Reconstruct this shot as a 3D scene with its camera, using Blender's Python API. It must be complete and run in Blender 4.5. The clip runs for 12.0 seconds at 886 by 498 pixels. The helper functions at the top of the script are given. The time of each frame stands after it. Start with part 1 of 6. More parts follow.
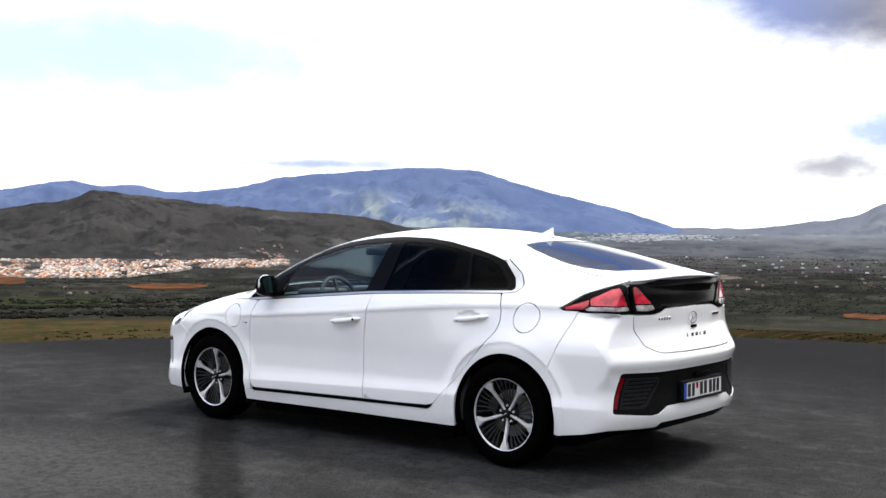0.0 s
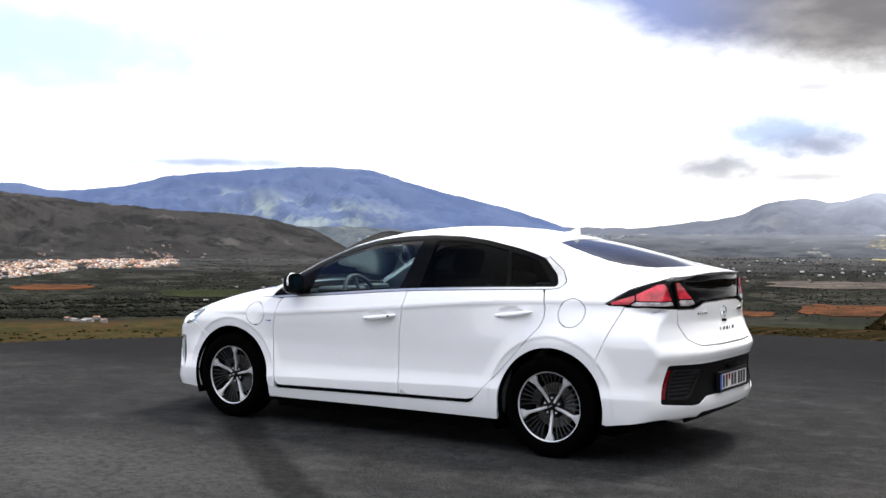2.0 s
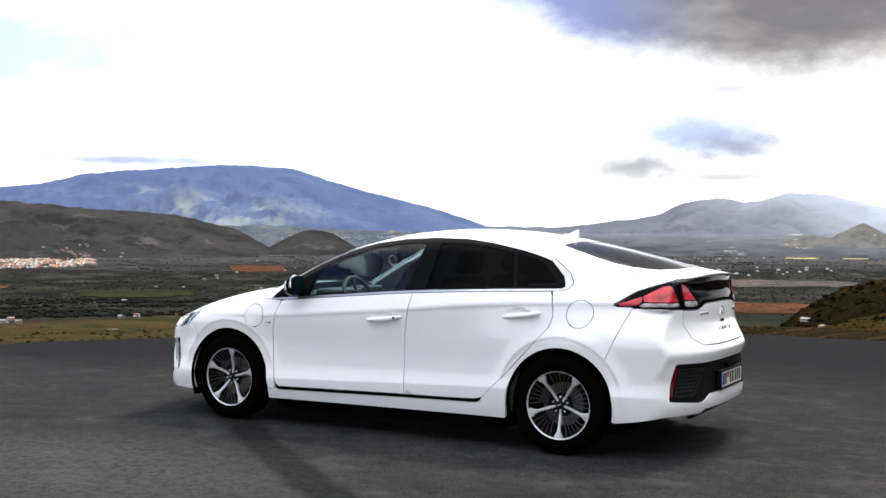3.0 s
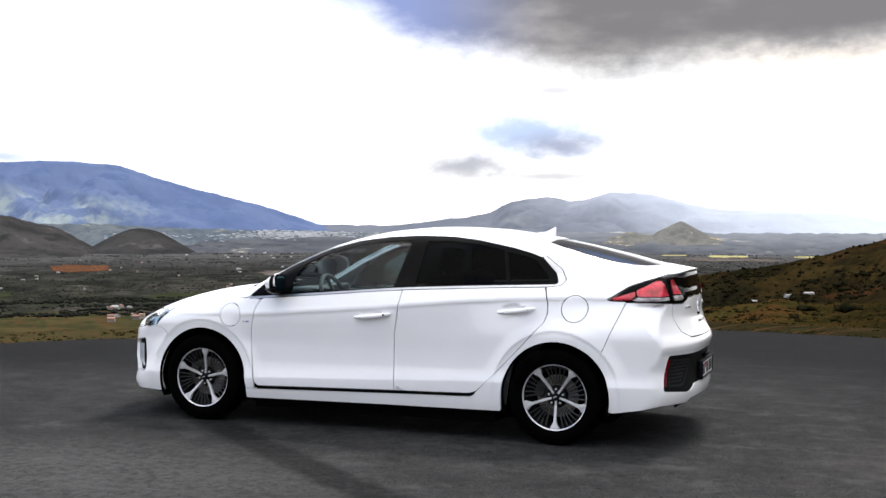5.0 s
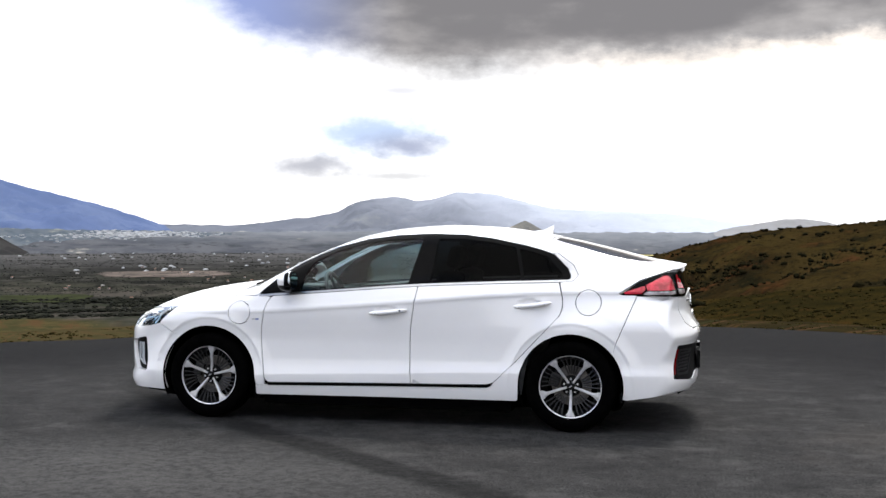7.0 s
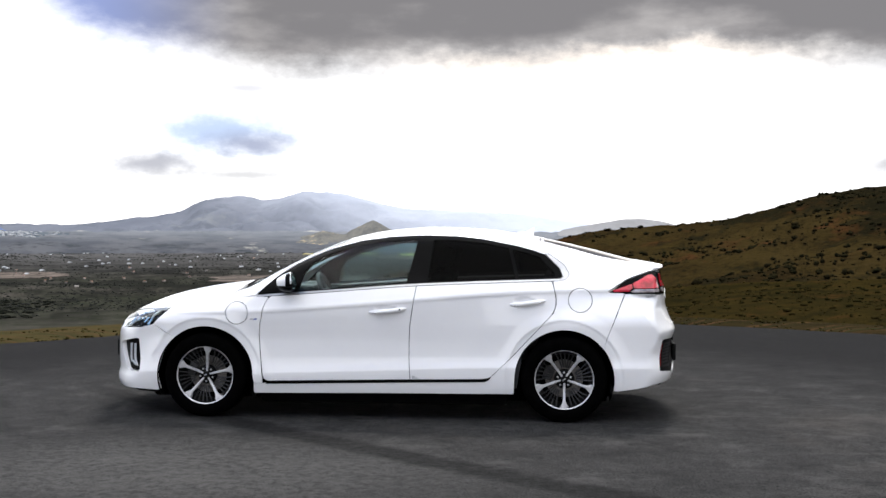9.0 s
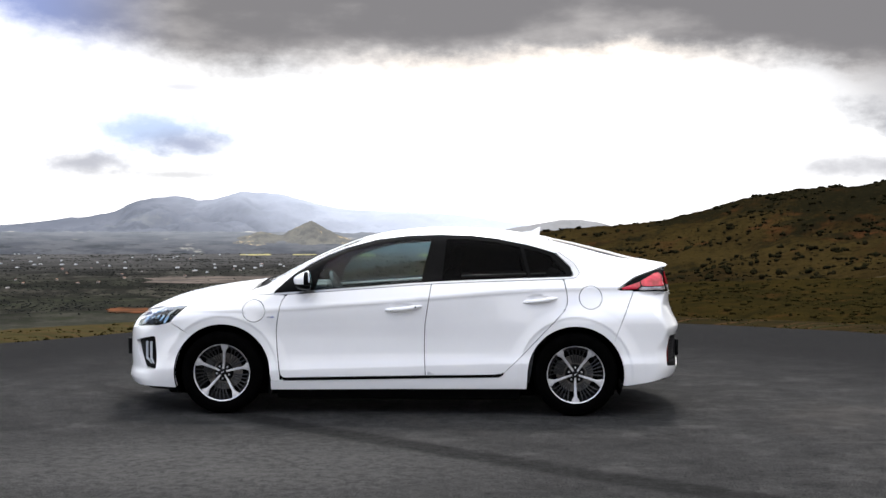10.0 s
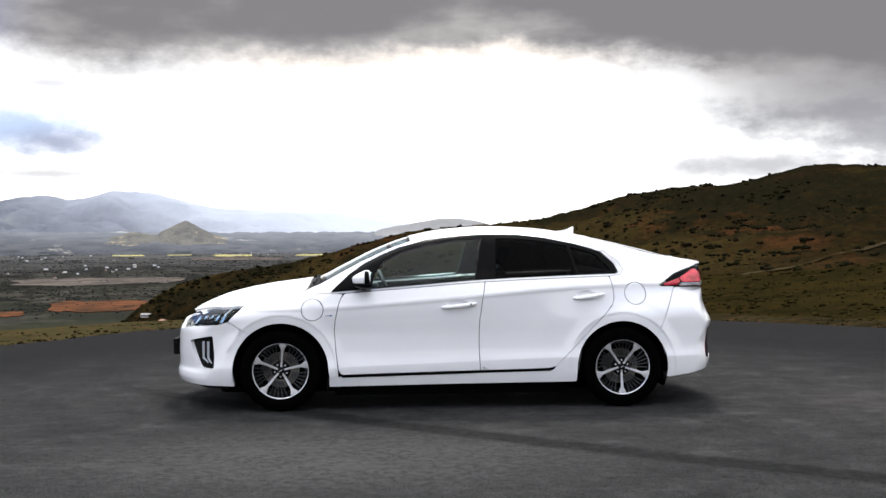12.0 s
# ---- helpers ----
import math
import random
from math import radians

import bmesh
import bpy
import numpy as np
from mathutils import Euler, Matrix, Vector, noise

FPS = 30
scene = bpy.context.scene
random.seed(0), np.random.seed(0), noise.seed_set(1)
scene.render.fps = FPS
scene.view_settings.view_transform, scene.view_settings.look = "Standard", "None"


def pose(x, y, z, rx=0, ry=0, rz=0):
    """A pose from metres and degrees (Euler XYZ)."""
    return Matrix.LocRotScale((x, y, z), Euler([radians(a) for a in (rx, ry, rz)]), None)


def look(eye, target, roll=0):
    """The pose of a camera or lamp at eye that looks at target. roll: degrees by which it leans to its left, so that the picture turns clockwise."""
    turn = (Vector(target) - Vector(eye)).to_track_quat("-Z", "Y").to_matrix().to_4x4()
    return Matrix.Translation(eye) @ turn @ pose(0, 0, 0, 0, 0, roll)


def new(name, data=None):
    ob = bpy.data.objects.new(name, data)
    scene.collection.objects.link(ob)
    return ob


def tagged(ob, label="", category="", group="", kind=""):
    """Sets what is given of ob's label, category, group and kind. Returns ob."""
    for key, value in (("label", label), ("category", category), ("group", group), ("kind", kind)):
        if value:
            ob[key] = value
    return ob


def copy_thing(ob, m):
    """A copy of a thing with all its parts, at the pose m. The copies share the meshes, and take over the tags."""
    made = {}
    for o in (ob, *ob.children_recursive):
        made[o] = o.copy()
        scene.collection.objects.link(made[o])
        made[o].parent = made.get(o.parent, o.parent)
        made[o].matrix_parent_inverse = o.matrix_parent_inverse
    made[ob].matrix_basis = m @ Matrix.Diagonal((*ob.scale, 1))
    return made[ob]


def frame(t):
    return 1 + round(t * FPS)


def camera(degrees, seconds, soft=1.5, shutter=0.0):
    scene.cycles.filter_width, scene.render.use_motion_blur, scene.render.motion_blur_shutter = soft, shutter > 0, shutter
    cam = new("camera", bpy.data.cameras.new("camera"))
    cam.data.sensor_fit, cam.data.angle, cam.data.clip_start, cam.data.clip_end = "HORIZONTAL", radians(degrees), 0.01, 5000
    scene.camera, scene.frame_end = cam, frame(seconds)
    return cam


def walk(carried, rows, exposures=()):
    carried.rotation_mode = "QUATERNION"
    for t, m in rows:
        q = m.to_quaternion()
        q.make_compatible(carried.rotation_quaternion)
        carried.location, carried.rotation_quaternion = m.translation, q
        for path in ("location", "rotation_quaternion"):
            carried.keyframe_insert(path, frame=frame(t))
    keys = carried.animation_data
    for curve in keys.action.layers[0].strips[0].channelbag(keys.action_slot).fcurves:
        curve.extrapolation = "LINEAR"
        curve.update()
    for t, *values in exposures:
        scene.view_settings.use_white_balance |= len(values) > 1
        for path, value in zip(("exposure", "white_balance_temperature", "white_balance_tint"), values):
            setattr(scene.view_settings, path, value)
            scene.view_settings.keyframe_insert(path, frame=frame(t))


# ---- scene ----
cam = camera(43.5, 12.0)
PATH = [
    (0, (5.26, -6.241, 1.388), (3.996, -4.692, 1.363), 0.3),
    (0.5, (5.12, -6.376, 1.389), (3.888, -4.8, 1.363), 0.3),
    (1, (4.965, -6.541, 1.387), (3.77, -4.937, 1.362), 0.2),
    (1.5, (4.801, -6.722, 1.387), (3.645, -5.09, 1.362), 0.2),
    (2, (4.604, -6.943, 1.375), (3.495, -5.279, 1.35), 0.3),
    (2.5, (4.416, -7.127, 1.396), (3.357, -5.431, 1.369), 0.2),
    (3, (4.198, -7.349, 1.398), (3.207, -5.611, 1.372), 0.3),
    (5, (3.278, -7.924, 1.391), (2.56, -6.058, 1.363), 0.2),
    (5.5, (3.024, -8.049, 1.381), (2.362, -6.162, 1.354), 0.2),
    (6, (2.723, -8.189, 1.387), (2.125, -6.281, 1.36), 0.1),
    (6.5, (2.456, -8.345, 1.39), (1.926, -6.416, 1.362), 0.1),
    (7, (2.236, -8.54, 1.377), (1.781, -6.592, 1.349), 0.1),
    (7.5, (1.997, -8.741, 1.386), (1.615, -6.778, 1.359), 0.1),
    (9.5, (0.942, -9.157, 1.391), (0.814, -7.161, 1.363), 0.1),
    (10, (0.655, -9.292, 1.38), (0.581, -7.294, 1.353), 0.1),
    (10.5, (0.329, -9.353, 1.389), (0.312, -7.353, 1.361), 0.0),
    (11, (0.004, -9.438, 1.386), (0.04, -7.439, 1.359), -0.0),
    (11.5, (-0.334, -9.479, 1.388), (-0.244, -7.481, 1.359), -0.1),
    (12, (-0.712, -9.559, 1.386), (-0.567, -7.565, 1.357), -0.2),
]
walk(cam, [(t, look(eye, target, roll)) for t, eye, target, roll in PATH], [(0.0, 1.0)])

# ---- node helpers ----
def settle(n, operation=None, use_clamp=None, interpolation_type=None, data_type=None, blend_type=None, feature=None,
           sky_type=None, sun_disc=None, sun_elevation=None, sun_rotation=None):
    """Sets the options of a node that are given."""
    if data_type is not None:
        n.data_type = data_type
    if operation is not None:
        n.operation = operation
    if use_clamp is not None:
        n.use_clamp = use_clamp
    if interpolation_type is not None:
        n.interpolation_type = interpolation_type
    if blend_type is not None:
        n.blend_type = blend_type
    if feature is not None:
        n.feature = feature
    if sky_type is not None:
        n.sky_type, n.sun_disc = sky_type, sun_disc
        n.sun_elevation, n.sun_rotation = sun_elevation, sun_rotation


def adder(tree):
    """A function that adds nodes to a tree and links or sets their inputs."""
    def make(kind, inputs=None, **props):
        n = tree.nodes.new(kind)
        settle(n, **props)
        for key, value in (inputs or {}).items():
            if isinstance(value, bpy.types.NodeSocket):
                tree.links.new(value, n.inputs[key])
            else:
                n.inputs[key].default_value = value
        return n
    return make


def nodes_of(owner):
    owner.use_nodes = True
    tree = owner.node_tree
    tree.nodes.clear()
    return tree, adder(tree)


def calc(make, op, a, b=0.0, c=0.0, clamp=False):
    return make("ShaderNodeMath", {0: a, 1: b, 2: c}, operation=op, use_clamp=clamp).outputs[0]


def remap(make, value, a, b, lo=0.0, hi=1.0):
    return make("ShaderNodeMapRange", {0: value, 1: a, 2: b, 3: lo, 4: hi}, interpolation_type="SMOOTHSTEP").outputs[0]


def blend(make, fac, a, b, mode="MIX"):
    n = make("ShaderNodeMix", {0: fac, 6: a, 7: b}, data_type="RGBA", blend_type=mode)
    return n.outputs[2]


def rgb(r, g, b):
    return (r, g, b, 1.0)


# ---- sky and sun ----
SUN_AZ, SUN_EL = 6.0, 56.0
world = bpy.data.worlds.new("sky")
scene.world = world
tree, make = nodes_of(world)
way = make("ShaderNodeTexCoord").outputs["Generated"]
xyz = make("ShaderNodeSeparateXYZ", {0: way})
wob = make("ShaderNodeTexNoise", {"Vector": way, "Scale": 14.0, "Detail": 7.0, "Roughness": 0.62}).outputs[0]
wob_b = make("ShaderNodeTexNoise", {"Vector": way, "Scale": 5.0, "Detail": 5.0, "Roughness": 0.55}).outputs[0]
az = calc(make, "MULTIPLY", calc(make, "ARCTAN2", xyz.outputs[0], xyz.outputs[1]), 57.29578)
el = calc(make, "MULTIPLY", calc(make, "ARCSINE", xyz.outputs[2]), 57.29578)
shake = calc(make, "SUBTRACT", wob, 0.5)
shake_b = calc(make, "SUBTRACT", wob_b, 0.5)


puff = make("ShaderNodeTexNoise", {"Vector": make("ShaderNodeMapping", {"Vector": way, "Scale": (1.0, 1.0, 2.2)}).outputs[0], "Scale": 26.0, "Detail": 8.0, "Roughness": 0.6}).outputs[0]
ragged = calc(make, "ADD", calc(make, "MULTIPLY", shake, 0.6), calc(make, "MULTIPLY", calc(make, "SUBTRACT", puff, 0.5), 0.65))


def cloud(a, e, ra, re, soft=0.9, rag=2.6):
    """Cover of one cloud at azimuth a and elevation e, with half its width and height."""
    u = calc(make, "DIVIDE", calc(make, "SUBTRACT", az, a), ra)
    v = calc(make, "DIVIDE", calc(make, "SUBTRACT", el, e), re)
    d = calc(make, "SQRT", calc(make, "ADD", calc(make, "MULTIPLY", u, u), calc(make, "MULTIPLY", v, v)))
    d = calc(make, "ADD", d, calc(make, "MULTIPLY", ragged, rag))
    return remap(make, d, 1.0 + soft * 0.4, 1.0 - soft * 0.6)


sky = make("ShaderNodeTexSky", sky_type="NISHITA", sun_disc=False, sun_elevation=radians(SUN_EL), sun_rotation=radians(SUN_AZ))
blue = blend(make, 1.0, sky.outputs[0], rgb(0.10, 0.10, 0.10), "MULTIPLY")
# an overcast sky is brightest overhead
height = remap(make, el, 0.0, 90.0)
ahead = remap(make, xyz.outputs[1], -0.5, 0.5)
veil = blend(make, height, blend(make, ahead, rgb(0.84, 0.84, 0.85), rgb(0.92, 0.92, 0.93)), rgb(1.98, 1.98, 2.0))
veil = blend(make, remap(make, wob_b, 0.35, 0.7, 0.0, 0.35), veil, rgb(1.15, 1.15, 1.15))
col = blend(make, 0.94, blue, veil)
# openings to pale blue sky
for a, e, ra, rb, much in ((-60, 8.8, 15, 2.9, 0.95), (-52, 9.2, 10, 2.4, 0.9), (-39.5, 11.2, 6, 1.8, 0.8), (-33.0, 8.7, 5, 0.7, 0.35), (-30.0, 11.5, 4, 1.2, 0.6)):
    col = blend(make, calc(make, "MULTIPLY", cloud(a, e, ra, rb, 1.5, 1.3), much), col, rgb(0.40, 0.555, 0.555))
# the grey cloud deck over the far side of the valley
edge = make("ShaderNodeFloatCurve")
line = edge.mapping.curves[0]
EDGE = [(-60, 16), (-32, 13.0), (-25.0, 10.4), (-22.0, 9.0), (-16.5, 7.9), (-7.5, 7.5), (-2, 7.7), (5, 8.2), (14, 7.5), (21.5, 5.9), (30, 5.2), (60, 5.2)]
line.points[0].location, line.points[1].location = (0.0, 0.8), (1.0, 0.3)
for a, e in EDGE[1:-1]:
    line.points.new((a + 60) / 120, e / 20)
edge.mapping.update()
tree.links.new(remap(make, az, -60, 60), edge.inputs[1])
edge.inputs[1].links[0].from_node.interpolation_type = "LINEAR"
over = calc(make, "SUBTRACT", el, calc(make, "MULTIPLY", edge.outputs[0], 20.0))
over = calc(make, "ADD", over, calc(make, "MULTIPLY", ragged, 3.0))
deck = calc(make, "MULTIPLY", remap(make, over, -1.5, 2.1), remap(make, el, 50.0, 18.0))
billow = make("ShaderNodeTexNoise", {"Vector": make("ShaderNodeMapping", {"Vector": way, "Scale": (1.0, 1.0, 3.0)}).outputs[0], "Scale": 8.0, "Detail": 6.0, "Roughness": 0.5}).outputs[0]
tone = blend(make, remap(make, calc(make, "ADD", over, calc(make, "MULTIPLY", calc(make, "SUBTRACT", billow, 0.5), 10.0)), -1.0, 3.6), rgb(0.285, 0.272, 0.270), rgb(0.108, 0.104, 0.109))
tone = blend(make, remap(make, az, -15.0, -24.0), tone, rgb(0.15, 0.19, 0.36))
tone = blend(make, calc(make, "MULTIPLY", remap(make, over, 1.8, 0.2), cloud(3.0, 8.8, 9, 2.3, 1.2, 0.6)), tone, rgb(0.66, 0.54, 0.42))
col = blend(make, calc(make, "MULTIPLY", deck, 0.98), col, tone)
for a, e, ra, rb, c, much in ((-16.6, 5.1, 3.6, 1.15, (0.21, 0.29, 0.45), 0.85), (-15.0, 4.5, 2.0, 0.55, (0.22, 0.24, 0.32), 0.9), (-20.0, 3.5, 3.2, 0.62, (0.21, 0.215, 0.25), 0.88),
                              (-15.6, 2.95, 3.4, 0.30, (0.30, 0.30, 0.31), 0.8), (-11.5, 2.65, 3.0, 0.16, (0.34, 0.34, 0.35), 0.7), (-46.0, 3.62, 6.2, 0.34, (0.24, 0.29, 0.42), 0.9),
                              (24.0, 5.9, 8.0, 1.75, (0.165, 0.165, 0.18), 0.95), (26.0, 4.6, 3.0, 0.8, (0.22, 0.22, 0.24), 0.85), (20.0, 3.3, 6.5, 0.9, (0.27, 0.27, 0.29), 0.9), (-15.5, 7.3, 2.0, 0.3, (0.36, 0.36, 0.39), 0.8), (3.5, 7.7, 7.5, 0.9, (0.50, 0.44, 0.385), 0.75), (-3.5, 7.2, 4.0, 0.5, (0.47, 0.43, 0.40), 0.6)):
    col = blend(make, calc(make, "MULTIPLY", cloud(a, e, ra, rb, 1.6, 2.1), much), col, rgb(*c))
# broken cloud above: blue openings between long banks
gap = make("ShaderNodeTexNoise", {"Vector": make("ShaderNodeMapping", {"Vector": way, "Scale": (1.0, 1.0, 2.6)}).outputs[0], "Scale": 2.3, "Detail": 6.0, "Roughness": 0.55}).outputs[0]
col = blend(make, calc(make, "MULTIPLY", remap(make, gap, 0.53, 0.61), remap(make, el, 14.0, 20.0, 0.0, 0.5)), col, rgb(0.22, 0.40, 0.82))
for a, e, ra, rb in ((-118, 43, 22, 9), (-37, 19.5, 13, 2.4), (150, 35, 30, 8)):
    col = blend(make, calc(make, "MULTIPLY", cloud(a, e, ra, rb, 0.9, 1.2), 0.85), col, rgb(0.10, 0.24, 0.66))
back = make("ShaderNodeBackground", {0: col, 1: 1.0})
out = make("ShaderNodeOutputWorld", {0: back.outputs[0]})

sun = new("sun", bpy.data.lights.new("sun", "SUN"))
sun.data.energy, sun.data.angle, sun.data.color = 2.4, radians(14), (1.0, 0.96, 0.90)
a, e = radians(SUN_AZ), radians(SUN_EL)
sun.matrix_world = look((0, 0, 30), Vector((0, 0, 30)) - Vector((math.sin(a) * math.cos(e), math.cos(a) * math.cos(e), math.sin(e))))


# ---- materials ----
def material(name, colour, rough=0.5, metal=0.0, other=None, scale=8.0, low=0.35, high=0.65, detail=6.0, bump=0.0, bump_scale=60.0,
             coat=0.0, random_tone=0.0, emit=0.0, spec=0.5):
    """A surface of two tones in patches, with fine relief."""
    m = bpy.data.materials.new(name)
    tree, make = nodes_of(m)
    where = make("ShaderNodeTexCoord").outputs["Object"]
    col = make("ShaderNodeRGB")
    col.outputs[0].default_value = rgb(*colour)
    col = col.outputs[0]
    if other:
        n = make("ShaderNodeTexNoise", {"Vector": where, "Scale": scale, "Detail": detail, "Roughness": 0.65}).outputs[0]
        col = blend(make, remap(make, n, low, high), col, rgb(*other))
    if random_tone:
        r = make("ShaderNodeObjectInfo").outputs["Random"]
        col = blend(make, calc(make, "MULTIPLY", r, random_tone), col, rgb(0.05, 0.05, 0.05))
    p = make("ShaderNodeBsdfPrincipled", {"Base Color": col, "Roughness": rough, "Metallic": metal, "Coat Weight": coat, "Coat Roughness": 0.03, "Specular IOR Level": spec})
    if emit:
        tree.links.new(col, p.inputs["Emission Color"])
        p.inputs["Emission Strength"].default_value = emit
    if bump:
        n = make("ShaderNodeTexNoise", {"Vector": where, "Scale": bump_scale, "Detail": 5.0}).outputs[0]
        tree.links.new(make("ShaderNodeBump", {"Strength": bump, "Distance": 0.01, "Height": n}).outputs[0], p.inputs["Normal"])
    make("ShaderNodeOutputMaterial", {0: p.outputs[0]})
    return m


PAINT = material("white_paint", (0.845, 0.84, 0.84), 0.35, 0.0, (0.83, 0.825, 0.825), 3.0, coat=1.0)
TRIM = material("black_trim", (0.0045, 0.0045, 0.0045), 0.55, 0.0, (0.007, 0.007, 0.007), 30.0, spec=0.06)
GREY_TRIM = material("dark_grey_plastic", (0.014, 0.014, 0.015), 0.5, 0.0, (0.009, 0.009, 0.010), 40.0, spec=0.12)
SCREEN_BLACK = material("black_glass", (0.002, 0.002, 0.002), 0.06, 0.0, (0.003, 0.003, 0.003), 9.0, spec=0.04)
GLOSS = material("gloss_black", (0.003, 0.003, 0.003), 0.12, 0.0, (0.004, 0.004, 0.004), 9.0, spec=0.03)
RUBBER = material("tyre_rubber", (0.0008, 0.0008, 0.0008), 0.85, 0.0, (0.0014, 0.0014, 0.0014), 14.0, bump=0.3, spec=0.01)
CAVITY = material("dark_lining", (0.002, 0.002, 0.002), 0.95, 0.0, (0.003, 0.003, 0.003), 10.0, spec=0.0)
SILVER = material("machined_alloy", (0.60, 0.60, 0.61), 0.34, 0.45, (0.50, 0.50, 0.51), 40.0)
DARK_ALLOY = material("dark_alloy", (0.021, 0.021, 0.022), 0.45, 0.3, (0.013, 0.013, 0.013), 40.0)
HUB_BLACK = material("black_alloy", (0.005, 0.005, 0.005), 0.5, 0.0, (0.008, 0.008, 0.008), 40.0, spec=0.1)
CHROME = material("chrome", (0.82, 0.82, 0.83), 0.08, 1.0, (0.75, 0.75, 0.76), 20.0)
SATIN = material("satin_chrome", (0.42, 0.42, 0.43), 0.28, 0.9, (0.36, 0.36, 0.37), 20.0)
DISC = material("brake_disc", (0.16, 0.155, 0.15), 0.35, 1.0, (0.10, 0.09, 0.085), 30.0)
# ---- car body: a smooth solid, cut into panels ----
def curve(xs, ys):
    """A smooth curve through the knots, without overshoot."""
    xs, ys = np.array(xs, float), np.array(ys, float)
    h, d = np.diff(xs), np.diff(ys) / np.diff(xs)
    m = np.zeros(len(xs))
    m[0], m[-1] = d[0], d[-1]
    for i in range(1, len(xs) - 1):
        if d[i - 1] * d[i] > 0:
            a, b = 2 * h[i] + h[i - 1], h[i] + 2 * h[i - 1]
            m[i] = (a + b) / (a / d[i - 1] + b / d[i])

    def value(x):
        x = np.clip(np.asarray(x, float), xs[0], xs[-1])
        i = np.clip(np.searchsorted(xs, x) - 1, 0, len(xs) - 2)
        t = (x - xs[i]) / h[i]
        return ((2 * t**3 - 3 * t**2 + 1) * ys[i] + (t**3 - 2 * t**2 + t) * h[i] * m[i]
                + (3 * t**2 - 2 * t**3) * ys[i + 1] + (t**3 - t**2) * h[i] * m[i + 1])
    return value


AXLE, HUB_Z, TYRE_R = 1.35, 0.316, 0.316
top_line = curve([-2.30, -2.20, -2.10, -2.0, -1.8, -1.5, -1.2, -1.08, -0.9, -0.6, -0.3, 0.0, 0.35, 0.7, 1.0, 1.3, 1.6, 1.9, 2.12, 2.3],
                 [0.52, 0.67, 0.770, 0.824, 0.898, 0.962, 1.003, 1.022, 1.11, 1.257, 1.365, 1.42, 1.442, 1.428, 1.39, 1.335, 1.265, 1.19, 1.15, 1.12])
side_width = curve([0.10, 0.20, 0.28, 0.345, 0.358, 0.374, 0.43, 0.47, 0.58, 0.70, 0.80, 0.838, 0.852, 0.862, 0.89, 0.95, 1.0, 1.06, 1.2, 1.35, 1.45],
                   [0.82, 0.868, 0.884, 0.8885, 0.8887, 0.8858, 0.8746, 0.8712, 0.8692, 0.877, 0.883, 0.8835, 0.8868, 0.8866, 0.877, 0.854, 0.833, 0.80, 0.725, 0.635, 0.55])
low_taper = curve([-2.3, -2.1, -1.9, -1.6, -1.2, 1.3, 1.7, 2.0, 2.3], [0.13, 0.075, 0.035, 0.008, 0, 0, 0.012, 0.05, 0.12])
high_taper = curve([-2.3, -1.9, -1.5, -1.1, -0.8, 0.6, 1.0, 1.4, 1.8, 2.3], [0.16, 0.08, 0.03, 0.005, 0, 0, 0.02, 0.075, 0.125, 0.19])
crown = curve([-2.3, -1.5, -1.05, -0.7, -0.4, 0.0, 1.0, 1.8, 2.3], [0.115, 0.10, 0.075, 0.075, 0.080, 0.085, 0.085, 0.06, 0.05])
nose_line = curve([0.1, 0.2, 0.255, 0.285, 0.34, 0.45, 0.6, 0.7, 0.8, 1.0], [-2.19, -2.222, -2.246, -2.244, -2.230, -2.236, -2.232, -2.215, -2.175, -2.05])
crease_z = curve([-2.3, -1.2, -0.9, -0.44, 0.05, 0.8, 1.2, 1.65, 2.3], [0.79, 0.787, 0.797, 0.83, 0.868, 0.932, 0.953, 0.962, 0.962])
sill_crease = curve([-2.3, -1.0, -0.67, 0.05, 0.65, 1.0, 2.3], [0.335, 0.335, 0.345, 0.370, 0.392, 0.398, 0.398])
tail_line = curve([0.1, 0.22, 0.30, 0.36, 0.50, 0.60, 0.640, 0.664, 0.678, 0.76, 0.86, 0.96, 1.05, 1.12, 1.3],
                  [2.05, 2.13, 2.20, 2.213, 2.198, 2.207, 2.2205, 2.224, 2.2195, 2.178, 2.148, 2.145, 2.128, 2.122, 2.12])


def smooth_step(a, b, x):
    t = np.clip((x - a) / (b - a), 0, 1)
    return t * t * (3 - 2 * t)


def smooth_max(a, b, k):
    h = np.clip(k - np.abs(a - b), 0, None) / k
    return np.maximum(a, b) + h * h * k * 0.25


def flank(x, z):
    """Half width of the car's side: a shoulder crease and a sill crease that climb towards the tail."""
    c, s = crease_z(x), sill_crease(x)
    up = np.where(z < c, smooth_step(0.58, c, z), 1 - smooth_step(c, 1.12, z))
    low = np.where(z < s, smooth_step(0.22, s, z), 1 - smooth_step(s, 0.52, z))
    lean = side_width(0.852) - side_width(c - 0.024 * (x + 0.2))
    return side_width(z + (0.852 - c) * up + (0.358 - s) * low) - lean * smooth_step(0.0, 0.9, x) * up


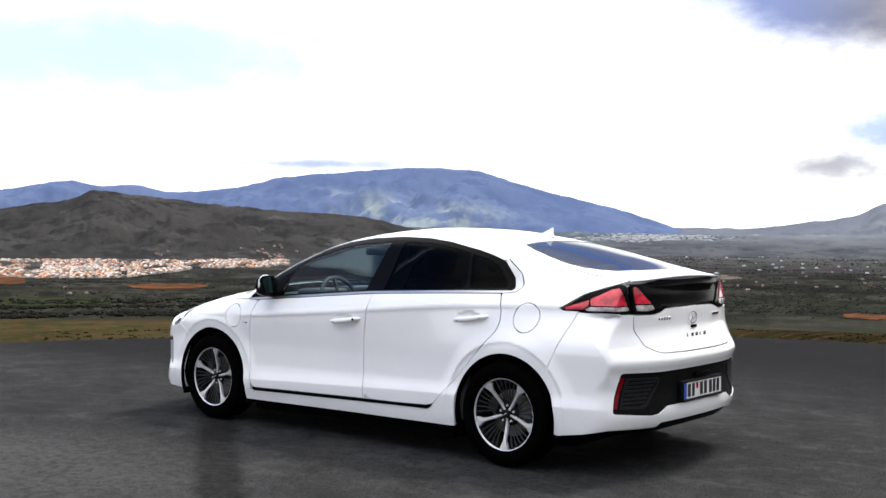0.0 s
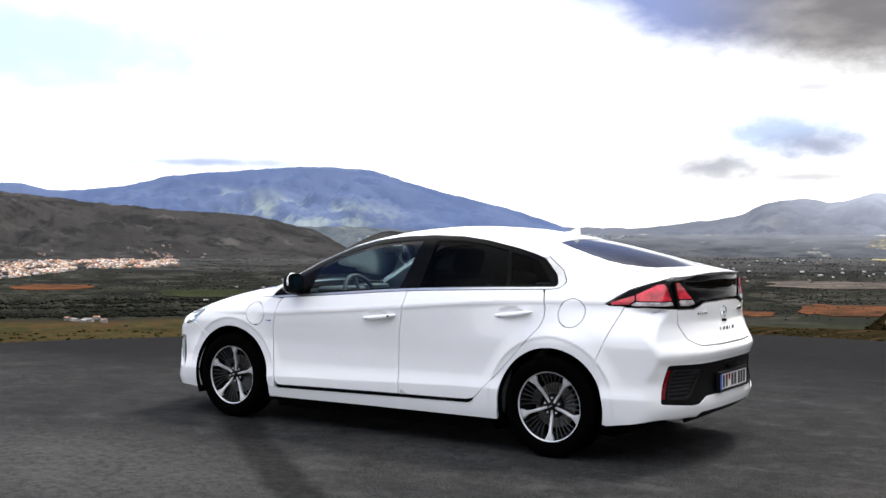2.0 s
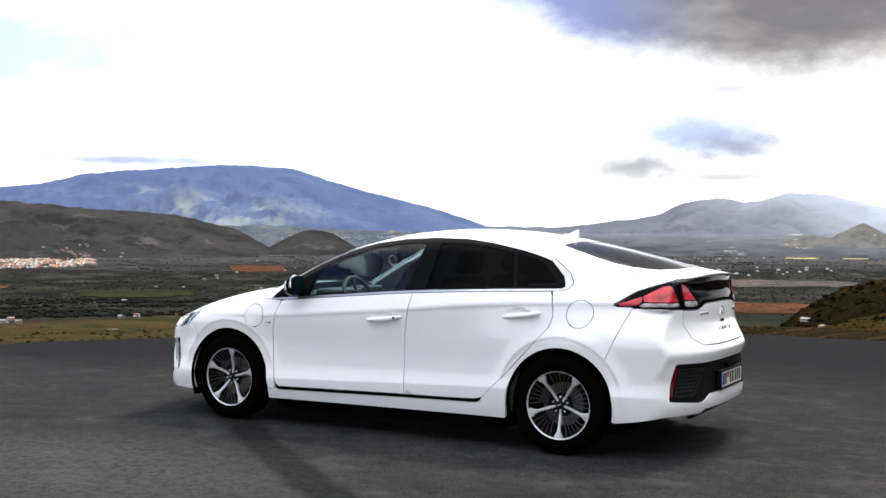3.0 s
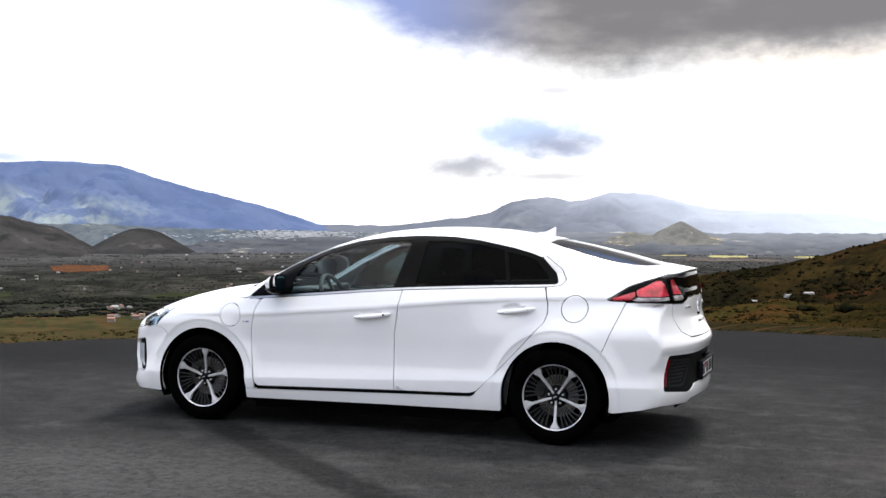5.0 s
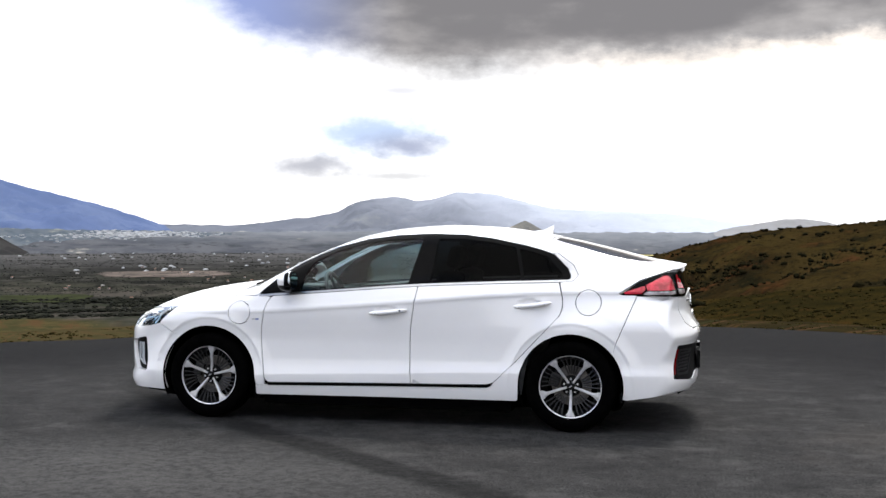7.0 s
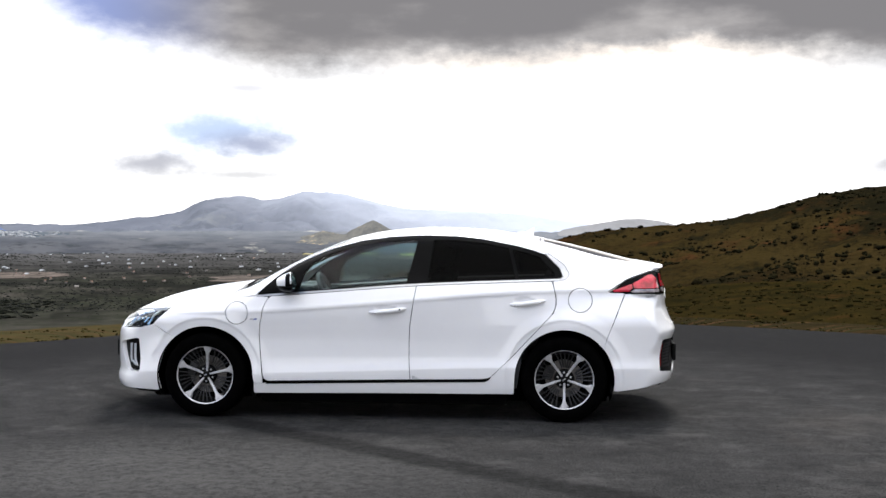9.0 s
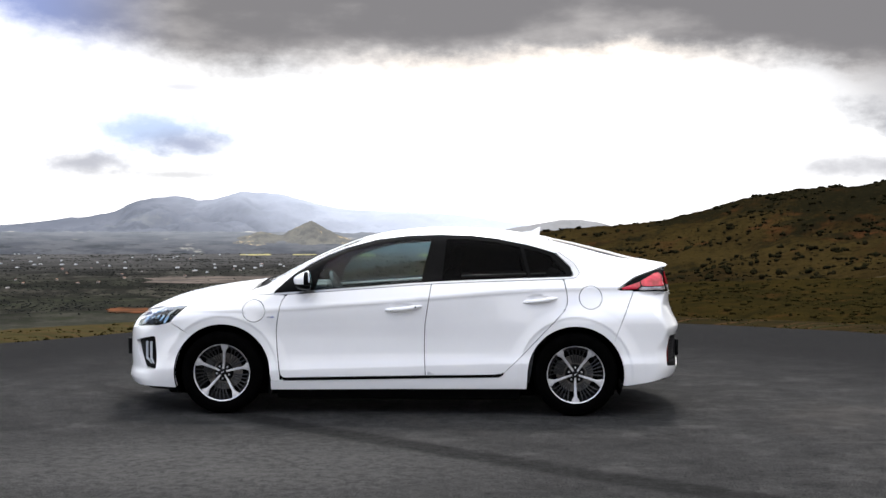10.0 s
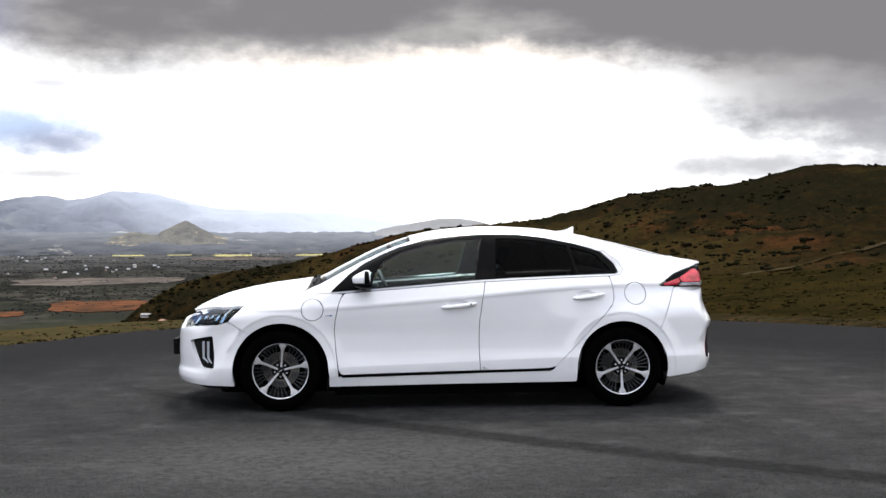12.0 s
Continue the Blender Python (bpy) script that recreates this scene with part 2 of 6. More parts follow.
def body(x, y, z):
    """Below zero inside the car, above outside."""
    y = np.abs(y)
    high = smooth_step(0.70, 1.0, z)
    w = flank(x, z) - low_taper(x) * (1 - high) - high_taper(x) * high
    # flared wheel arches, and the facet below the tail lamps
    near = np.minimum(np.hypot(x + AXLE, z - HUB_Z), np.hypot(x - AXLE, z - HUB_Z))
    flare = 0.011 * (1 - np.clip((near - 0.438) / 0.085, 0, 1)) ** 1.5 - 0.0045 * (1 - smooth_step(0.418, 0.438, near))
    w = w + flare * smooth_step(0.15, 0.45, z)
    for hx, hz in ((0.030, 0.826), (1.062, 0.888)):
        scoop = ((x - hx) / 0.085) ** 2 + ((z - hz) / 0.030) ** 2
        w = w - 0.014 * (1 - smooth_step(0.25, 1.25, scoop))
    behind = (x - 1.825) * 0.78 + (z - 0.93) * 0.625
    w = w - 0.32 * np.clip(behind, 0, None) * smooth_step(0.50, 0.62, z) * (1 - smooth_step(0.915, 0.95, z))
    side = (y - w) * 0.9
    top = (z - (top_line(x) - crown(x) * (y / 0.75) ** 2.2)) * 0.85
    nose = nose_line(z) + 0.30 * (y / 0.85) ** 2.6 - x
    tail = x - (tail_line(z) - 0.20 * (y / 0.85) ** 2.8)
    f = smooth_max(side, top, 0.07)
    ends = smooth_max(nose, tail, 0.01)
    f = smooth_max(f, ends, 0.07 - 0.055 * smooth_step(1.65, 1.9, x) * smooth_step(0.50, 0.60, z))
    return smooth_max(f, 0.17 + 0.05 * smooth_step(1.6, 2.2, x) - z, 0.02)
# ---- land ----
EYE_AT = Vector((2.0, -8.0))
PLAIN = -45.0


def mesh_object(name, verts, faces, mat, parent=None, smooth=True, label=""):
    me = bpy.data.meshes.new(name)
    me.from_pydata([tuple(v) for v in verts], [], [tuple(f) for f in faces])
    me.materials.append(mat)
    if smooth:
        me.polygons.foreach_set("use_smooth", [True] * len(me.polygons))
    me.update()
    ob = new(name, me)
    if parent:
        ob.parent = parent
    if label:
        ob["label"] = label
    return ob


def fbm(x, y, size, octaves=5, seed=0.0):
    """Rolling noise, about -1 to 1."""
    out = np.zeros(np.shape(x))
    flat = out.reshape(-1)
    xs, ys = np.ravel(x) / size, np.ravel(y) / size
    for i in range(len(flat)):
        flat[i] = noise.fractal(Vector((xs[i], ys[i], seed)), 0.9, 2.1, octaves, noise_basis="PERLIN_ORIGINAL")
    return out


def polar(angles, radii):
    a = np.radians(angles)[None, :]
    r = np.asarray(radii)
    r = r[:, None] if r.ndim == 1 else r
    return EYE_AT.x + r * np.sin(a), EYE_AT.y + r * np.cos(a)


def grid_faces(rows, cols, closed=False):
    f = []
    for i in range(rows - 1):
        for j in range(cols - (0 if closed else 1)):
            k = (j + 1) % cols
            f.append((i * cols + j, i * cols + k, (i + 1) * cols + k, (i + 1) * cols + j))
    return f


def hill_elevation(a):
    """Skyline of the near scrub hill, degrees above the eye's level."""
    return curve([-18, -13.5, -11.5, -10.1, -8.5, -6.3, -4.1, -3.0, -1.0, 0.3, 1.7, 4.5, 7.6, 10.5, 12.7, 15.6, 18.5, 20.2, 22.6, 25.9, 32, 45, 70], [-6.8, -5.2, -3.6, -2.75, -2.2, -1.8, -1.48, -1.24, -0.72, -0.35, 0.0, 0.32, 0.55, 1.1, 1.75, 2.25, 2.4, 2.8, 3.3, 3.2, 3.4, 3.6, 2.0])(a)


def lot_radius(a):
    """Edge of the asphalt round (0.4, -0.5) at the heading a, degrees from +y."""
    return curve([-180, -120, -80, -62, -48, -25, 0, 20, 45, 70, 110, 180], [22, 16, 8.6, 8.1, 7.7, 8.5, 9.15, 9.2, 9.1, 9.6, 14, 22])(a)


def ground_material():
    """Valley floor: a patchwork of small fields, groves and bare soil."""
    m = bpy.data.materials.new("valley_fields")
    tree, make = nodes_of(m)
    where = make("ShaderNodeTexCoord").outputs["Object"]
    warp = make("ShaderNodeTexNoise", {"Vector": where, "Scale": 0.006, "Detail": 3.0})
    moved = make("ShaderNodeVectorMath", {0: where, 1: make("ShaderNodeVectorMath", {0: warp.outputs[1], 3: 60.0}, operation="SCALE").outputs[0]}, operation="ADD").outputs[0]
    squash = make("ShaderNodeMapping", {"Vector": moved, "Rotation": (0, 0, 0.35), "Scale": (0.7, 1.25, 1.0)}).outputs[0]
    cell = make("ShaderNodeTexVoronoi", {"Vector": squash, "Scale": 0.011}, feature="F1")
    tint = make("ShaderNodeSeparateColor", {0: cell.outputs["Color"]})
    ramp = make("ShaderNodeValToRGB", {0: tint.outputs[0]})
    stops = [(0.0, (0.0160, 0.0160, 0.0134)), (0.25, (0.0227, 0.0227, 0.0168)), (0.45, (0.0319, 0.0286, 0.0227)), (0.62, (0.0227, 0.0244, 0.0151)), (0.78, (0.0370, 0.0336, 0.0294)), (0.9, (0.0470, 0.0395, 0.0328)), (1.0, (0.0193, 0.0210, 0.0151))]
    els = ramp.color_ramp.elements
    els[0].position, els[0].color = stops[0][0], rgb(*stops[0][1])
    els[1].position, els[1].color = stops[-1][0], rgb(*stops[-1][1])
    for p, c in stops[1:-1]:
        els.new(p).color = rgb(*c)
    fine = make("ShaderNodeTexNoise", {"Vector": where, "Scale": 0.045, "Detail": 8.0, "Roughness": 0.7}).outputs[0]
    col = blend(make, remap(make, fine, 0.42, 0.6), ramp.outputs[0], rgb(0.0168, 0.0193, 0.0126))
    soil = make("ShaderNodeTexNoise", {"Vector": where, "Scale": 0.0045, "Detail": 4.0}).outputs[0]
    col = blend(make, calc(make, "MULTIPLY", remap(make, soil, 0.55, 0.68), 0.6), col, rgb(0.0470, 0.0403, 0.0344))
    grain = make("ShaderNodeTexNoise", {"Vector": where, "Scale": 0.5, "Detail": 6.0, "Roughness": 0.7}).outputs[0]
    col = blend(make, remap(make, grain, 0.3, 0.7, 0.35, 0.0), col, rgb(0.0118, 0.0134, 0.0084))
    # olive grass nearer to the look-out
    flat = make("ShaderNodeSeparateXYZ", {0: where})
    far = calc(make, "SQRT", calc(make, "ADD", calc(make, "MULTIPLY", flat.outputs[0], flat.outputs[0]), calc(make, "MULTIPLY", flat.outputs[1], flat.outputs[1])))
    far = calc(make, "ADD", far, calc(make, "MULTIPLY", calc(make, "SUBTRACT", soil, 0.5), 420.0))
    turn = calc(make, "MULTIPLY", calc(make, "ARCTAN2", flat.outputs[0], flat.outputs[1]), 57.29578)
    grass = blend(make, remap(make, fine, 0.40, 0.60), rgb(0.0420, 0.0319, 0.0101), rgb(0.0210, 0.0210, 0.0076))
    grass = blend(make, remap(make, soil, 0.50, 0.62, 0.0, 0.8), grass, rgb(0.0630, 0.0336, 0.0126))
    lawn = calc(make, "ADD", far, remap(make, turn, -36.0, -18.0, 0.0, 150.0))
    col = blend(make, remap(make, lawn, 660.0, 600.0), col, grass)
    verge = blend(make, remap(make, grain, 0.35, 0.65), rgb(0.0370, 0.0286, 0.0092), rgb(0.0202, 0.0185, 0.0067))
    rough = blend(make, remap(make, grain, 0.35, 0.65), rgb(0.0160, 0.0118, 0.0040), rgb(0.0085, 0.0074, 0.0030))
    verge = blend(make, remap(make, turn, -20.0, -6.0), verge, rough)
    col = blend(make, remap(make, far, 320.0, 260.0), col, verge)
    # hedges and groves that run across the view
    depth = calc(make, "MULTIPLY", calc(make, "LOGARITHM", calc(make, "ADD", far, 1.0), 2.718), 16.0)
    bands = make("ShaderNodeTexNoise", {"Vector": make("ShaderNodeCombineXYZ", {0: turn, 1: depth}).outputs[0], "Scale": 0.8, "Detail": 7.0, "Roughness": 0.68}).outputs[0]
    groves = calc(make, "MULTIPLY", remap(make, bands, 0.46, 0.58), remap(make, far, 560.0, 760.0, 0.0, 0.75))
    col = blend(make, groves, col, rgb(0.0088, 0.0095, 0.0078))
    belts = make("ShaderNodeTexNoise", {"Vector": make("ShaderNodeCombineXYZ", {0: calc(make, "MULTIPLY", turn, 0.35), 1: depth, 2: 4.0}).outputs[0], "Scale": 0.55, "Detail": 8.0, "Roughness": 0.72}).outputs[0]
    col = blend(make, calc(make, "MULTIPLY", remap(make, belts, 0.50, 0.57), remap(make, far, 600.0, 700.0, 0.0, 0.8)), col, rgb(0.0080, 0.0086, 0.0072))
    pale = calc(make, "MULTIPLY", remap(make, bands, 0.42, 0.30), remap(make, far, 700.0, 1000.0, 0.0, 0.6))
    col = blend(make, pale, col, rgb(0.0714, 0.0638, 0.0554))
    near = remap(make, lawn, 660.0, 600.0)
    col = blend(make, calc(make, "MULTIPLY", remap(make, bands, 0.50, 0.60, 0.0, 0.8), near), col, rgb(0.046, 0.024, 0.009))
    col = blend(make, calc(make, "MULTIPLY", remap(make, bands, 0.46, 0.38, 0.0, 0.8), near), col, rgb(0.019, 0.022, 0.008))
    # distance haze painted into the colour: farther fields turn paler and greyer
    paled = blend(make, remap(make, fine, 0.40, 0.62), rgb(0.0588, 0.0605, 0.0622), rgb(0.0370, 0.0386, 0.0403))
    col = blend(make, remap(make, far, 1150.0, 2600.0, 0.0, 0.85), col, paled)
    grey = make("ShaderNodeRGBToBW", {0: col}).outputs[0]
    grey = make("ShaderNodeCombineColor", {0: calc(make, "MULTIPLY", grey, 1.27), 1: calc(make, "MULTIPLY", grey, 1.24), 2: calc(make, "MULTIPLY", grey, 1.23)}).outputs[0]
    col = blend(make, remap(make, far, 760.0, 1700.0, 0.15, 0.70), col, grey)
    p = make("ShaderNodeBsdfPrincipled", {"Base Color": col, "Roughness": 1.0, "Specular IOR Level": 0.0})
    make("ShaderNodeOutputMaterial", {0: p.outputs[0]})
    return m


def asphalt_material():
    m = bpy.data.materials.new("asphalt")
    tree, make = nodes_of(m)
    where = make("ShaderNodeTexCoord").outputs["Object"]

    def grain(scale, detail=5.0, rough=0.65, vec=where):
        return make("ShaderNodeTexNoise", {"Vector": vec, "Scale": scale, "Detail": detail, "Roughness": rough}).outputs[0]
    speck, clump, patch, large = grain(85.0, 4.0, 0.75), grain(16.0, 6.0, 0.75), grain(2.3, 8.0, 0.66), grain(0.42, 6.0, 0.6)
    turned = make("ShaderNodeMapping", {"Vector": where, "Rotation": (0, 0, 0.45), "Scale": (0.55, 2.4, 1)}).outputs[0]
    streak = grain(1.6, 8.0, 0.70, turned)
    col = blend(make, remap(make, speck, 0.34, 0.68), rgb(0.0066, 0.0066, 0.0066), rgb(0.0492, 0.0488, 0.0484))
    col = blend(make, remap(make, clump, 0.36, 0.58, 0.32, 0.0), col, rgb(0.0057, 0.0057, 0.0057))
    col = blend(make, remap(make, clump, 0.60, 0.78, 0.0, 0.35), col, rgb(0.0722, 0.0713, 0.0697))
    col = blend(make, remap(make, patch, 0.52, 0.68, 0.0, 0.40), col, rgb(0.0540, 0.0531, 0.0523))
    col = blend(make, remap(make, patch, 0.35, 0.50, 0.45, 0.0), col, rgb(0.0100, 0.0100, 0.0100))
    col = blend(make, remap(make, streak, 0.54, 0.70, 0.0, 0.40), col, rgb(0.0590, 0.0574, 0.0558))
    col = blend(make, remap(make, streak, 0.32, 0.46, 0.35, 0.0), col, rgb(0.0123, 0.0123, 0.0123))
    col = blend(make, remap(make, large, 0.36, 0.54, 0.28, 0.0), col, rgb(0.0123, 0.0123, 0.0123))
    col = blend(make, remap(make, large, 0.56, 0.72, 0.0, 0.30), col, rgb(0.0541, 0.0492, 0.0451))
    blotch = grain(6.5, 6.0, 0.70)
    col = blend(make, remap(make, blotch, 0.54, 0.70, 0.0, 0.24), col, rgb(0.0600, 0.0590, 0.0580))
    col = blend(make, remap(make, blotch, 0.34, 0.48, 0.38, 0.0), col, rgb(0.0085, 0.0085, 0.0085))
    pits = grain(24.0, 2.0, 0.5)
    col = blend(make, remap(make, pits, 0.64, 0.71, 0.0, 0.8), col, rgb(0.006, 0.006, 0.006))
    # a long tyre mark that bends across the lot
    at = make("ShaderNodeSeparateXYZ", {0: where})
    x, y = at.outputs[0], at.outputs[1]
    # a paler, mottled patch beside it
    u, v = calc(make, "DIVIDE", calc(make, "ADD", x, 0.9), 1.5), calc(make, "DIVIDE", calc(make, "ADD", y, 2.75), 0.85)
    pale_patch = calc(make, "SQRT", calc(make, "ADD", calc(make, "MULTIPLY", u, u), calc(make, "MULTIPLY", v, v)))
    pale_patch = calc(make, "ADD", pale_patch, calc(make, "MULTIPLY", calc(make, "SUBTRACT", patch, 0.5), 1.6))
    pale_patch = calc(make, "MULTIPLY", remap(make, pale_patch, 1.5, 0.3), remap(make, clump, 0.36, 0.62, 0.12, 0.42))
    col = blend(make, pale_patch, col, rgb(0.0760, 0.0745, 0.0730))
    bow = calc(make, "ADD", calc(make, "ADD", y, 1.93), calc(make, "ADD", calc(make, "MULTIPLY", x, 0.80), calc(make, "MULTIPLY", calc(make, "MULTIPLY", x, x), -0.03)))
    bow = calc(make, "ADD", bow, calc(make, "MULTIPLY", calc(make, "SUBTRACT", patch, 0.5), 0.22))
    mark = calc(make, "MULTIPLY", remap(make, calc(make, "ABSOLUTE", bow), 0.24, 0.10), calc(make, "MULTIPLY", remap(make, x, -3.4, -2.0), remap(make, x, 4.8, 3.0)))
    col = blend(make, calc(make, "MULTIPLY", mark, remap(make, clump, 0.35, 0.66, 0.84, 0.52)), col, rgb(0.0074, 0.0074, 0.0074))
    # darker tone towards the far rim of the lot
    off_x, off_y = calc(make, "SUBTRACT", x, 0.4), calc(make, "ADD", y, 0.5)
    ring = calc(make, "SQRT", calc(make, "ADD", calc(make, "MULTIPLY", off_x, off_x), calc(make, "MULTIPLY", off_y, off_y)))
    ring = calc(make, "ADD", ring, calc(make, "MULTIPLY", calc(make, "SUBTRACT", large, 0.5), 3.0))
    rim_tone = calc(make, "MULTIPLY", remap(make, ring, 2.4, 6.5), remap(make, y, -0.5, 2.0, 0.0, 0.86))
    col = blend(make, rim_tone, col, rgb(0.0088, 0.0088, 0.0091))
    p = make("ShaderNodeBsdfPrincipled", {"Base Color": col, "Roughness": 0.95, "Specular IOR Level": 0.015})
    bumps = calc(make, "ADD", speck, clump)
    tree.links.new(make("ShaderNodeBump", {"Strength": 0.45, "Distance": 0.010, "Height": bumps}).outputs[0], p.inputs["Normal"])
    make("ShaderNodeOutputMaterial", {0: p.outputs[0]})
    return m


def slope_material(name, tones, sizes, haze_glow=None, haze_strength=0.0, bump=0.0, bare=(0.58, 0.68)):
    """Hillside: ground tone, scrub in two sizes, bare earth; emission can stand in for haze."""
    m = bpy.data.materials.new(name)
    tree, make = nodes_of(m)
    where = make("ShaderNodeTexCoord").outputs["Object"]
    n = [make("ShaderNodeTexNoise", {"Vector": where, "Scale": s, "Detail": 8.0, "Roughness": 0.68}).outputs[0] for s in sizes]
    col = blend(make, remap(make, n[0], 0.40, 0.60), rgb(*tones[0]), rgb(*tones[1]))
    col = blend(make, remap(make, n[1], 0.48, 0.60), col, rgb(*tones[2]))
    col = blend(make, remap(make, n[2], *bare), col, rgb(*tones[3]))
    p = make("ShaderNodeBsdfPrincipled", {"Base Color": col, "Roughness": 1.0, "Specular IOR Level": 0.0})
    if haze_glow:
        p.inputs["Emission Color"].default_value = rgb(*haze_glow)
        p.inputs["Emission Strength"].default_value = haze_strength
    if bump:
        tree.links.new(make("ShaderNodeBump", {"Strength": bump, "Distance": 4.0, "Height": n[1]}).outputs[0], p.inputs["Normal"])
    make("ShaderNodeOutputMaterial", {0: p.outputs[0]})
    return m


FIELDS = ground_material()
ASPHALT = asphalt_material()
# distance haze is painted here as blue base tones and a blue emission
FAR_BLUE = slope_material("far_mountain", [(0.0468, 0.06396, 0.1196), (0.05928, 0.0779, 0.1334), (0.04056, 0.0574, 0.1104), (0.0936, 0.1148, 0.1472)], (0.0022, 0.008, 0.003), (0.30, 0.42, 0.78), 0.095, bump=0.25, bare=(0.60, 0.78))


def pale_pastures(m):
    """Pale pastures and bare rock low on one flank of the blue mountain."""
    tree = m.node_tree
    p = [n for n in tree.nodes if n.bl_idname == "ShaderNodeBsdfPrincipled"][0]
    base = p.inputs["Base Color"].links[0].from_socket
    make = adder(tree)
    where = make("ShaderNodeTexCoord").outputs["Object"]
    at = make("ShaderNodeSeparateXYZ", {0: where})
    turn = calc(make, "MULTIPLY", calc(make, "ARCTAN2", at.outputs[0], at.outputs[1]), 57.29578)
    n = make("ShaderNodeTexNoise", {"Vector": where, "Scale": 0.006, "Detail": 7.0, "Roughness": 0.62}).outputs[0]
    spread = calc(make, "MULTIPLY", remap(make, turn, -47.5, -44.0), remap(make, turn, -33.5, -38.5))
    spread = calc(make, "MULTIPLY", spread, remap(make, calc(make, "ADD", at.outputs[2], calc(make, "MULTIPLY", turn, 8.0)), -150.0, -250.0))
    col = blend(make, calc(make, "MULTIPLY", spread, remap(make, n, 0.44, 0.57, 0.05, 0.75)), base, rgb(0.22, 0.25, 0.21))
    tree.links.new(col, p.inputs["Base Color"])


pale_pastures(FAR_BLUE)
# haze over the far hills is put into their tones and pale emission
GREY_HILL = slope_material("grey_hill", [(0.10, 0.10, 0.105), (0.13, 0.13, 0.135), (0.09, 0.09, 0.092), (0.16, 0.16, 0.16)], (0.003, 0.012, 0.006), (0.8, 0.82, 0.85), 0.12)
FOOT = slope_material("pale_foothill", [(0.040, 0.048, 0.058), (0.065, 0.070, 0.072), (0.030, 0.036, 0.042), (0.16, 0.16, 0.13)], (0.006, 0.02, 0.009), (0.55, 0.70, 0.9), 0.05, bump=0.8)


def misty_material():
    """Grey slopes; bright mist towards the hidden sun is painted as emission."""
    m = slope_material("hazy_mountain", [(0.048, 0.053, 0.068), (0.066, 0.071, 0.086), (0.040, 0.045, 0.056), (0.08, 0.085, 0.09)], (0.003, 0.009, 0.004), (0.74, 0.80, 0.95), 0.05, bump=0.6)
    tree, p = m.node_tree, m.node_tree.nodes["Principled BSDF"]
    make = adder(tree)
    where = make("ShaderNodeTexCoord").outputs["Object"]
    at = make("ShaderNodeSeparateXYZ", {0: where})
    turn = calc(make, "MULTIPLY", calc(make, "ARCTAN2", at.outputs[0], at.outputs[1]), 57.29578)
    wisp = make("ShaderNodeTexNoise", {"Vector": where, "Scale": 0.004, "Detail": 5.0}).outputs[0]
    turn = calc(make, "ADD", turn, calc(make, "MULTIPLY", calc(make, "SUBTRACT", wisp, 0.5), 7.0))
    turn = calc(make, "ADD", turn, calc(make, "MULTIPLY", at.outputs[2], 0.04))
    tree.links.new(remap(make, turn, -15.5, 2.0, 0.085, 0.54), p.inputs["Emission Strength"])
    return m


def far_plain_material():
    """Far fields and villages in strips across the view; thin mist is painted as emission."""
    m = bpy.data.materials.new("far_plain")
    tree, make = nodes_of(m)
    at = make("ShaderNodeSeparateXYZ", {0: make("ShaderNodeTexCoord").outputs["Object"]})
    x, y, z = at.outputs
    turn = calc(make, "MULTIPLY", calc(make, "ARCTAN2", x, y), 57.29578)
    deep = calc(make, "MULTIPLY", z, 0.16)
    n = [make("ShaderNodeTexNoise", {"Vector": make("ShaderNodeCombineXYZ", {0: turn, 1: deep, 2: k}).outputs[0], "Scale": s, "Detail": 7.0, "Roughness": 0.66}).outputs[0] for k, s in ((0.0, 0.45), (5.0, 1.1), (9.0, 0.30))]
    col = blend(make, remap(make, n[0], 0.38, 0.62), rgb(0.034, 0.037, 0.044), rgb(0.058, 0.060, 0.066))
    col = blend(make, remap(make, n[1], 0.52, 0.66), col, rgb(0.022, 0.025, 0.028))
    col = blend(make, remap(make, n[2], 0.61, 0.70, 0.0, 0.8), col, rgb(0.24, 0.23, 0.20))
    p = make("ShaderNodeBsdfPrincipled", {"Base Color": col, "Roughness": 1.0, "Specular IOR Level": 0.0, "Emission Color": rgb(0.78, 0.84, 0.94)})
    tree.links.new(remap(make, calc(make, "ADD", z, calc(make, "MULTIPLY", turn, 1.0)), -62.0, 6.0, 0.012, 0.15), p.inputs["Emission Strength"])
    make("ShaderNodeOutputMaterial", {0: p.outputs[0]})
    return m


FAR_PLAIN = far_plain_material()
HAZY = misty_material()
DARK_SLOPE = slope_material("dark_scrub_slope", [(0.0265, 0.0257, 0.0255), (0.0360, 0.0345, 0.0335), (0.0190, 0.0190, 0.0192), (0.0590, 0.0560, 0.0535)], (0.004, 0.014, 0.008), bump=0.3)
# sunlit patches are painted as a yellow tone, haze as emission
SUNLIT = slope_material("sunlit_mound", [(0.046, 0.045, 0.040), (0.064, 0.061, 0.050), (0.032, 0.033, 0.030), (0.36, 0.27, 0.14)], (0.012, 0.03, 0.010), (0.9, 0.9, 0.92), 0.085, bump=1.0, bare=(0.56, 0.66))


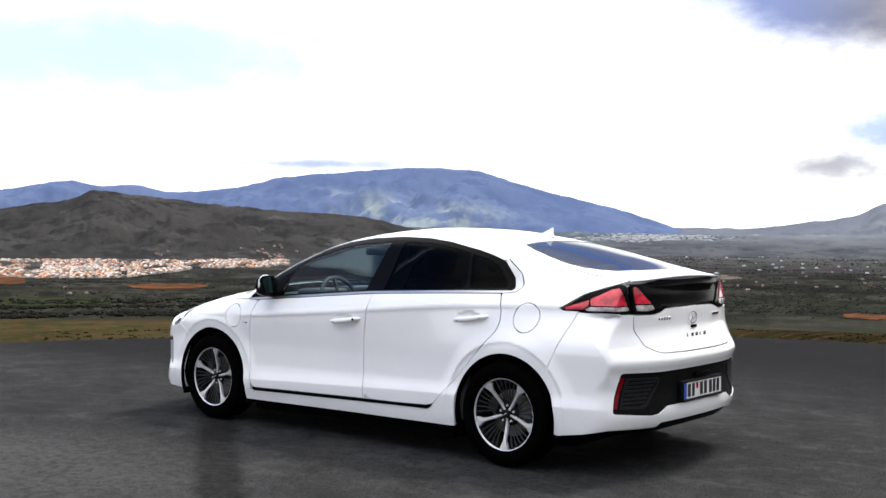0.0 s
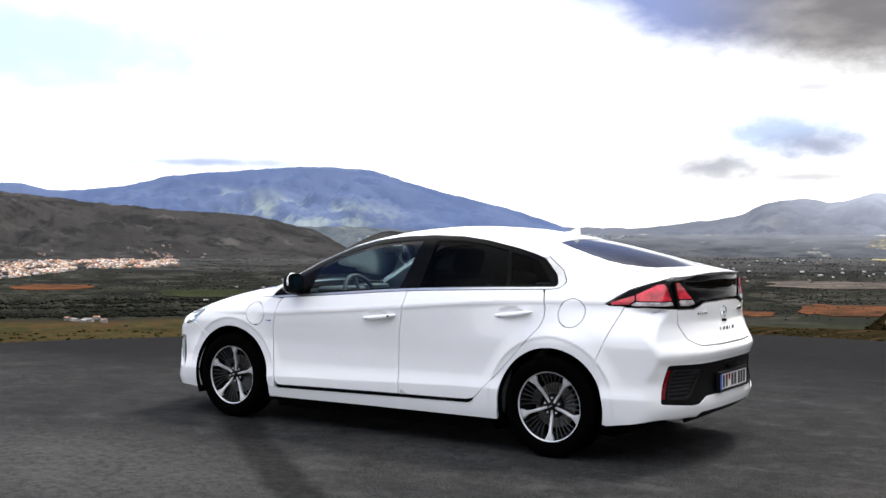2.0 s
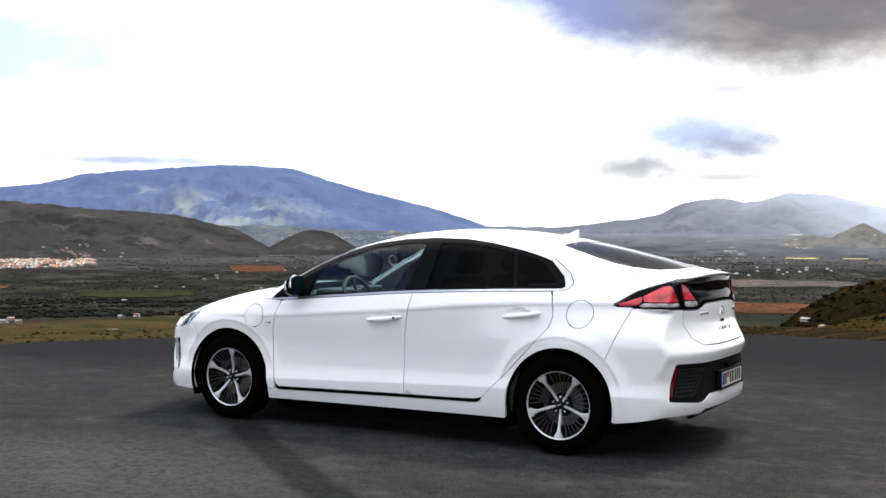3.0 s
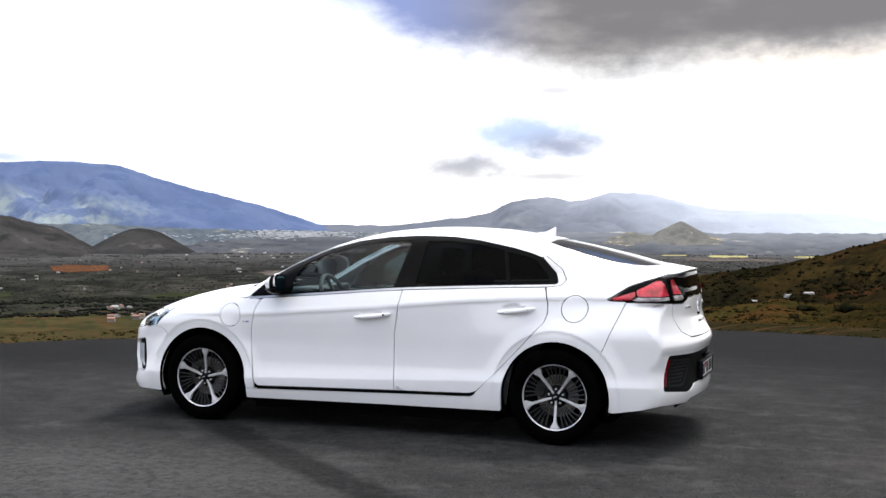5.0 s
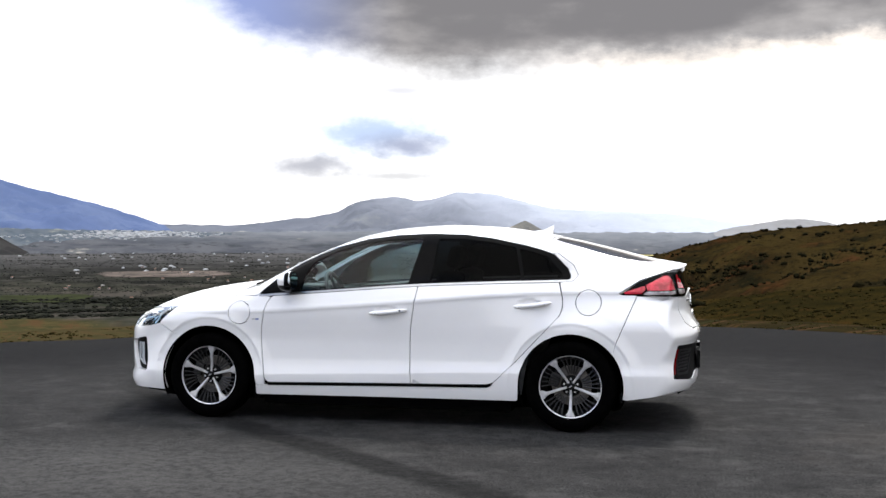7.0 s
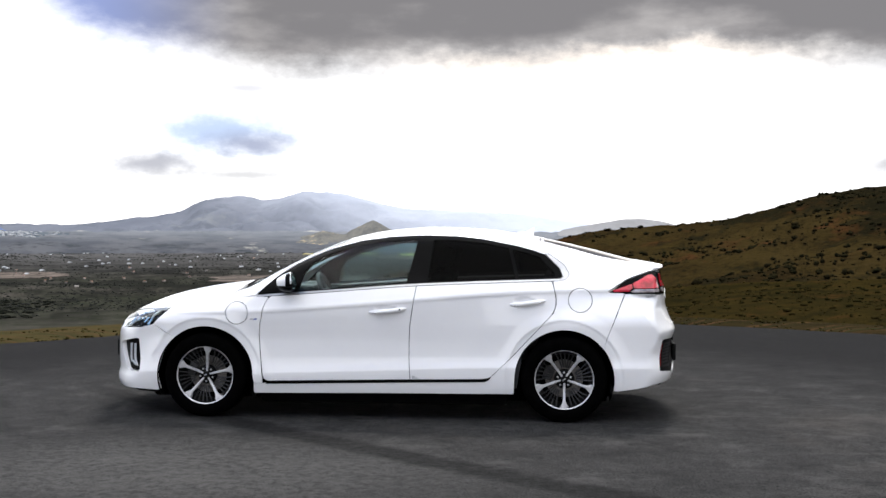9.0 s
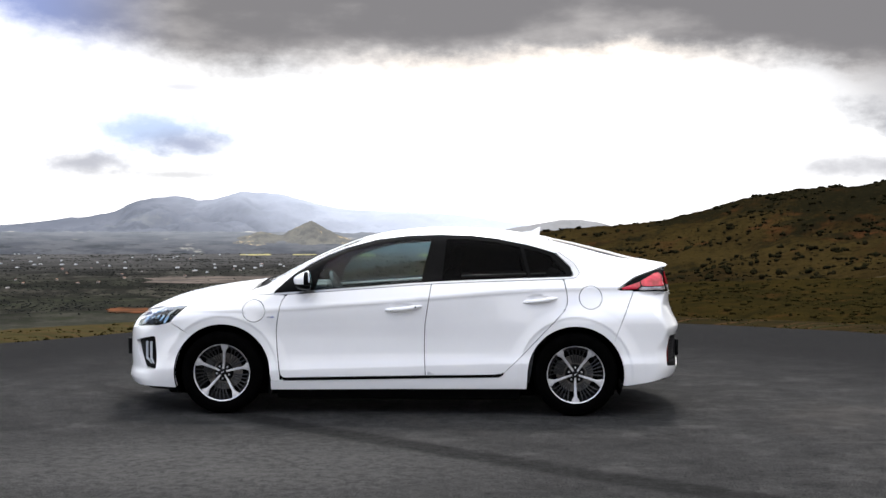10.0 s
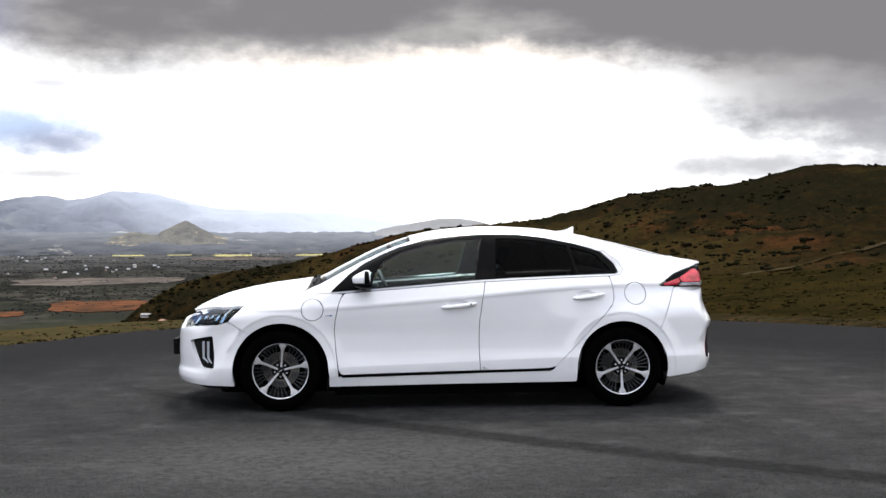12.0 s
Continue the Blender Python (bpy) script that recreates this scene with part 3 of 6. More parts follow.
def hill_material():
    """Dry hillside: olive and brown ground, rust-red earth, dark brush in masses and speckles."""
    m = bpy.data.materials.new("brown_scrub_hill")
    tree, make = nodes_of(m)
    where = make("ShaderNodeTexCoord").outputs["Object"]

    def grain(scale, detail=8.0, rough=0.66):
        return make("ShaderNodeTexNoise", {"Vector": where, "Scale": scale, "Detail": detail, "Roughness": rough}).outputs[0]
    broad, mid, fine, soil = grain(0.011, 6.0), grain(0.055, 9.0, 0.74), grain(0.5, 7.0, 0.78), grain(0.026, 7.0)
    col = blend(make, remap(make, broad, 0.42, 0.58), rgb(0.0225, 0.0158, 0.0056), rgb(0.0128, 0.0086, 0.0036))
    col = blend(make, remap(make, soil, 0.52, 0.64, 0.0, 0.85), col, rgb(0.0370, 0.0155, 0.0066))
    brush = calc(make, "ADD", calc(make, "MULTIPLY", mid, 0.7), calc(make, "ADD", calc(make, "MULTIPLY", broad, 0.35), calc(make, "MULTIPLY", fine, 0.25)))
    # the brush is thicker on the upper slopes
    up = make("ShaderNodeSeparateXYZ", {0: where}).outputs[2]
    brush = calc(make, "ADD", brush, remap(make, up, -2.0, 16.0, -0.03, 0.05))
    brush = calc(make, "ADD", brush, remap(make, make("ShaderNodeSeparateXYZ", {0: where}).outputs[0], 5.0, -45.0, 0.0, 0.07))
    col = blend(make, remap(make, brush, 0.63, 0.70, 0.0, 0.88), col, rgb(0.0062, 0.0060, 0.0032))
    col = blend(make, remap(make, fine, 0.38, 0.50, 0.75, 0.0), col, rgb(0.0055, 0.0048, 0.0024))
    col = blend(make, remap(make, fine, 0.54, 0.68, 0.0, 0.45), col, rgb(0.0400, 0.0265, 0.0110))
    p = make("ShaderNodeBsdfPrincipled", {"Base Color": col, "Roughness": 1.0, "Specular IOR Level": 0.0})
    tree.links.new(make("ShaderNodeBump", {"Strength": 0.6, "Distance": 2.5, "Height": calc(make, "ADD", mid, calc(make, "MULTIPLY", fine, 0.3))}).outputs[0], p.inputs["Normal"])
    make("ShaderNodeOutputMaterial", {0: p.outputs[0]})
    return m


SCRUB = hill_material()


def meadow_material():
    """Rough bank: rust and green grass on its falling end, dark olive grass farther along."""
    m = bpy.data.materials.new("rough_meadow")
    tree, make = nodes_of(m)
    where = make("ShaderNodeTexCoord").outputs["Object"]

    def grain(scale, detail=8.0, rough=0.68):
        return make("ShaderNodeTexNoise", {"Vector": where, "Scale": scale, "Detail": detail, "Roughness": rough}).outputs[0]
    broad, mid, fine = grain(0.09), grain(0.35, 8.0, 0.72), grain(1.6, 6.0, 0.75)
    dark = blend(make, remap(make, broad, 0.42, 0.58), rgb(0.0165, 0.0120, 0.0036), rgb(0.0100, 0.0082, 0.0028))
    dark = blend(make, remap(make, mid, 0.54, 0.66, 0.0, 0.8), dark, rgb(0.0260, 0.0140, 0.0048))
    warm = blend(make, remap(make, broad, 0.42, 0.56), rgb(0.0370, 0.0190, 0.0066), rgb(0.0225, 0.0195, 0.0058))
    warm = blend(make, remap(make, mid, 0.52, 0.64, 0.0, 0.8), warm, rgb(0.0400, 0.0300, 0.0100))
    along = calc(make, "ADD", make("ShaderNodeSeparateXYZ", {0: where}).outputs[0], calc(make, "MULTIPLY", calc(make, "SUBTRACT", broad, 0.5), 24.0))
    col = blend(make, remap(make, along, 5.0, -9.0), dark, warm)
    col = blend(make, remap(make, mid, 0.36, 0.48, 0.7, 0.0), col, rgb(0.0062, 0.0056, 0.0023))
    col = blend(make, remap(make, fine, 0.36, 0.52, 0.6, 0.0), col, rgb(0.0070, 0.0062, 0.0024))
    p = make("ShaderNodeBsdfPrincipled", {"Base Color": col, "Roughness": 1.0, "Specular IOR Level": 0.0})
    tree.links.new(make("ShaderNodeBump", {"Strength": 0.4, "Distance": 0.6, "Height": calc(make, "ADD", mid, fine)}).outputs[0], p.inputs["Normal"])
    make("ShaderNodeOutputMaterial", {0: p.outputs[0]})
    return m


MEADOW = meadow_material()


def drop_beyond(e, a):
    """Fall of the land beyond the lot's edge at e metres from it."""
    return PLAIN * smooth_step(0.4, 190.0, e) ** 0.8


def build_ground():
    angles = np.r_[np.arange(-180, -72, 4.0), np.arange(-72, 40, 0.5), np.arange(40, 180, 4.0)]
    radii = np.r_[0.5, 2, 4, 6, np.arange(8, 34, 0.75), np.geomspace(34, 4850, 120)]
    x, y = polar(angles, radii)
    dx, dy = x - 0.4, y + 0.5
    head = np.degrees(np.arctan2(dx, dy))
    e = np.hypot(dx, dy) - lot_radius(head)
    z = np.where(e < 0, -0.06, -0.02 + drop_beyond(e, head))
    edge_bump = fbm(x, y, 0.9, 3, 9.0) * 0.035
    z = z + np.where((e > -0.3) & (e < 14), edge_bump, 0)
    verts = np.stack([x, y, z], -1).reshape(-1, 3)
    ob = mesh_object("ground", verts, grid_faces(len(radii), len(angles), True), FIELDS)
    return tagged(ob, "wide valley floor with patchwork of dark fields and groves", "ground", kind="structure")


def build_lot():
    angles = np.linspace(-180, 180, 241)[:-1]
    rim = lot_radius(angles) + fbm(np.cos(np.radians(angles)) * 9, np.sin(np.radians(angles)) * 9, 0.8, 4, 5.0) * 0.10
    rows = []
    for k in (0.02, 0.25, 0.5, 0.75, 0.9, 0.97, 1.0):
        rows.append(np.stack([0.4 + rim * k * np.sin(np.radians(angles)), -0.5 + rim * k * np.cos(np.radians(angles)), np.zeros(len(angles)) - (0.008 if k == 1.0 else 0)], -1))
    low = rows[-1].copy()
    low[:, 2] = -0.12
    rows.append(low)
    faces = grid_faces(len(rows), len(angles), True) + [tuple(range(len(angles)))]
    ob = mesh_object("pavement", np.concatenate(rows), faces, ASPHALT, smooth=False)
    return tagged(ob, "dark grey patchy asphalt of a look-out car park", "asphalt", kind="structure")


def ridge(name, label, mat, a0, a1, skyline, base, r0, r1, step=0.12, rows=26, rough=0.12, size=260.0, jag=0.03, seed=0.0, bulge=1.0):
    """A mountain or hill seen from the look-out: it rises from the distance r0 to a crest at r1 with that skyline (degrees)."""
    angles = np.arange(a0, a1 + step, step)
    s = np.linspace(0, 1, rows)
    near = np.broadcast_to(r0(angles) if callable(r0) else r0, angles.shape)
    far = np.broadcast_to(r1(angles) if callable(r1) else r1, angles.shape)
    r = near[None, :] + (far - near)[None, :] * s[:, None]
    x, y = polar(angles, r)
    crest = skyline(angles) + fbm(angles * size, angles * 0, size * 0.5, 5, seed + 3.3) * jag
    low = base(angles) if callable(base) else np.full(angles.shape, base)
    el = low[None, :] + (crest - low)[None, :] * (s[:, None] ** bulge)
    folds = fbm(x, y, size, 6, seed) - 0.5 * np.abs(fbm(x, y, size * 0.6, 5, seed + 7.7))
    el = el + folds * rough * np.sin(np.pi * np.clip(s, 0, 1))[:, None] ** 0.7 * np.clip(crest - low, 0, None)[None, :]
    el = np.where(crest[None, :] > low[None, :], np.minimum(el, crest[None, :]), el)
    z = 1.38 + r * np.tan(np.radians(el))
    back = r[-1] * 1.06
    bx, by = polar(angles, back[None, :])
    bz = (z[-1] - (back - r[-1]) * 0.9)[None, :]
    x, y, z = np.concatenate([x, bx]), np.concatenate([y, by]), np.concatenate([z, bz])
    verts = np.stack([x, y, z], -1).reshape(-1, 3)
    ob = mesh_object(name, verts, grid_faces(rows + 1, len(angles)), mat)
    return tagged(ob, label, name.split("_")[-1] if "_" in name else name, kind="structure")


build_ground()
build_lot()
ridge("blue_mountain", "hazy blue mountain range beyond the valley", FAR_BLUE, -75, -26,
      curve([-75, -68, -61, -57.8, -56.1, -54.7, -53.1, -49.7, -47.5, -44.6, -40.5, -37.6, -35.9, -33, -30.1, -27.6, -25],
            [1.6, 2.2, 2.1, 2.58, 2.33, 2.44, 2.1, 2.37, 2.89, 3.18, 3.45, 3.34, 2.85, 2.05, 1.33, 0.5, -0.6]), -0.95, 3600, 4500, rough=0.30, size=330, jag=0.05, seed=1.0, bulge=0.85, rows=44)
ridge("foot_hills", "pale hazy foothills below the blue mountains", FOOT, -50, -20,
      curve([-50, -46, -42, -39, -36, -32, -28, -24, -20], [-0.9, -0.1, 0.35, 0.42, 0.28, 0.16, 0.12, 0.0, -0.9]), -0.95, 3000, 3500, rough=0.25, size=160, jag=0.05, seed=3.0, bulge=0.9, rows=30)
ridge("hazy_mountain", "grey double-peaked mountain range with painted bright mist", HAZY, -33, 10,
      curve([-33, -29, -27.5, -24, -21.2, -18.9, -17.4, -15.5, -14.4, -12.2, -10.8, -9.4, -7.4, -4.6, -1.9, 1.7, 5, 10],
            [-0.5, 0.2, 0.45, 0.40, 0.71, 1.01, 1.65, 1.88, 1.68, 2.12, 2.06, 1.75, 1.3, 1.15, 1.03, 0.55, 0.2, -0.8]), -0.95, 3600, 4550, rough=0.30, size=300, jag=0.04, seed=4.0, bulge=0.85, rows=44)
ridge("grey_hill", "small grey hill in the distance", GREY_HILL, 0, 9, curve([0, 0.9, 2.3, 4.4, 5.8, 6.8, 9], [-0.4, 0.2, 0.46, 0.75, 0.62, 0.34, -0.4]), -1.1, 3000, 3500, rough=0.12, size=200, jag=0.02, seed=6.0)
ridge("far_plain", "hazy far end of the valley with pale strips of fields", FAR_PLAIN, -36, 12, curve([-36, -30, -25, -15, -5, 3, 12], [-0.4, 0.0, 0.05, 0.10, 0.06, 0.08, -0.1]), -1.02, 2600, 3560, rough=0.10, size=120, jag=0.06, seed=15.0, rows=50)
ridge("sunlit_hill", "small mound with painted sunlit patches rising from the plain", SUNLIT, -14.4, -5.6, curve([-14.4, -13.1, -12.3, -11.4, -10.8, -10.4, -10.0, -9.4, -8.9, -8.4, -8.0, -7.4, -6.6, -5.6],
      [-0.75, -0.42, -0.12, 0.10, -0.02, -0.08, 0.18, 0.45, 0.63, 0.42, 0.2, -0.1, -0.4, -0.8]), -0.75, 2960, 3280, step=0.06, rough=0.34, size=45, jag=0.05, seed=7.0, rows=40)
ridge("dark_ridge", "dark scrub-covered ridge above the town", DARK_SLOPE, -76, -37,
      curve([-76, -68, -61, -59.5, -57.9, -56.5, -55, -53.1, -51.1, -49.2, -47.5, -45.7, -43.2, -41.4, -40.2, -38.8, -37], [1.0, 1.7, 1.16, 1.42, 1.6, 2.13, 1.95, 1.76, 1.52, 1.38, 1.2, 1.1, 0.92, 0.5, 0.2, -0.55, -1.4]), -1.4, 2050, 2900, step=0.09, rough=0.24, size=165, jag=0.05, seed=8.0, rows=50)
ridge("dome_hill", "dark dome-shaped hill on the plain", DARK_SLOPE, -39.5, -32.5, curve([-39.5, -38.2, -37.2, -36.4, -35.5, -34.9, -34.2, -33.5, -32.5], [-1.3, -0.5, 0.0, 0.2, 0.08, -0.2, -0.62, -1.0, -1.4]), -1.3, 2400, 2700, rough=0.16, size=80, jag=0.02, seed=9.0)
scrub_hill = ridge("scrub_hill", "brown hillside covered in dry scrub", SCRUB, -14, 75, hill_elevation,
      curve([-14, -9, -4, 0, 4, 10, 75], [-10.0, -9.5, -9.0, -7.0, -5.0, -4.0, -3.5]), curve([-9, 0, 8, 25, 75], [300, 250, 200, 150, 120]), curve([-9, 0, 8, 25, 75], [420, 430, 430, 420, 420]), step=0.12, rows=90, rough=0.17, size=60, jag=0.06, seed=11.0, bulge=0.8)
meadow_bank = ridge("meadow_bank", "rough olive meadow on the bank beside the car park", MEADOW, -14, 75, curve([-14, -11.5, -9.5, -7.5, -5, -3.9, -2, 0, 5, 12, 20, 26, 75], [-5.8, -5.0, -4.3, -3.7, -3.45, -3.2, -3.35, -3.3, -2.75, -2.35, -2.05, -1.45, -0.9]),
      -8.0, curve([-9, 0, 10, 75], [60, 40, 28, 25]), curve([-9, 0, 10, 75], [150, 130, 110, 90]), step=0.15, rows=80, rough=0.05, size=12, jag=0.08, seed=13.0, bulge=0.7)
# ---- car panels ----
from mathutils.geometry import delaunay_2d_cdt


def part(name, verts, faces, mat, parent, label="", smooth=True):
    return mesh_object(name, verts, faces, mat, parent, smooth, label)


def project(u, v, axis, sign, off):
    """Points of the body's skin seen along an axis."""
    u, v = np.asarray(u, float), np.asarray(v, float)
    lo, hi = np.zeros(u.shape), np.full(u.shape, 2.6)
    if axis == "z":
        lo = np.full(u.shape, 0.5)
    h = 0.7071068

    def place(d):
        if axis == "y":
            return u, sign * d, v
        if axis == "z":
            return u, v, d
        if axis == "x":
            return sign * d, u, v
        if axis == "front":
            return h * (u - d), sign * h * (u + d), v
        return h * (d - u), sign * h * (u + d), v

    def at(d):
        return body(*place(d))
    for _ in range(40):
        mid = (lo + hi) / 2
        inside = at(mid) + off < 0
        lo, hi = np.where(inside, mid, lo), np.where(inside, hi, mid)
    return np.stack(place((lo + hi) / 2), -1)


def flat(points, axis, sign=-1):
    """Places in the world as the two coordinates in which an axis sees them; a fourth number is a corner's radius."""
    h, out = 0.7071068, []
    for x, y, z, *r in points:
        uv = {"y": (x, z), "z": (x, y), "x": (y, z), "front": (h * (x + sign * y), z), "rear": (h * (sign * y - x), z)}[axis]
        out.append((*uv, *r))
    return out


def skin_normals(p):
    h = 0.004
    g = np.stack([body(p[:, 0] + (h if i == 0 else 0), p[:, 1] + (h if i == 1 else 0), p[:, 2] + (h if i == 2 else 0))
                  - body(p[:, 0] - (h if i == 0 else 0), p[:, 1] - (h if i == 1 else 0), p[:, 2] - (h if i == 2 else 0)) for i in range(3)], -1)
    return g / np.maximum(np.linalg.norm(g, axis=1, keepdims=True), 1e-9)


def rounded(points, radius=0.0, step=0.02):
    """A closed outline through the points, with its corners rounded, in short steps. A point may carry its own radius."""
    pts = [(Vector(p[:2]), p[2] if len(p) > 2 else radius) for p in points]
    out, n = [], len(pts)
    for i, (p, r) in enumerate(pts):
        a, b = pts[i - 1][0], pts[(i + 1) % n][0]
        da, db = (a - p), (b - p)
        r = min(r, da.length * 0.49, db.length * 0.49)
        if r <= 1e-4:
            out.append(p)
            continue
        s, e = p + da.normalized() * r, p + db.normalized() * r
        for k in range(7):
            t = k / 6
            out.append(s * (1 - t) ** 2 + p * 2 * t * (1 - t) + e * t * t)
    dense = []
    for i, p in enumerate(out):
        q = out[(i + 1) % len(out)]
        k = max(1, int((q - p).length / step))
        dense += [p.lerp(q, j / k) for j in range(k)]
    return [(p.x, p.y) for p in dense]


def inside(px, py, loop):
    x, y = np.array(loop).T
    x2, y2 = np.roll(x, -1), np.roll(y, -1)
    hit = np.zeros(len(px), bool)
    for a, b, c, d in zip(x, y, x2, y2):
        if b == d:
            continue
        cross = ((b > py) != (d > py)) & (px < (c - a) * (py - b) / (d - b) + a)
        hit ^= cross
    return hit


def fill(loops, step, extra=()):
    """Triangles over the first loop, less the other loops, through the extra points inside it."""
    pts, edges = [], []
    for loop in loops:
        k = len(pts)
        pts += [Vector(p) for p in loop]
        edges += [(k + i, k + (i + 1) % len(loop)) for i in range(len(loop))]
    a = np.array(loops[0])
    gx, gy = np.meshgrid(np.arange(a[:, 0].min(), a[:, 0].max(), step), np.arange(a[:, 1].min(), a[:, 1].max(), step))
    gx[1::2] += step / 2
    gx, gy = gx.ravel(), gy.ravel()
    keep = np.zeros(len(gx), bool)
    for i, loop in enumerate(loops):
        keep = inside(gx, gy, loop) if i == 0 else keep & ~inside(gx, gy, loop)
    rim = np.array([tuple(p) for p in pts])
    ok = keep.copy()
    at = np.where(keep)[0]
    for part_of in np.array_split(at, max(1, len(at) // 1500)):
        d = (rim[None, :, 0] - gx[part_of, None]) ** 2 + (rim[None, :, 1] - gy[part_of, None]) ** 2
        ok[part_of] = d.min(axis=1) > (0.45 * step) ** 2
    if len(extra):
        ex, ey = extra
        fresh = inside(ex, ey, loops[0])
        for loop in loops[1:]:
            fresh &= ~inside(ex, ey, loop)
        ex, ey = ex[fresh], ey[fresh]
        near_row = np.array([np.min(np.abs(ey[np.abs(ex - x) < 0.02] - y), initial=9.0) if good else 0.0 for x, y, good in zip(gx, gy, ok)])
        ok &= near_row > 0.006
        pts += [Vector((float(x), float(y))) for x, y in zip(ex, ey)]
    pts += [Vector((float(x), float(y))) for x, y in zip(gx[ok], gy[ok])]
    v, e, f, *_ = delaunay_2d_cdt(pts, edges, [], 0, 1e-6)
    v = np.array([tuple(p) for p in v])
    f = np.array([t for t in f if len(t) == 3])
    mid = v[f].mean(axis=1)
    good = inside(mid[:, 0], mid[:, 1], loops[0])
    for loop in loops[1:]:
        good &= ~inside(mid[:, 0], mid[:, 1], loop)
    return v, f[good]


def panel(name, mat, parent, outline, axis="y", sign=-1, off=0.0, depth=0.022, step=0.035, holes=(), label=""):
    """A sheet of the car's skin with that outline, seen along the axis, and its edges folded inwards."""
    return panels(name, mat, parent, [(outline, axis, sign, holes)], off, depth, step, label)


def panels(name, mat, parent, sheets, off=0.0, depth=0.022, step=0.035, label=""):
    """Several such sheets that meet without a joint, as one mesh."""
    verts, faces, normals = [], [], []
    for outline, axis, sign, holes in sheets:
        v, f, n = sheet(outline, axis, sign, holes, off, depth, step)
        faces += [tuple(i + len(verts) for i in t) for t in f]
        verts += v
        normals += n
    ob = part(name, verts, faces, mat, parent, label)
    ob.data.normals_split_custom_set_from_vertices(normals)
    return ob


def crease_points():
    """Rows of points along the shoulder and the sill crease, seen from the side."""
    xs = np.arange(-0.93, 1.70, 0.012)
    rows = [crease_z(xs) + d for d in (-0.014, -0.006, 0.001, 0.009)] + [sill_crease(xs) + d for d in (-0.010, 0.0, 0.010)]
    return np.tile(xs, len(rows)), np.concatenate(rows)


def sheet(outline, axis, sign, holes, off, depth, step):
    v, f = fill([outline, *holes], step, crease_points() if axis == "y" and step < 0.014 else ())
    p = project(v[:, 0], v[:, 1], axis, sign, off)
    n = skin_normals(p)
    a, b, c = p[f[:, 0]], p[f[:, 1]], p[f[:, 2]]
    turn = np.einsum("ij,ij->i", np.cross(b - a, c - a), n[f[:, 0]]) < 0
    f[turn] = f[turn][:, ::-1]
    count = {}
    for t in f:
        for i in range(3):
            e = (t[i], t[(i + 1) % 3])
            count[e] = count.get(e, 0) + 1
    border = [e for e in count if (e[1], e[0]) not in count]
    verts, faces = [tuple(q) for q in p], [tuple(t) for t in f]
    normals = [tuple(q) for q in n]
    low = {}
    for i, j in border:
        for k in (i, j):
            if k not in low:
                low[k] = (len(verts), len(verts) + 1)
                verts += [tuple(p[k]), tuple(p[k] - n[k] * depth)]
                normals += [(0.0, 0.0, 0.0)] * 2
        faces.append((low[i][0], low[i][1], low[j][1], low[j][0]))
    return verts, faces, normals


def empty(name, label, category, group="", at=(0, 0, 0)):
    ob = new(name)
    ob.location = at
    return tagged(ob, label, category, group)


car = empty("car", "white five-door hatchback parked on asphalt", "car")


# ---- shapes for parts ----
def box(x0, x1, y0, y1, z0, z1, bevel=0.0, segments=2):
    bm = bmesh.new()
    bmesh.ops.create_cube(bm, size=1.0)
    for v in bm.verts:
        v.co = Vector(((x0 + x1) / 2 + v.co.x * (x1 - x0), (y0 + y1) / 2 + v.co.y * (y1 - y0), (z0 + z1) / 2 + v.co.z * (z1 - z0)))
    if bevel:
        bmesh.ops.bevel(bm, geom=bm.edges[:], offset=bevel, segments=segments, profile=0.6, affect="EDGES")
    return bm


def shaped(name, bm, mat, parent, label="", smooth=True, m=None):
    """Links a bmesh as one mesh under its thing."""
    if m is not None:
        bmesh.ops.transform(bm, matrix=m, verts=bm.verts[:])
    me = bpy.data.meshes.new(name)
    bmesh.ops.recalc_face_normals(bm, faces=bm.faces[:])
    bm.to_mesh(me)
    bm.free()
    me.materials.append(mat)
    if smooth:
        me.polygons.foreach_set("use_smooth", [True] * len(me.polygons))
        me.set_sharp_from_angle(angle=radians(40))
    ob = new(name, me)
    ob.parent = parent
    if label:
        ob["label"] = label
    return ob


def lathe(profile, segments=64, axis="y", closed=False):
    """Turns a profile of (radius, along) about an axis."""
    verts, n = [], len(profile)
    for k in range(segments):
        a = 2 * math.pi * k / segments
        for r, d in profile:
            verts.append((r * math.cos(a), d, r * math.sin(a)) if axis == "y" else (r * math.cos(a), r * math.sin(a), d))
    faces = []
    for k in range(segments):
        j = (k + 1) % segments
        for i in range(n if closed else n - 1):
            q = (i + 1) % n
            faces.append((k * n + i, k * n + q, j * n + q, j * n + i))
    bm = bmesh.new()
    vs = [bm.verts.new(v) for v in verts]
    for f in faces:
        try:
            bm.faces.new([vs[i] for i in f])
        except ValueError:
            pass
    return bm


def tube(points, radius, sides=8, squash=1.0):
    """A round bar along points; radius may be a list."""
    bm = bmesh.new()
    pts = [Vector(p) for p in points]
    rings = []
    for i, p in enumerate(pts):
        t = (pts[min(i + 1, len(pts) - 1)] - pts[max(i - 1, 0)]).normalized()
        up = Vector((0, 0, 1)) if abs(t.z) < 0.9 else Vector((1, 0, 0))
        s = t.cross(up).normalized()
        w = s.cross(t)
        r = radius[i] if isinstance(radius, (list, tuple)) else radius
        rings.append([bm.verts.new(p + s * r * math.cos(2 * math.pi * k / sides) + w * r * squash * math.sin(2 * math.pi * k / sides)) for k in range(sides)])
    for a, b in zip(rings, rings[1:]):
        for k in range(sides):
            bm.faces.new((a[k], a[(k + 1) % sides], b[(k + 1) % sides], b[k]))
    bm.faces.new(rings[0])
    bm.faces.new(rings[-1])
    return bm


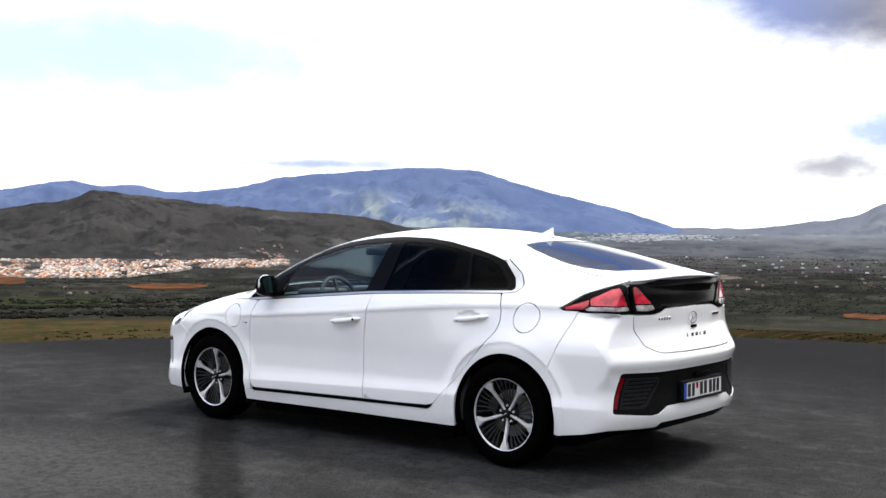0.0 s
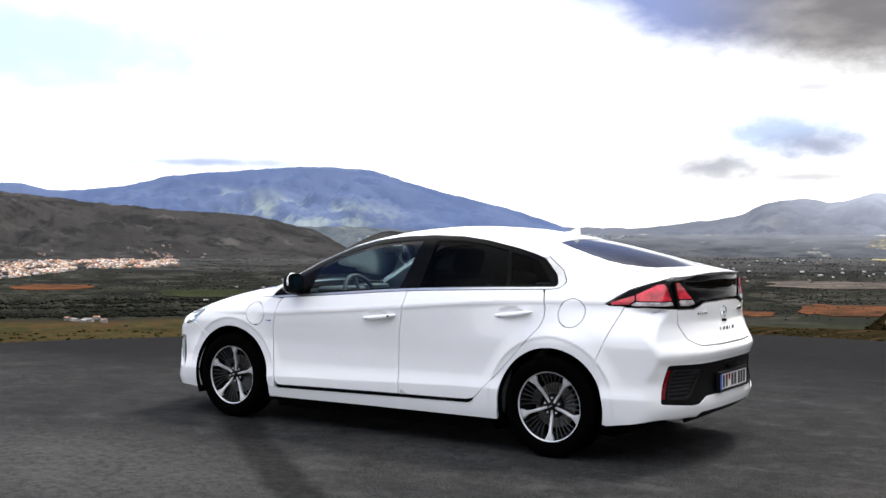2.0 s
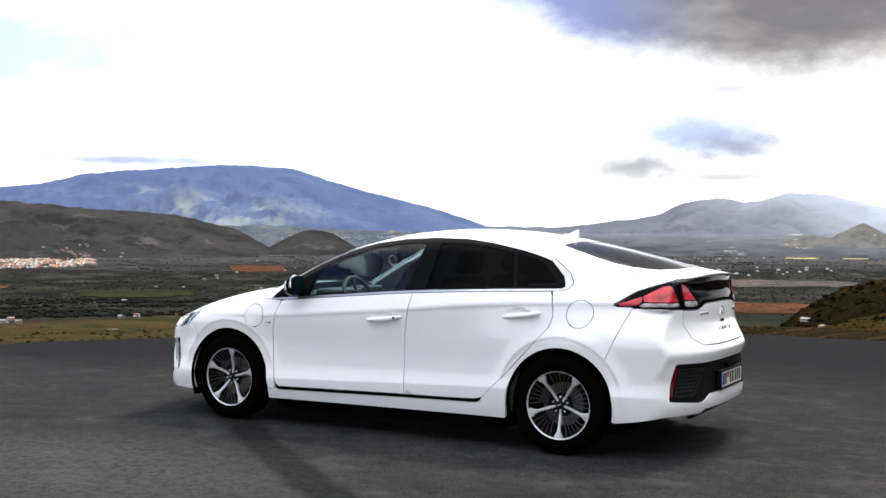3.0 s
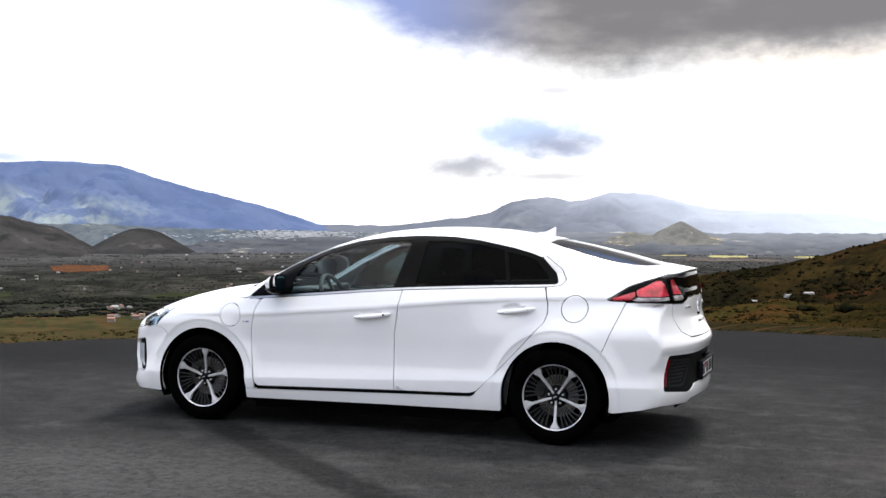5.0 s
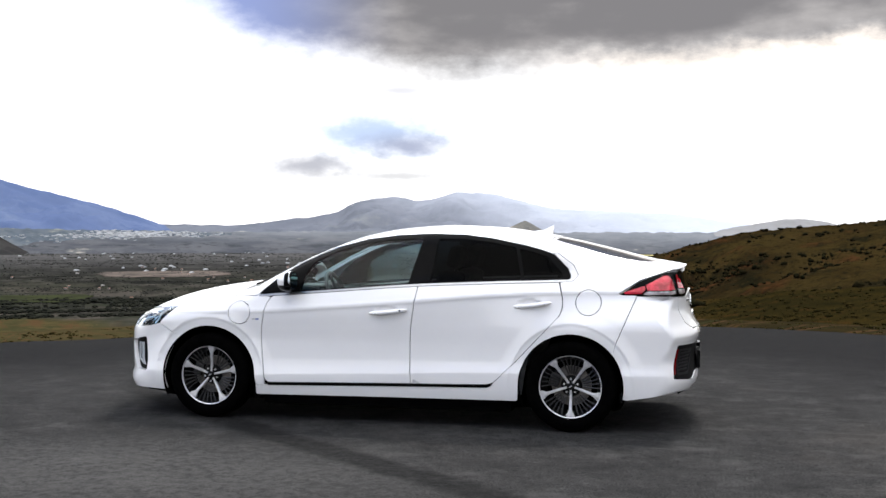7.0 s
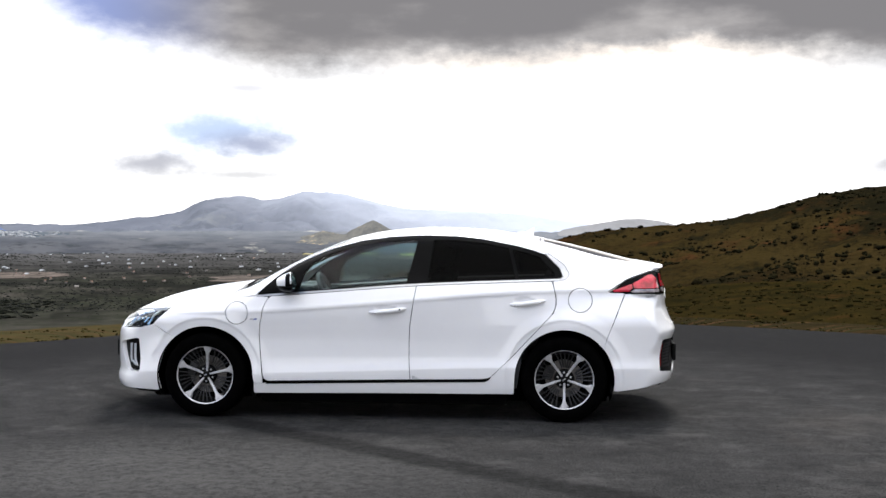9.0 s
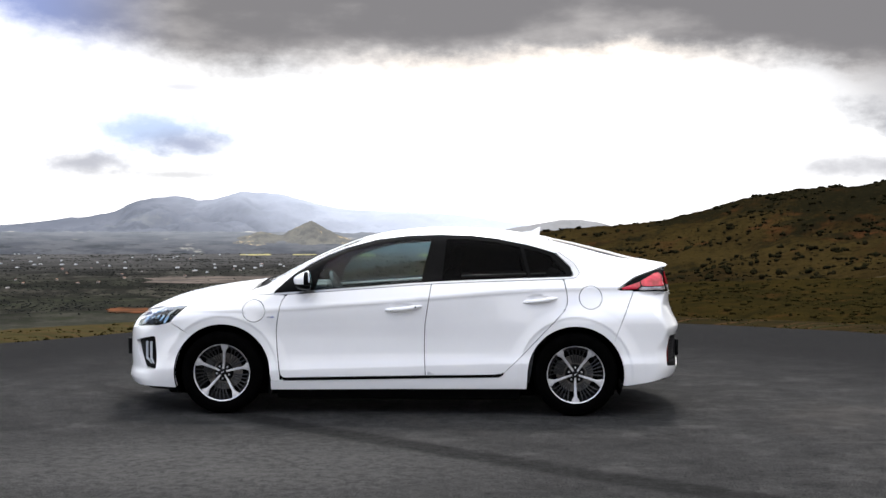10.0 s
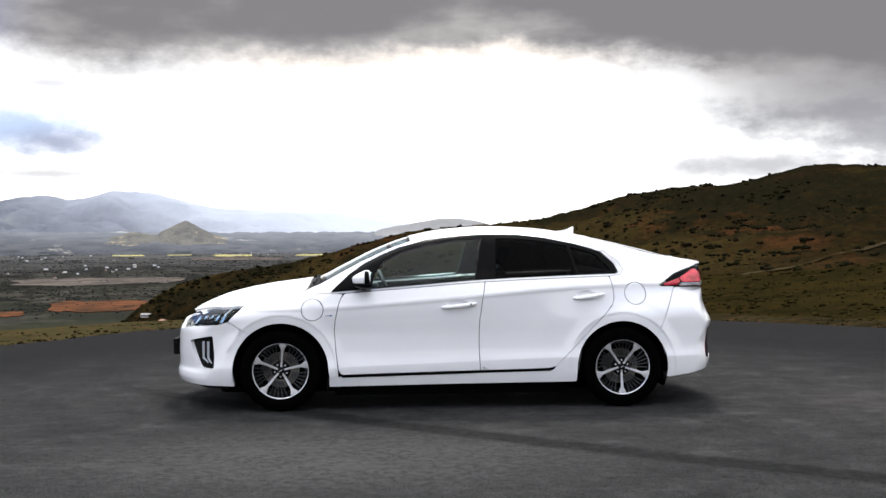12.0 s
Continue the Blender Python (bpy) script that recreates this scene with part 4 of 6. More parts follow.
def prism(outline, y0, y1, bevel=0.0):
    """A flat outline in (x, z), given depth along y."""
    bm = bmesh.new()
    a = [bm.verts.new((x, y0, z)) for x, z in outline]
    b = [bm.verts.new((x, y1, z)) for x, z in outline]
    bm.faces.new(a)
    bm.faces.new(b[::-1])
    for i in range(len(a)):
        j = (i + 1) % len(a)
        bm.faces.new((a[i], b[i], b[j], a[j]))
    if bevel:
        bmesh.ops.bevel(bm, geom=bm.edges[:], offset=bevel, segments=2, profile=0.6, affect="EDGES")
    return bm


# ---- glass, lamps, cloth ----
def glass_material(name, tint, ior=1.22):
    m = bpy.data.materials.new(name)
    tree, make = nodes_of(m)
    wave = make("ShaderNodeTexNoise", {"Vector": make("ShaderNodeTexCoord").outputs["Object"], "Scale": 2.2, "Detail": 2.0}).outputs[0]
    bend = make("ShaderNodeBump", {"Strength": 0.04, "Distance": 0.02, "Height": wave}).outputs[0]
    clear = make("ShaderNodeBsdfTransparent", {0: rgb(*tint)})
    shine = make("ShaderNodeBsdfGlossy", {0: rgb(1, 1, 1), "Roughness": 0.02, "Normal": bend})
    fac = make("ShaderNodeFresnel", {"IOR": ior, "Normal": bend}).outputs[0]
    both = make("ShaderNodeMixShader", {0: fac, 1: clear.outputs[0], 2: shine.outputs[0]})
    make("ShaderNodeOutputMaterial", {0: both.outputs[0]})
    return m


CLEAR = glass_material("tinted_window_glass", (0.58, 0.76, 0.78), 1.26)
PRIVACY = glass_material("dark_privacy_glass", (0.030, 0.031, 0.033), 1.09)
SCREEN = glass_material("rear_screen_glass", (0.22, 0.23, 0.24), 1.32)
LENS = glass_material("clear_lamp_lens", (0.92, 0.95, 0.97))
RED = material("red_lamp_lens", (0.24, 0.002, 0.008), 0.15, 0.0, (0.68, 0.022, 0.05), 7.0, spec=0.2, coat=0.6)
DEEP_RED = material("red_reflector", (0.17, 0.002, 0.005), 0.25, 0.0, (0.12, 0.002, 0.004), 90.0, spec=0.2)
LAMP_WHITE = material("clear_lamp_strip", (0.55, 0.52, 0.52), 0.2, 0.3, (0.20, 0.16, 0.17), 20.0)
LED = material("led_strip", (0.50, 0.52, 0.55), 0.2, 0.0, (0.40, 0.42, 0.45), 40.0, coat=1.0)
# the blue reflections of the headlamp glass are painted into the blade colour
LAMP_BLUE = material("headlamp_projector", (0.22, 0.42, 0.58), 0.12, 0.6, (0.45, 0.56, 0.66), 30.0, coat=1.0)
SEAT_CLOTH = material("dark_seat_cloth", (0.050, 0.050, 0.052), 0.9, 0.0, (0.035, 0.035, 0.036), 60.0, bump=0.3, bump_scale=200.0)
CABIN = material("dark_cabin_plastic", (0.030, 0.031, 0.032), 0.6, 0.0, (0.020, 0.020, 0.021), 40.0, bump=0.2, bump_scale=150.0)
LINER = material("pale_roof_lining", (0.42, 0.42, 0.41), 0.95, 0.0, (0.38, 0.38, 0.37), 50.0)
MIRROR = material("mirror_glass", (0.20, 0.34, 0.34), 0.02, 1.0)
PLATE = material("plate_white", (0.72, 0.72, 0.71), 0.35, 0.0, (0.66, 0.66, 0.65), 30.0)
PLATE_INK = material("plate_black_print", (0.012, 0.012, 0.012), 0.4, 0.0, (0.018, 0.018, 0.018), 30.0)
PLATE_BLUE = material("plate_blue_band", (0.02, 0.07, 0.42), 0.35, 0.0, (0.02, 0.06, 0.36), 30.0)
BADGE_BLUE = material("blue_badge", (0.10, 0.16, 0.42), 0.3, 0.0, (0.08, 0.12, 0.34), 30.0)

# ---- body sides ----
ARCH_F, ARCH_R = 0.372, 0.366
belt_line = curve([-1.0, -0.6, -0.338, 0.259, 0.904, 1.34, 1.5], [0.918, 0.948, 0.968, 1.012, 1.039, 1.052, 1.058])
GAP = 0.006


def top_z(x, y, off=0.0):
    return float(project([x], [y], "z", 1, off)[0][2])


def side_y(x, z):
    return float(project([x], [z], "y", 1, 0.0)[0][1])


def arc(cx, r, a0, a1, n=18):
    return [(cx + r * math.cos(radians(a)), HUB_Z + r * math.sin(radians(a))) for a in np.linspace(a0, a1, n)]


roof_half = curve([-0.33, 0.2, 1.0, 1.17, 1.44, 1.75, 1.92, 2.04], [0.525, 0.53, 0.52, 0.515, 0.595, 0.605, 0.59, 0.56])
WINDOW = [(-0.955, 0.934), (-0.815, 1.068), (-0.70, 1.147), (-0.56, 1.217), (-0.43, 1.270), (-0.19, 1.335), (0.05, 1.366), (0.30, 1.377), (0.55, 1.370),
          (0.75, 1.346), (1.0, 1.296), (1.12, 1.264), (1.20, 1.236), (1.315, 1.125), (1.336, 1.070, 0.02)]
CHROME_TAIL = [(1.36, 1.044, 0.01), (1.395, 1.083, 0.02), (1.352, 1.158), (1.232, 1.246)]
DOOR_F = [(-0.862, 0.90), (-0.885, 0.865), (-0.897, 0.829), (-0.923, 0.70), (-0.929, 0.62), (-0.918, 0.473), (-0.898, 0.31, 0.03), (-0.874, 0.283, 0.02)]
DOOR_R = [(0.79, 0.324, 0.03), (0.815, 0.338), (0.968, 0.486), (1.159, 0.688), (1.268, 0.806, 0.05), (1.287, 0.864, 0.05), (1.284, 0.93, 0.04), (1.262, 1.02)]
B_LINE = [(0.211, 0.307), (0.203, 0.45), (0.203, 0.584), (0.208, 0.70), (0.224, 0.808), (0.240, 0.91), (0.252, 0.99)]
door_low = curve([-0.9, -0.874, 0.2, 0.77, 0.8], [0.281, 0.282, 0.307, 0.318, 0.322])


def below_belt(xs, d):
    return [(float(x), float(belt_line(x)) - d) for x in xs]


front_door = (DOOR_F + [(x, float(door_low(x))) for x in (-0.5, 0.0)] + [(x - GAP / 2, z) for x, z in B_LINE]
              + below_belt(np.linspace(0.25, -0.845, 12), 0.016))
rear_door = ([(x + GAP / 2, z) for x, z in B_LINE[::-1]] + [(x, float(door_low(x))) for x in (0.5, 0.75)] + DOOR_R + below_belt(np.linspace(1.255, 0.26, 10), 0.016))
HOOD_SEAM = [(-1.81, 0.803), (-1.66, 0.842), (-1.52, 0.866), (-1.33, 0.896), (-1.21, 0.903), (-1.182, 0.905)]
LAMP_F_TIP = (-1.628, 0.823)
fender = ([(-0.968, 0.262)] + arc(-AXLE, ARCH_F, 0, 130, 22) + [(-1.752, 0.702), (-1.722, 0.738), LAMP_F_TIP, (-1.72, 0.816)]
          + HOOD_SEAM + [(-1.05, 0.908), (-0.957, 0.915), (-0.868, 0.908)] + [(p[0] - GAP, p[1]) for p in DOOR_F[1:6]] + [(-0.904, 0.30), (-0.905, 0.262)])
pillar_top = [(x, float(top_z(x, h)) - 0.001) for x, h in [(x, float(roof_half(x))) for x in np.linspace(2.03, -0.33, 40)] + [(-0.5, 0.545), (-0.7, 0.575), (-0.9, 0.605), (-1.06, 0.635), (-1.12, 0.675), (-1.165, 0.755)]]
LAMP_R_LOW = [(1.795, 0.948), (1.70, 0.949), (1.668, 0.960, 0.008)]
LAMP_R_UP = [(1.81, 1.052), (1.90, 1.084), (1.99, 1.113)]
body_side = ([(-0.972, 0.188, 0.01), (0.0, 0.200), (0.979, 0.206, 0.01)] + arc(1.35, ARCH_R, 180, 38, 24) + [(1.662, 0.631)]
             + LAMP_R_LOW + LAMP_R_UP + pillar_top
             + [(-1.172, 0.912), (-1.05, 0.915), (-0.960, 0.922)] + WINDOW[:13] + CHROME_TAIL[::-1]
             + [(1.268, 1.034)] + [(p[0] + GAP, p[1]) for p in DOOR_R[::-1][1:]] + [(0.80, 0.312), (0.767, 0.298), (0.217, 0.288), (-0.88, 0.262), (-0.90, 0.258), (-0.972, 0.258)])
strip = [(-0.872, 0.278), (0.217, 0.303), (0.768, 0.314), (0.812, 0.331), (0.797, 0.309), (0.767, 0.294), (0.217, 0.284), (-0.876, 0.259)]
chrome = below_belt(np.linspace(-0.955, 1.32, 24), -0.003) + [(1.338, 1.062), (1.340, 1.075), (1.318, 1.130), (1.206, 1.240)] + [(1.228, 1.243), (1.348, 1.157), (1.390, 1.083, 0.02), (1.358, 1.047, 0.01)] + below_belt(np.linspace(1.30, -0.955, 24), 0.011)
frame_outline = WINDOW + below_belt(np.linspace(1.31, -0.94, 20), -0.006)
PANE_F = [(-0.645, 0.958), (-0.608, 1.085), (-0.555, 1.165), (-0.42, 1.232), (-0.20, 1.295), (0.0, 1.327), (0.245, 1.340, 0.01), (0.176, 1.018)]
PANE_R = [(0.335, 1.028, 0.01), (0.362, 1.340, 0.01), (0.55, 1.338), (0.75, 1.316), (0.935, 1.279, 0.01), (0.992, 1.054, 0.01)]
PANE_Q = [(1.016, 1.056, 0.01), (0.962, 1.270, 0.01), (1.09, 1.240), (1.165, 1.215, 0.02), (1.272, 1.100, 0.03), (1.285, 1.068, 0.015)]
CAP_F, CAP_R = (-1.103, 0.790, 0.084), (1.467, 0.898, 0.087)


def circle(cx, cz, r, n=40):
    return [(cx + r * math.cos(2 * math.pi * k / n), cz + r * math.sin(2 * math.pi * k / n)) for k in range(n)]


def handle(sign, parent, x0, z0, x1, z1):
    """A pull handle over a scooped cup."""
    pts, n = [], 14
    grip = (side_y(x0, z0) + side_y(x1, z1)) / 2
    for k in range(n + 1):
        t = k / n
        x, z = x0 + (x1 - x0) * t, z0 + (z1 - z0) * t - 0.006 * math.sin(math.pi * t)
        out = 0.002 + 0.013 * math.sin(math.pi * t) ** 0.5 + 0.004 * math.sin(math.pi * t)
        pts.append((x, sign * (grip + out), z))
    radii = [0.005 + 0.0105 * math.sin(math.pi * min(1, max(0, k / n))) ** 0.4 for k in range(n + 1)]
    h = shaped("handle", tube(pts, radii, 10, 1.15), PAINT, parent, "white pull handle with a chrome strip")
    strip_pts = [(x, y + sign * 0.010, z - 0.003) for x, y, z in pts[2:-2]]
    shaped("handle_strip", tube(strip_pts, 0.0035, 6), CHROME, h)
    shaped("key_cover", box(x1 - 0.052, x1 - 0.040, *sorted((sign * (side_y(x1, z1) + 0.020), sign * (side_y(x1, z1) + 0.034))), z1 - 0.012, z1, 0.004), TRIM, h)
    return h


for sign in (-1, 1):
    mesh = 0.013 if sign < 0 else 0.045
    near = panel("front_door", PAINT, car, rounded(front_door), sign=sign, step=mesh, label="white front door with a pull handle")
    handle(sign, near, -0.095, 0.802, 0.182, 0.832)
    far = panel("rear_door", PAINT, car, rounded(rear_door), sign=sign, step=mesh, label="white rear door with a pull handle")
    handle(sign, far, 0.94, 0.862, 1.212, 0.896)
    f = panel("front_fender", PAINT, car, rounded(fender), sign=sign, step=mesh, holes=[circle(CAP_F[0], CAP_F[1], CAP_F[2] + 0.0035)] if sign < 0 else [])
    if sign < 0:
        panel("charging_flap", PAINT, f, circle(CAP_F[0], CAP_F[1], CAP_F[2] - 0.002), sign=sign, step=0.03, label="round white charging flap")
    b = panel("body_side", PAINT, car, rounded(body_side), sign=sign, step=mesh, holes=[circle(CAP_R[0], CAP_R[1], CAP_R[2] + 0.0035)] if sign < 0 else [])
    if sign < 0:
        panel("fuel_flap", PAINT, b, circle(CAP_R[0], CAP_R[1], CAP_R[2] - 0.002), sign=sign, step=0.03, label="round white fuel flap")
    panel("sill_strip", GLOSS, car, rounded(strip), sign=sign, off=-0.004, step=0.03, label="gloss black strip with chrome edge under the doors")
    panel("window_trim", SATIN, car, rounded(chrome), sign=sign, off=-0.003, depth=0.01, step=0.03, label="satin chrome trim under and behind the windows")
    w = panel("window_frame", GLOSS, car, rounded(frame_outline), sign=sign, off=0.003, depth=0.03, step=0.03, holes=[rounded(PANE_F), rounded(PANE_R), rounded(PANE_Q)], label="gloss black window surround and pillars")
    for nm, pane, mt, lb in (("front_window", PANE_F, CLEAR, "lightly tinted front side window"), ("rear_window", PANE_R, PRIVACY, "dark privacy glass"), ("quarter_window", PANE_Q, PRIVACY, "dark privacy glass")):
        g = panel(nm, mt, car, rounded(pane), sign=sign, off=0.006, depth=0.0, step=0.04, label=lb)
        g.visible_shadow = False
    panel("door_trim", CABIN, car, rounded([(-0.85, 0.24), (1.0, 0.24), (1.05, 0.55), (1.2, 0.75), (1.2, 1.02), (0.2, 0.985), (-0.85, 0.915)]), sign=sign, off=0.055, depth=0.02, step=0.06)
    panel("sill_end_cap", SILVER, car, [(0.228, 0.306), (0.285, 0.309), (0.268, 0.318), (0.240, 0.336), (0.226, 0.334)], sign=sign, off=-0.003, depth=0.006, step=0.03)
    # a small badge on the fender, drawn as bars
    for k, (x, mt) in enumerate(((-1.000, SILVER), (-0.972, BADGE_BLUE))):
        panel("badge_bar", mt, f, [(x, 0.738), (x + 0.024, 0.740), (x + 0.024, 0.750), (x, 0.748)], sign=sign, off=-0.003, depth=0.004, step=0.05)

# ---- roof, bonnet, glass ----
roof_edge = [(x, float(roof_half(x)) - GAP) for x in np.linspace(-0.325, 1.165, 20)]
panel("roof", PAINT, car, rounded([(x, -y) for x, y in roof_edge] + roof_edge[::-1]), axis="z", sign=1, step=0.04)
ws = [(-1.062, 0.0), (-1.060, 0.25), (-1.045, 0.48), (-1.03, 0.625), (-0.9, 0.598), (-0.7, 0.568), (-0.5, 0.538), (-0.345, 0.515), (-0.333, 0.30), (-0.33, 0.0)]
g = panel("windscreen", CLEAR, car, rounded(ws + [(x, -y) for x, y in ws[::-1]][1:-1]), axis="z", sign=1, off=0.003, depth=0.004, step=0.05, label="clear raked windscreen")
g.visible_shadow = False
cowl = [(-1.125, 0.0), (-1.128, 0.40), (-1.138, 0.60), (-1.10, 0.66), (-1.035, 0.63), (-1.05, 0.48), (-1.065, 0.25), (-1.067, 0.0)]
panel("scuttle", TRIM, car, rounded(cowl + [(x, -y) for x, y in cowl[::-1]][1:-1]), axis="z", sign=1, off=0.012, depth=0.05, step=0.05, label="black plastic scuttle panel")
seam = [(x, side_y(x, z) - GAP) for x, z in HOOD_SEAM]
hood = [(-2.115, 0.0), (-2.105, 0.20), (-2.075, 0.36), (-2.0, 0.47), (-1.90, 0.575)] + seam + [(-1.150, 0.66), (-1.142, 0.60), (-1.132, 0.40), (-1.129, 0.0)]
panel("bonnet", PAINT, car, rounded(hood + [(x, -y) for x, y in hood[::-1]][1:-1]), axis="z", sign=1, step=0.035)
for y0 in (-0.45, 0.10):
    arm = [(-1.105, y0 - 0.08, top_z(-1.105, y0 - 0.08) + 0.004), (-1.09, y0 + 0.10, top_z(-1.09, y0 + 0.10) + 0.008), (-1.075, y0 + 0.35, top_z(-1.075, y0 + 0.35) + 0.006)]
    shaped("wiper", tube(arm, [0.008, 0.007, 0.005], 8), TRIM, car)
hatch = [(1.172, 0.0), (1.172, 0.508), (1.30, 0.548), (1.44, 0.588), (1.60, 0.598), (1.75, 0.598), (1.92, 0.584), (2.03, 0.555), (2.060, 0.50), (2.085, 0.30), (2.092, 0.0)]
pane = [(1.195, 0.0), (1.195, 0.435, 0.03), (1.32, 0.505), (1.46, 0.555), (1.60, 0.575), (1.72, 0.568), (1.80, 0.525), (1.87, 0.44), (1.925, 0.25), (1.945, 0.0)]


def both_sides(half):
    return half + [(p[0], -p[1], *p[2:]) for p in half[::-1]][1:-1]


tail = panel("tailgate", PAINT, car, rounded(both_sides(hatch)), axis="z", sign=1, depth=0.03, step=0.03, holes=[rounded(both_sides(pane))], label="white tailgate top with an integral spoiler")
# the sharp lip of the spoiler
half_edge = [(2.03, 0.555), (2.060, 0.50), (2.076, 0.40), (2.085, 0.30), (2.090, 0.15), (2.092, 0.0)]
lip = [(x, y) for x, y in half_edge] + [(x, -y) for x, y in half_edge[::-1][1:]]
bm = bmesh.new()
rows = []
for x, y in lip:
    z = top_z(x - 0.030, y)
    k = 1.0 - 0.7 * smooth_step(0.45, 0.56, abs(y))
    rows.append([bm.verts.new(p) for p in ((x - 0.034, y, z + 0.0015), (x - 0.01, y, z - 0.003), (x + 0.030 * k, y, z - 0.010), (x + 0.028 * k, y, z - 0.016), (x - 0.03, y, z - 0.034))])
for p, q in zip(rows, rows[1:]):
    for i in range(5):
        bm.faces.new((p[i], p[(i + 1) % 5], q[(i + 1) % 5], q[i]))
bm.faces.new(rows[0])
bm.faces.new(rows[-1])
shaped("spoiler_lip", bm, PAINT, tail)
g = panel("rear_screen", SCREEN, car, rounded(both_sides(pane)), axis="z", sign=1, off=0.003, depth=0.0, step=0.05, label="raked dark rear screen")
g.visible_shadow = False
fin_side = [(0.945, top_z(0.945, 0) - 0.005), (1.0, top_z(1.0, 0) + 0.012), (1.05, 1.408), (1.10, 1.434), (1.118, 1.442), (1.122, 1.43), (1.113, top_z(1.113, 0) - 0.005)]
bm = prism(fin_side, -0.024, 0.024)
for v in bm.verts:
    v.co.y *= 1.0 - 0.8 * smooth_step(0.0, 0.05, v.co.z - top_z(v.co.x, 0))
shaped("antenna_fin", bm, PAINT, car, "white shark-fin aerial")

# ---- tail ----
rear_y = curve([0.2, 0.4, 0.6, 0.75, 0.85, 0.94], [0.775, 0.795, 0.80, 0.785, 0.755, 0.70])
corner = [(float(project([float(rear_y(z))], [z], "x", 1, 0.0)[0][0]), float(z)) for z in np.linspace(0.936, 0.285, 26)]
bumper_side = arc(1.35, ARCH_R, -12, 38, 12) + [(1.666, 0.628), (1.799, 0.942), (1.883, 0.940)] + corner + [(1.90, 0.258), (1.733, 0.234)]
edge_l = [(-float(rear_y(z)), float(z)) for z in np.linspace(0.285, 0.936, 26)]
gate_edge = [(-0.598, 0.934), (-0.600, 0.846), (-0.556, 0.752), (-0.46, 0.706, 0.05), (-0.2, 0.701)]
bumper_low = [(0.47, 0.278), (0.44, 0.304), (0.30, 0.308), (-0.30, 0.308), (-0.44, 0.304), (-0.47, 0.278)]
bumper_rear = edge_l + gate_edge + [(-y, z, *r) for y, z, *r in gate_edge[::-1]] + [(-y, z) for y, z in edge_l[::-1]] + bumper_low
INSERT = [(-0.735, 0.608, 0.02), (-0.786, 0.380, 0.02), (-0.52, 0.352, 0.03), (-0.47, 0.357), (-0.385, 0.398), (-0.2, 0.402)]
INSERT_TOP = [(-0.2, 0.603), (-0.469, 0.601)]
insert = INSERT + [(-y, z, *r) for y, z, *r in INSERT[::-1]] + [(-y, z) for y, z in INSERT_TOP[::-1]] + INSERT_TOP
rb = panels("rear_bumper", PAINT, car, [(rounded(bumper_side), "y", -1, []), (rounded(bumper_side), "y", 1, []), (rounded(bumper_rear), "x", 1, [rounded(insert)])], depth=0.03, step=0.0125)
panel("bumper_insert", TRIM, rb, rounded(insert), axis="x", sign=1, off=0.008, depth=0.01, step=0.04, label="black plastic insert with air vents")
panel("diffuser", TRIM, rb, rounded([(-0.48, 0.235), (0.48, 0.235), (0.468, 0.272), (0.438, 0.299), (-0.438, 0.299), (-0.468, 0.272)]), axis="x", sign=1, off=0.02, depth=0.05, step=0.05, label="black lower diffuser")
for s in (-1, 1):
    panel("reflector", DEEP_RED, rb, rounded([(s * 0.706, 0.580), (s * 0.727, 0.578), (s * 0.776, 0.410), (s * 0.755, 0.408)]), axis="x", sign=1, off=0.004, depth=0.02, step=0.03, label="upright red reflector")
    pocket = rounded([(s * 0.696, 0.576, 0.02), (s * 0.744, 0.404, 0.02), (s * 0.57, 0.396, 0.03), (s * 0.452, 0.530, 0.03), (s * 0.448, 0.568, 0.02)])
    inner = rounded([(s * 0.686, 0.564, 0.02), (s * 0.728, 0.420, 0.02), (s * 0.578, 0.412, 0.03), (s * 0.468, 0.534, 0.03), (s * 0.464, 0.556, 0.02)])
    panel("vent_rim", GREY_TRIM, rb, pocket, axis="x", sign=1, off=0.003, depth=0.02, step=0.03, holes=[inner])
    for z in (0.430, 0.452, 0.474, 0.496, 0.518, 0.540):
        y0, y1 = s * (0.475 + (0.540 - z) * 0.85), s * (0.690 + (0.540 - z) * 0.28)
        panel("vent_slat", GREY_TRIM, rb, rounded([(y0, z), (y1, z), (y1, z + 0.012), (y0, z + 0.012)]), axis="x", sign=1, off=0.005, depth=0.01, step=0.05)
gate = [(-0.593, 0.930), (-0.592, 0.846), (-0.548, 0.757), (-0.455, 0.713, 0.05), (-0.2, 0.708), (0.2, 0.708), (0.455, 0.713, 0.05), (0.548, 0.757), (0.592, 0.846), (0.593, 0.930),
        (0.42, 0.926, 0.03), (0.29, 0.962, 0.05), (0.0, 0.966), (-0.29, 0.962, 0.05), (-0.42, 0.926, 0.03)]
tg = panel("tailgate_lower", PAINT, car, rounded(gate), axis="x", sign=1, depth=0.03, step=0.03)
band = [(-0.585, 0.936), (-0.42, 0.932, 0.03), (-0.29, 0.968, 0.05), (0.0, 0.972), (0.29, 0.968, 0.05), (0.42, 0.932, 0.03), (0.585, 0.936), (0.575, 1.10), (0.33, 1.13), (-0.33, 1.13), (-0.575, 1.10)]
panel("lower_rear_screen", SCREEN_BLACK, car, rounded(band), axis="x", sign=1, off=0.010, depth=0.02, step=0.04, label="gloss black lower rear screen between the lamps")
panel("brake_light", DEEP_RED, car, rounded([(-0.24, 1.112), (0.24, 1.112), (0.24, 1.126), (-0.24, 1.126)]), axis="x", sign=1, off=0.012, depth=0.01, step=0.04, label="high brake light strip under the spoiler")
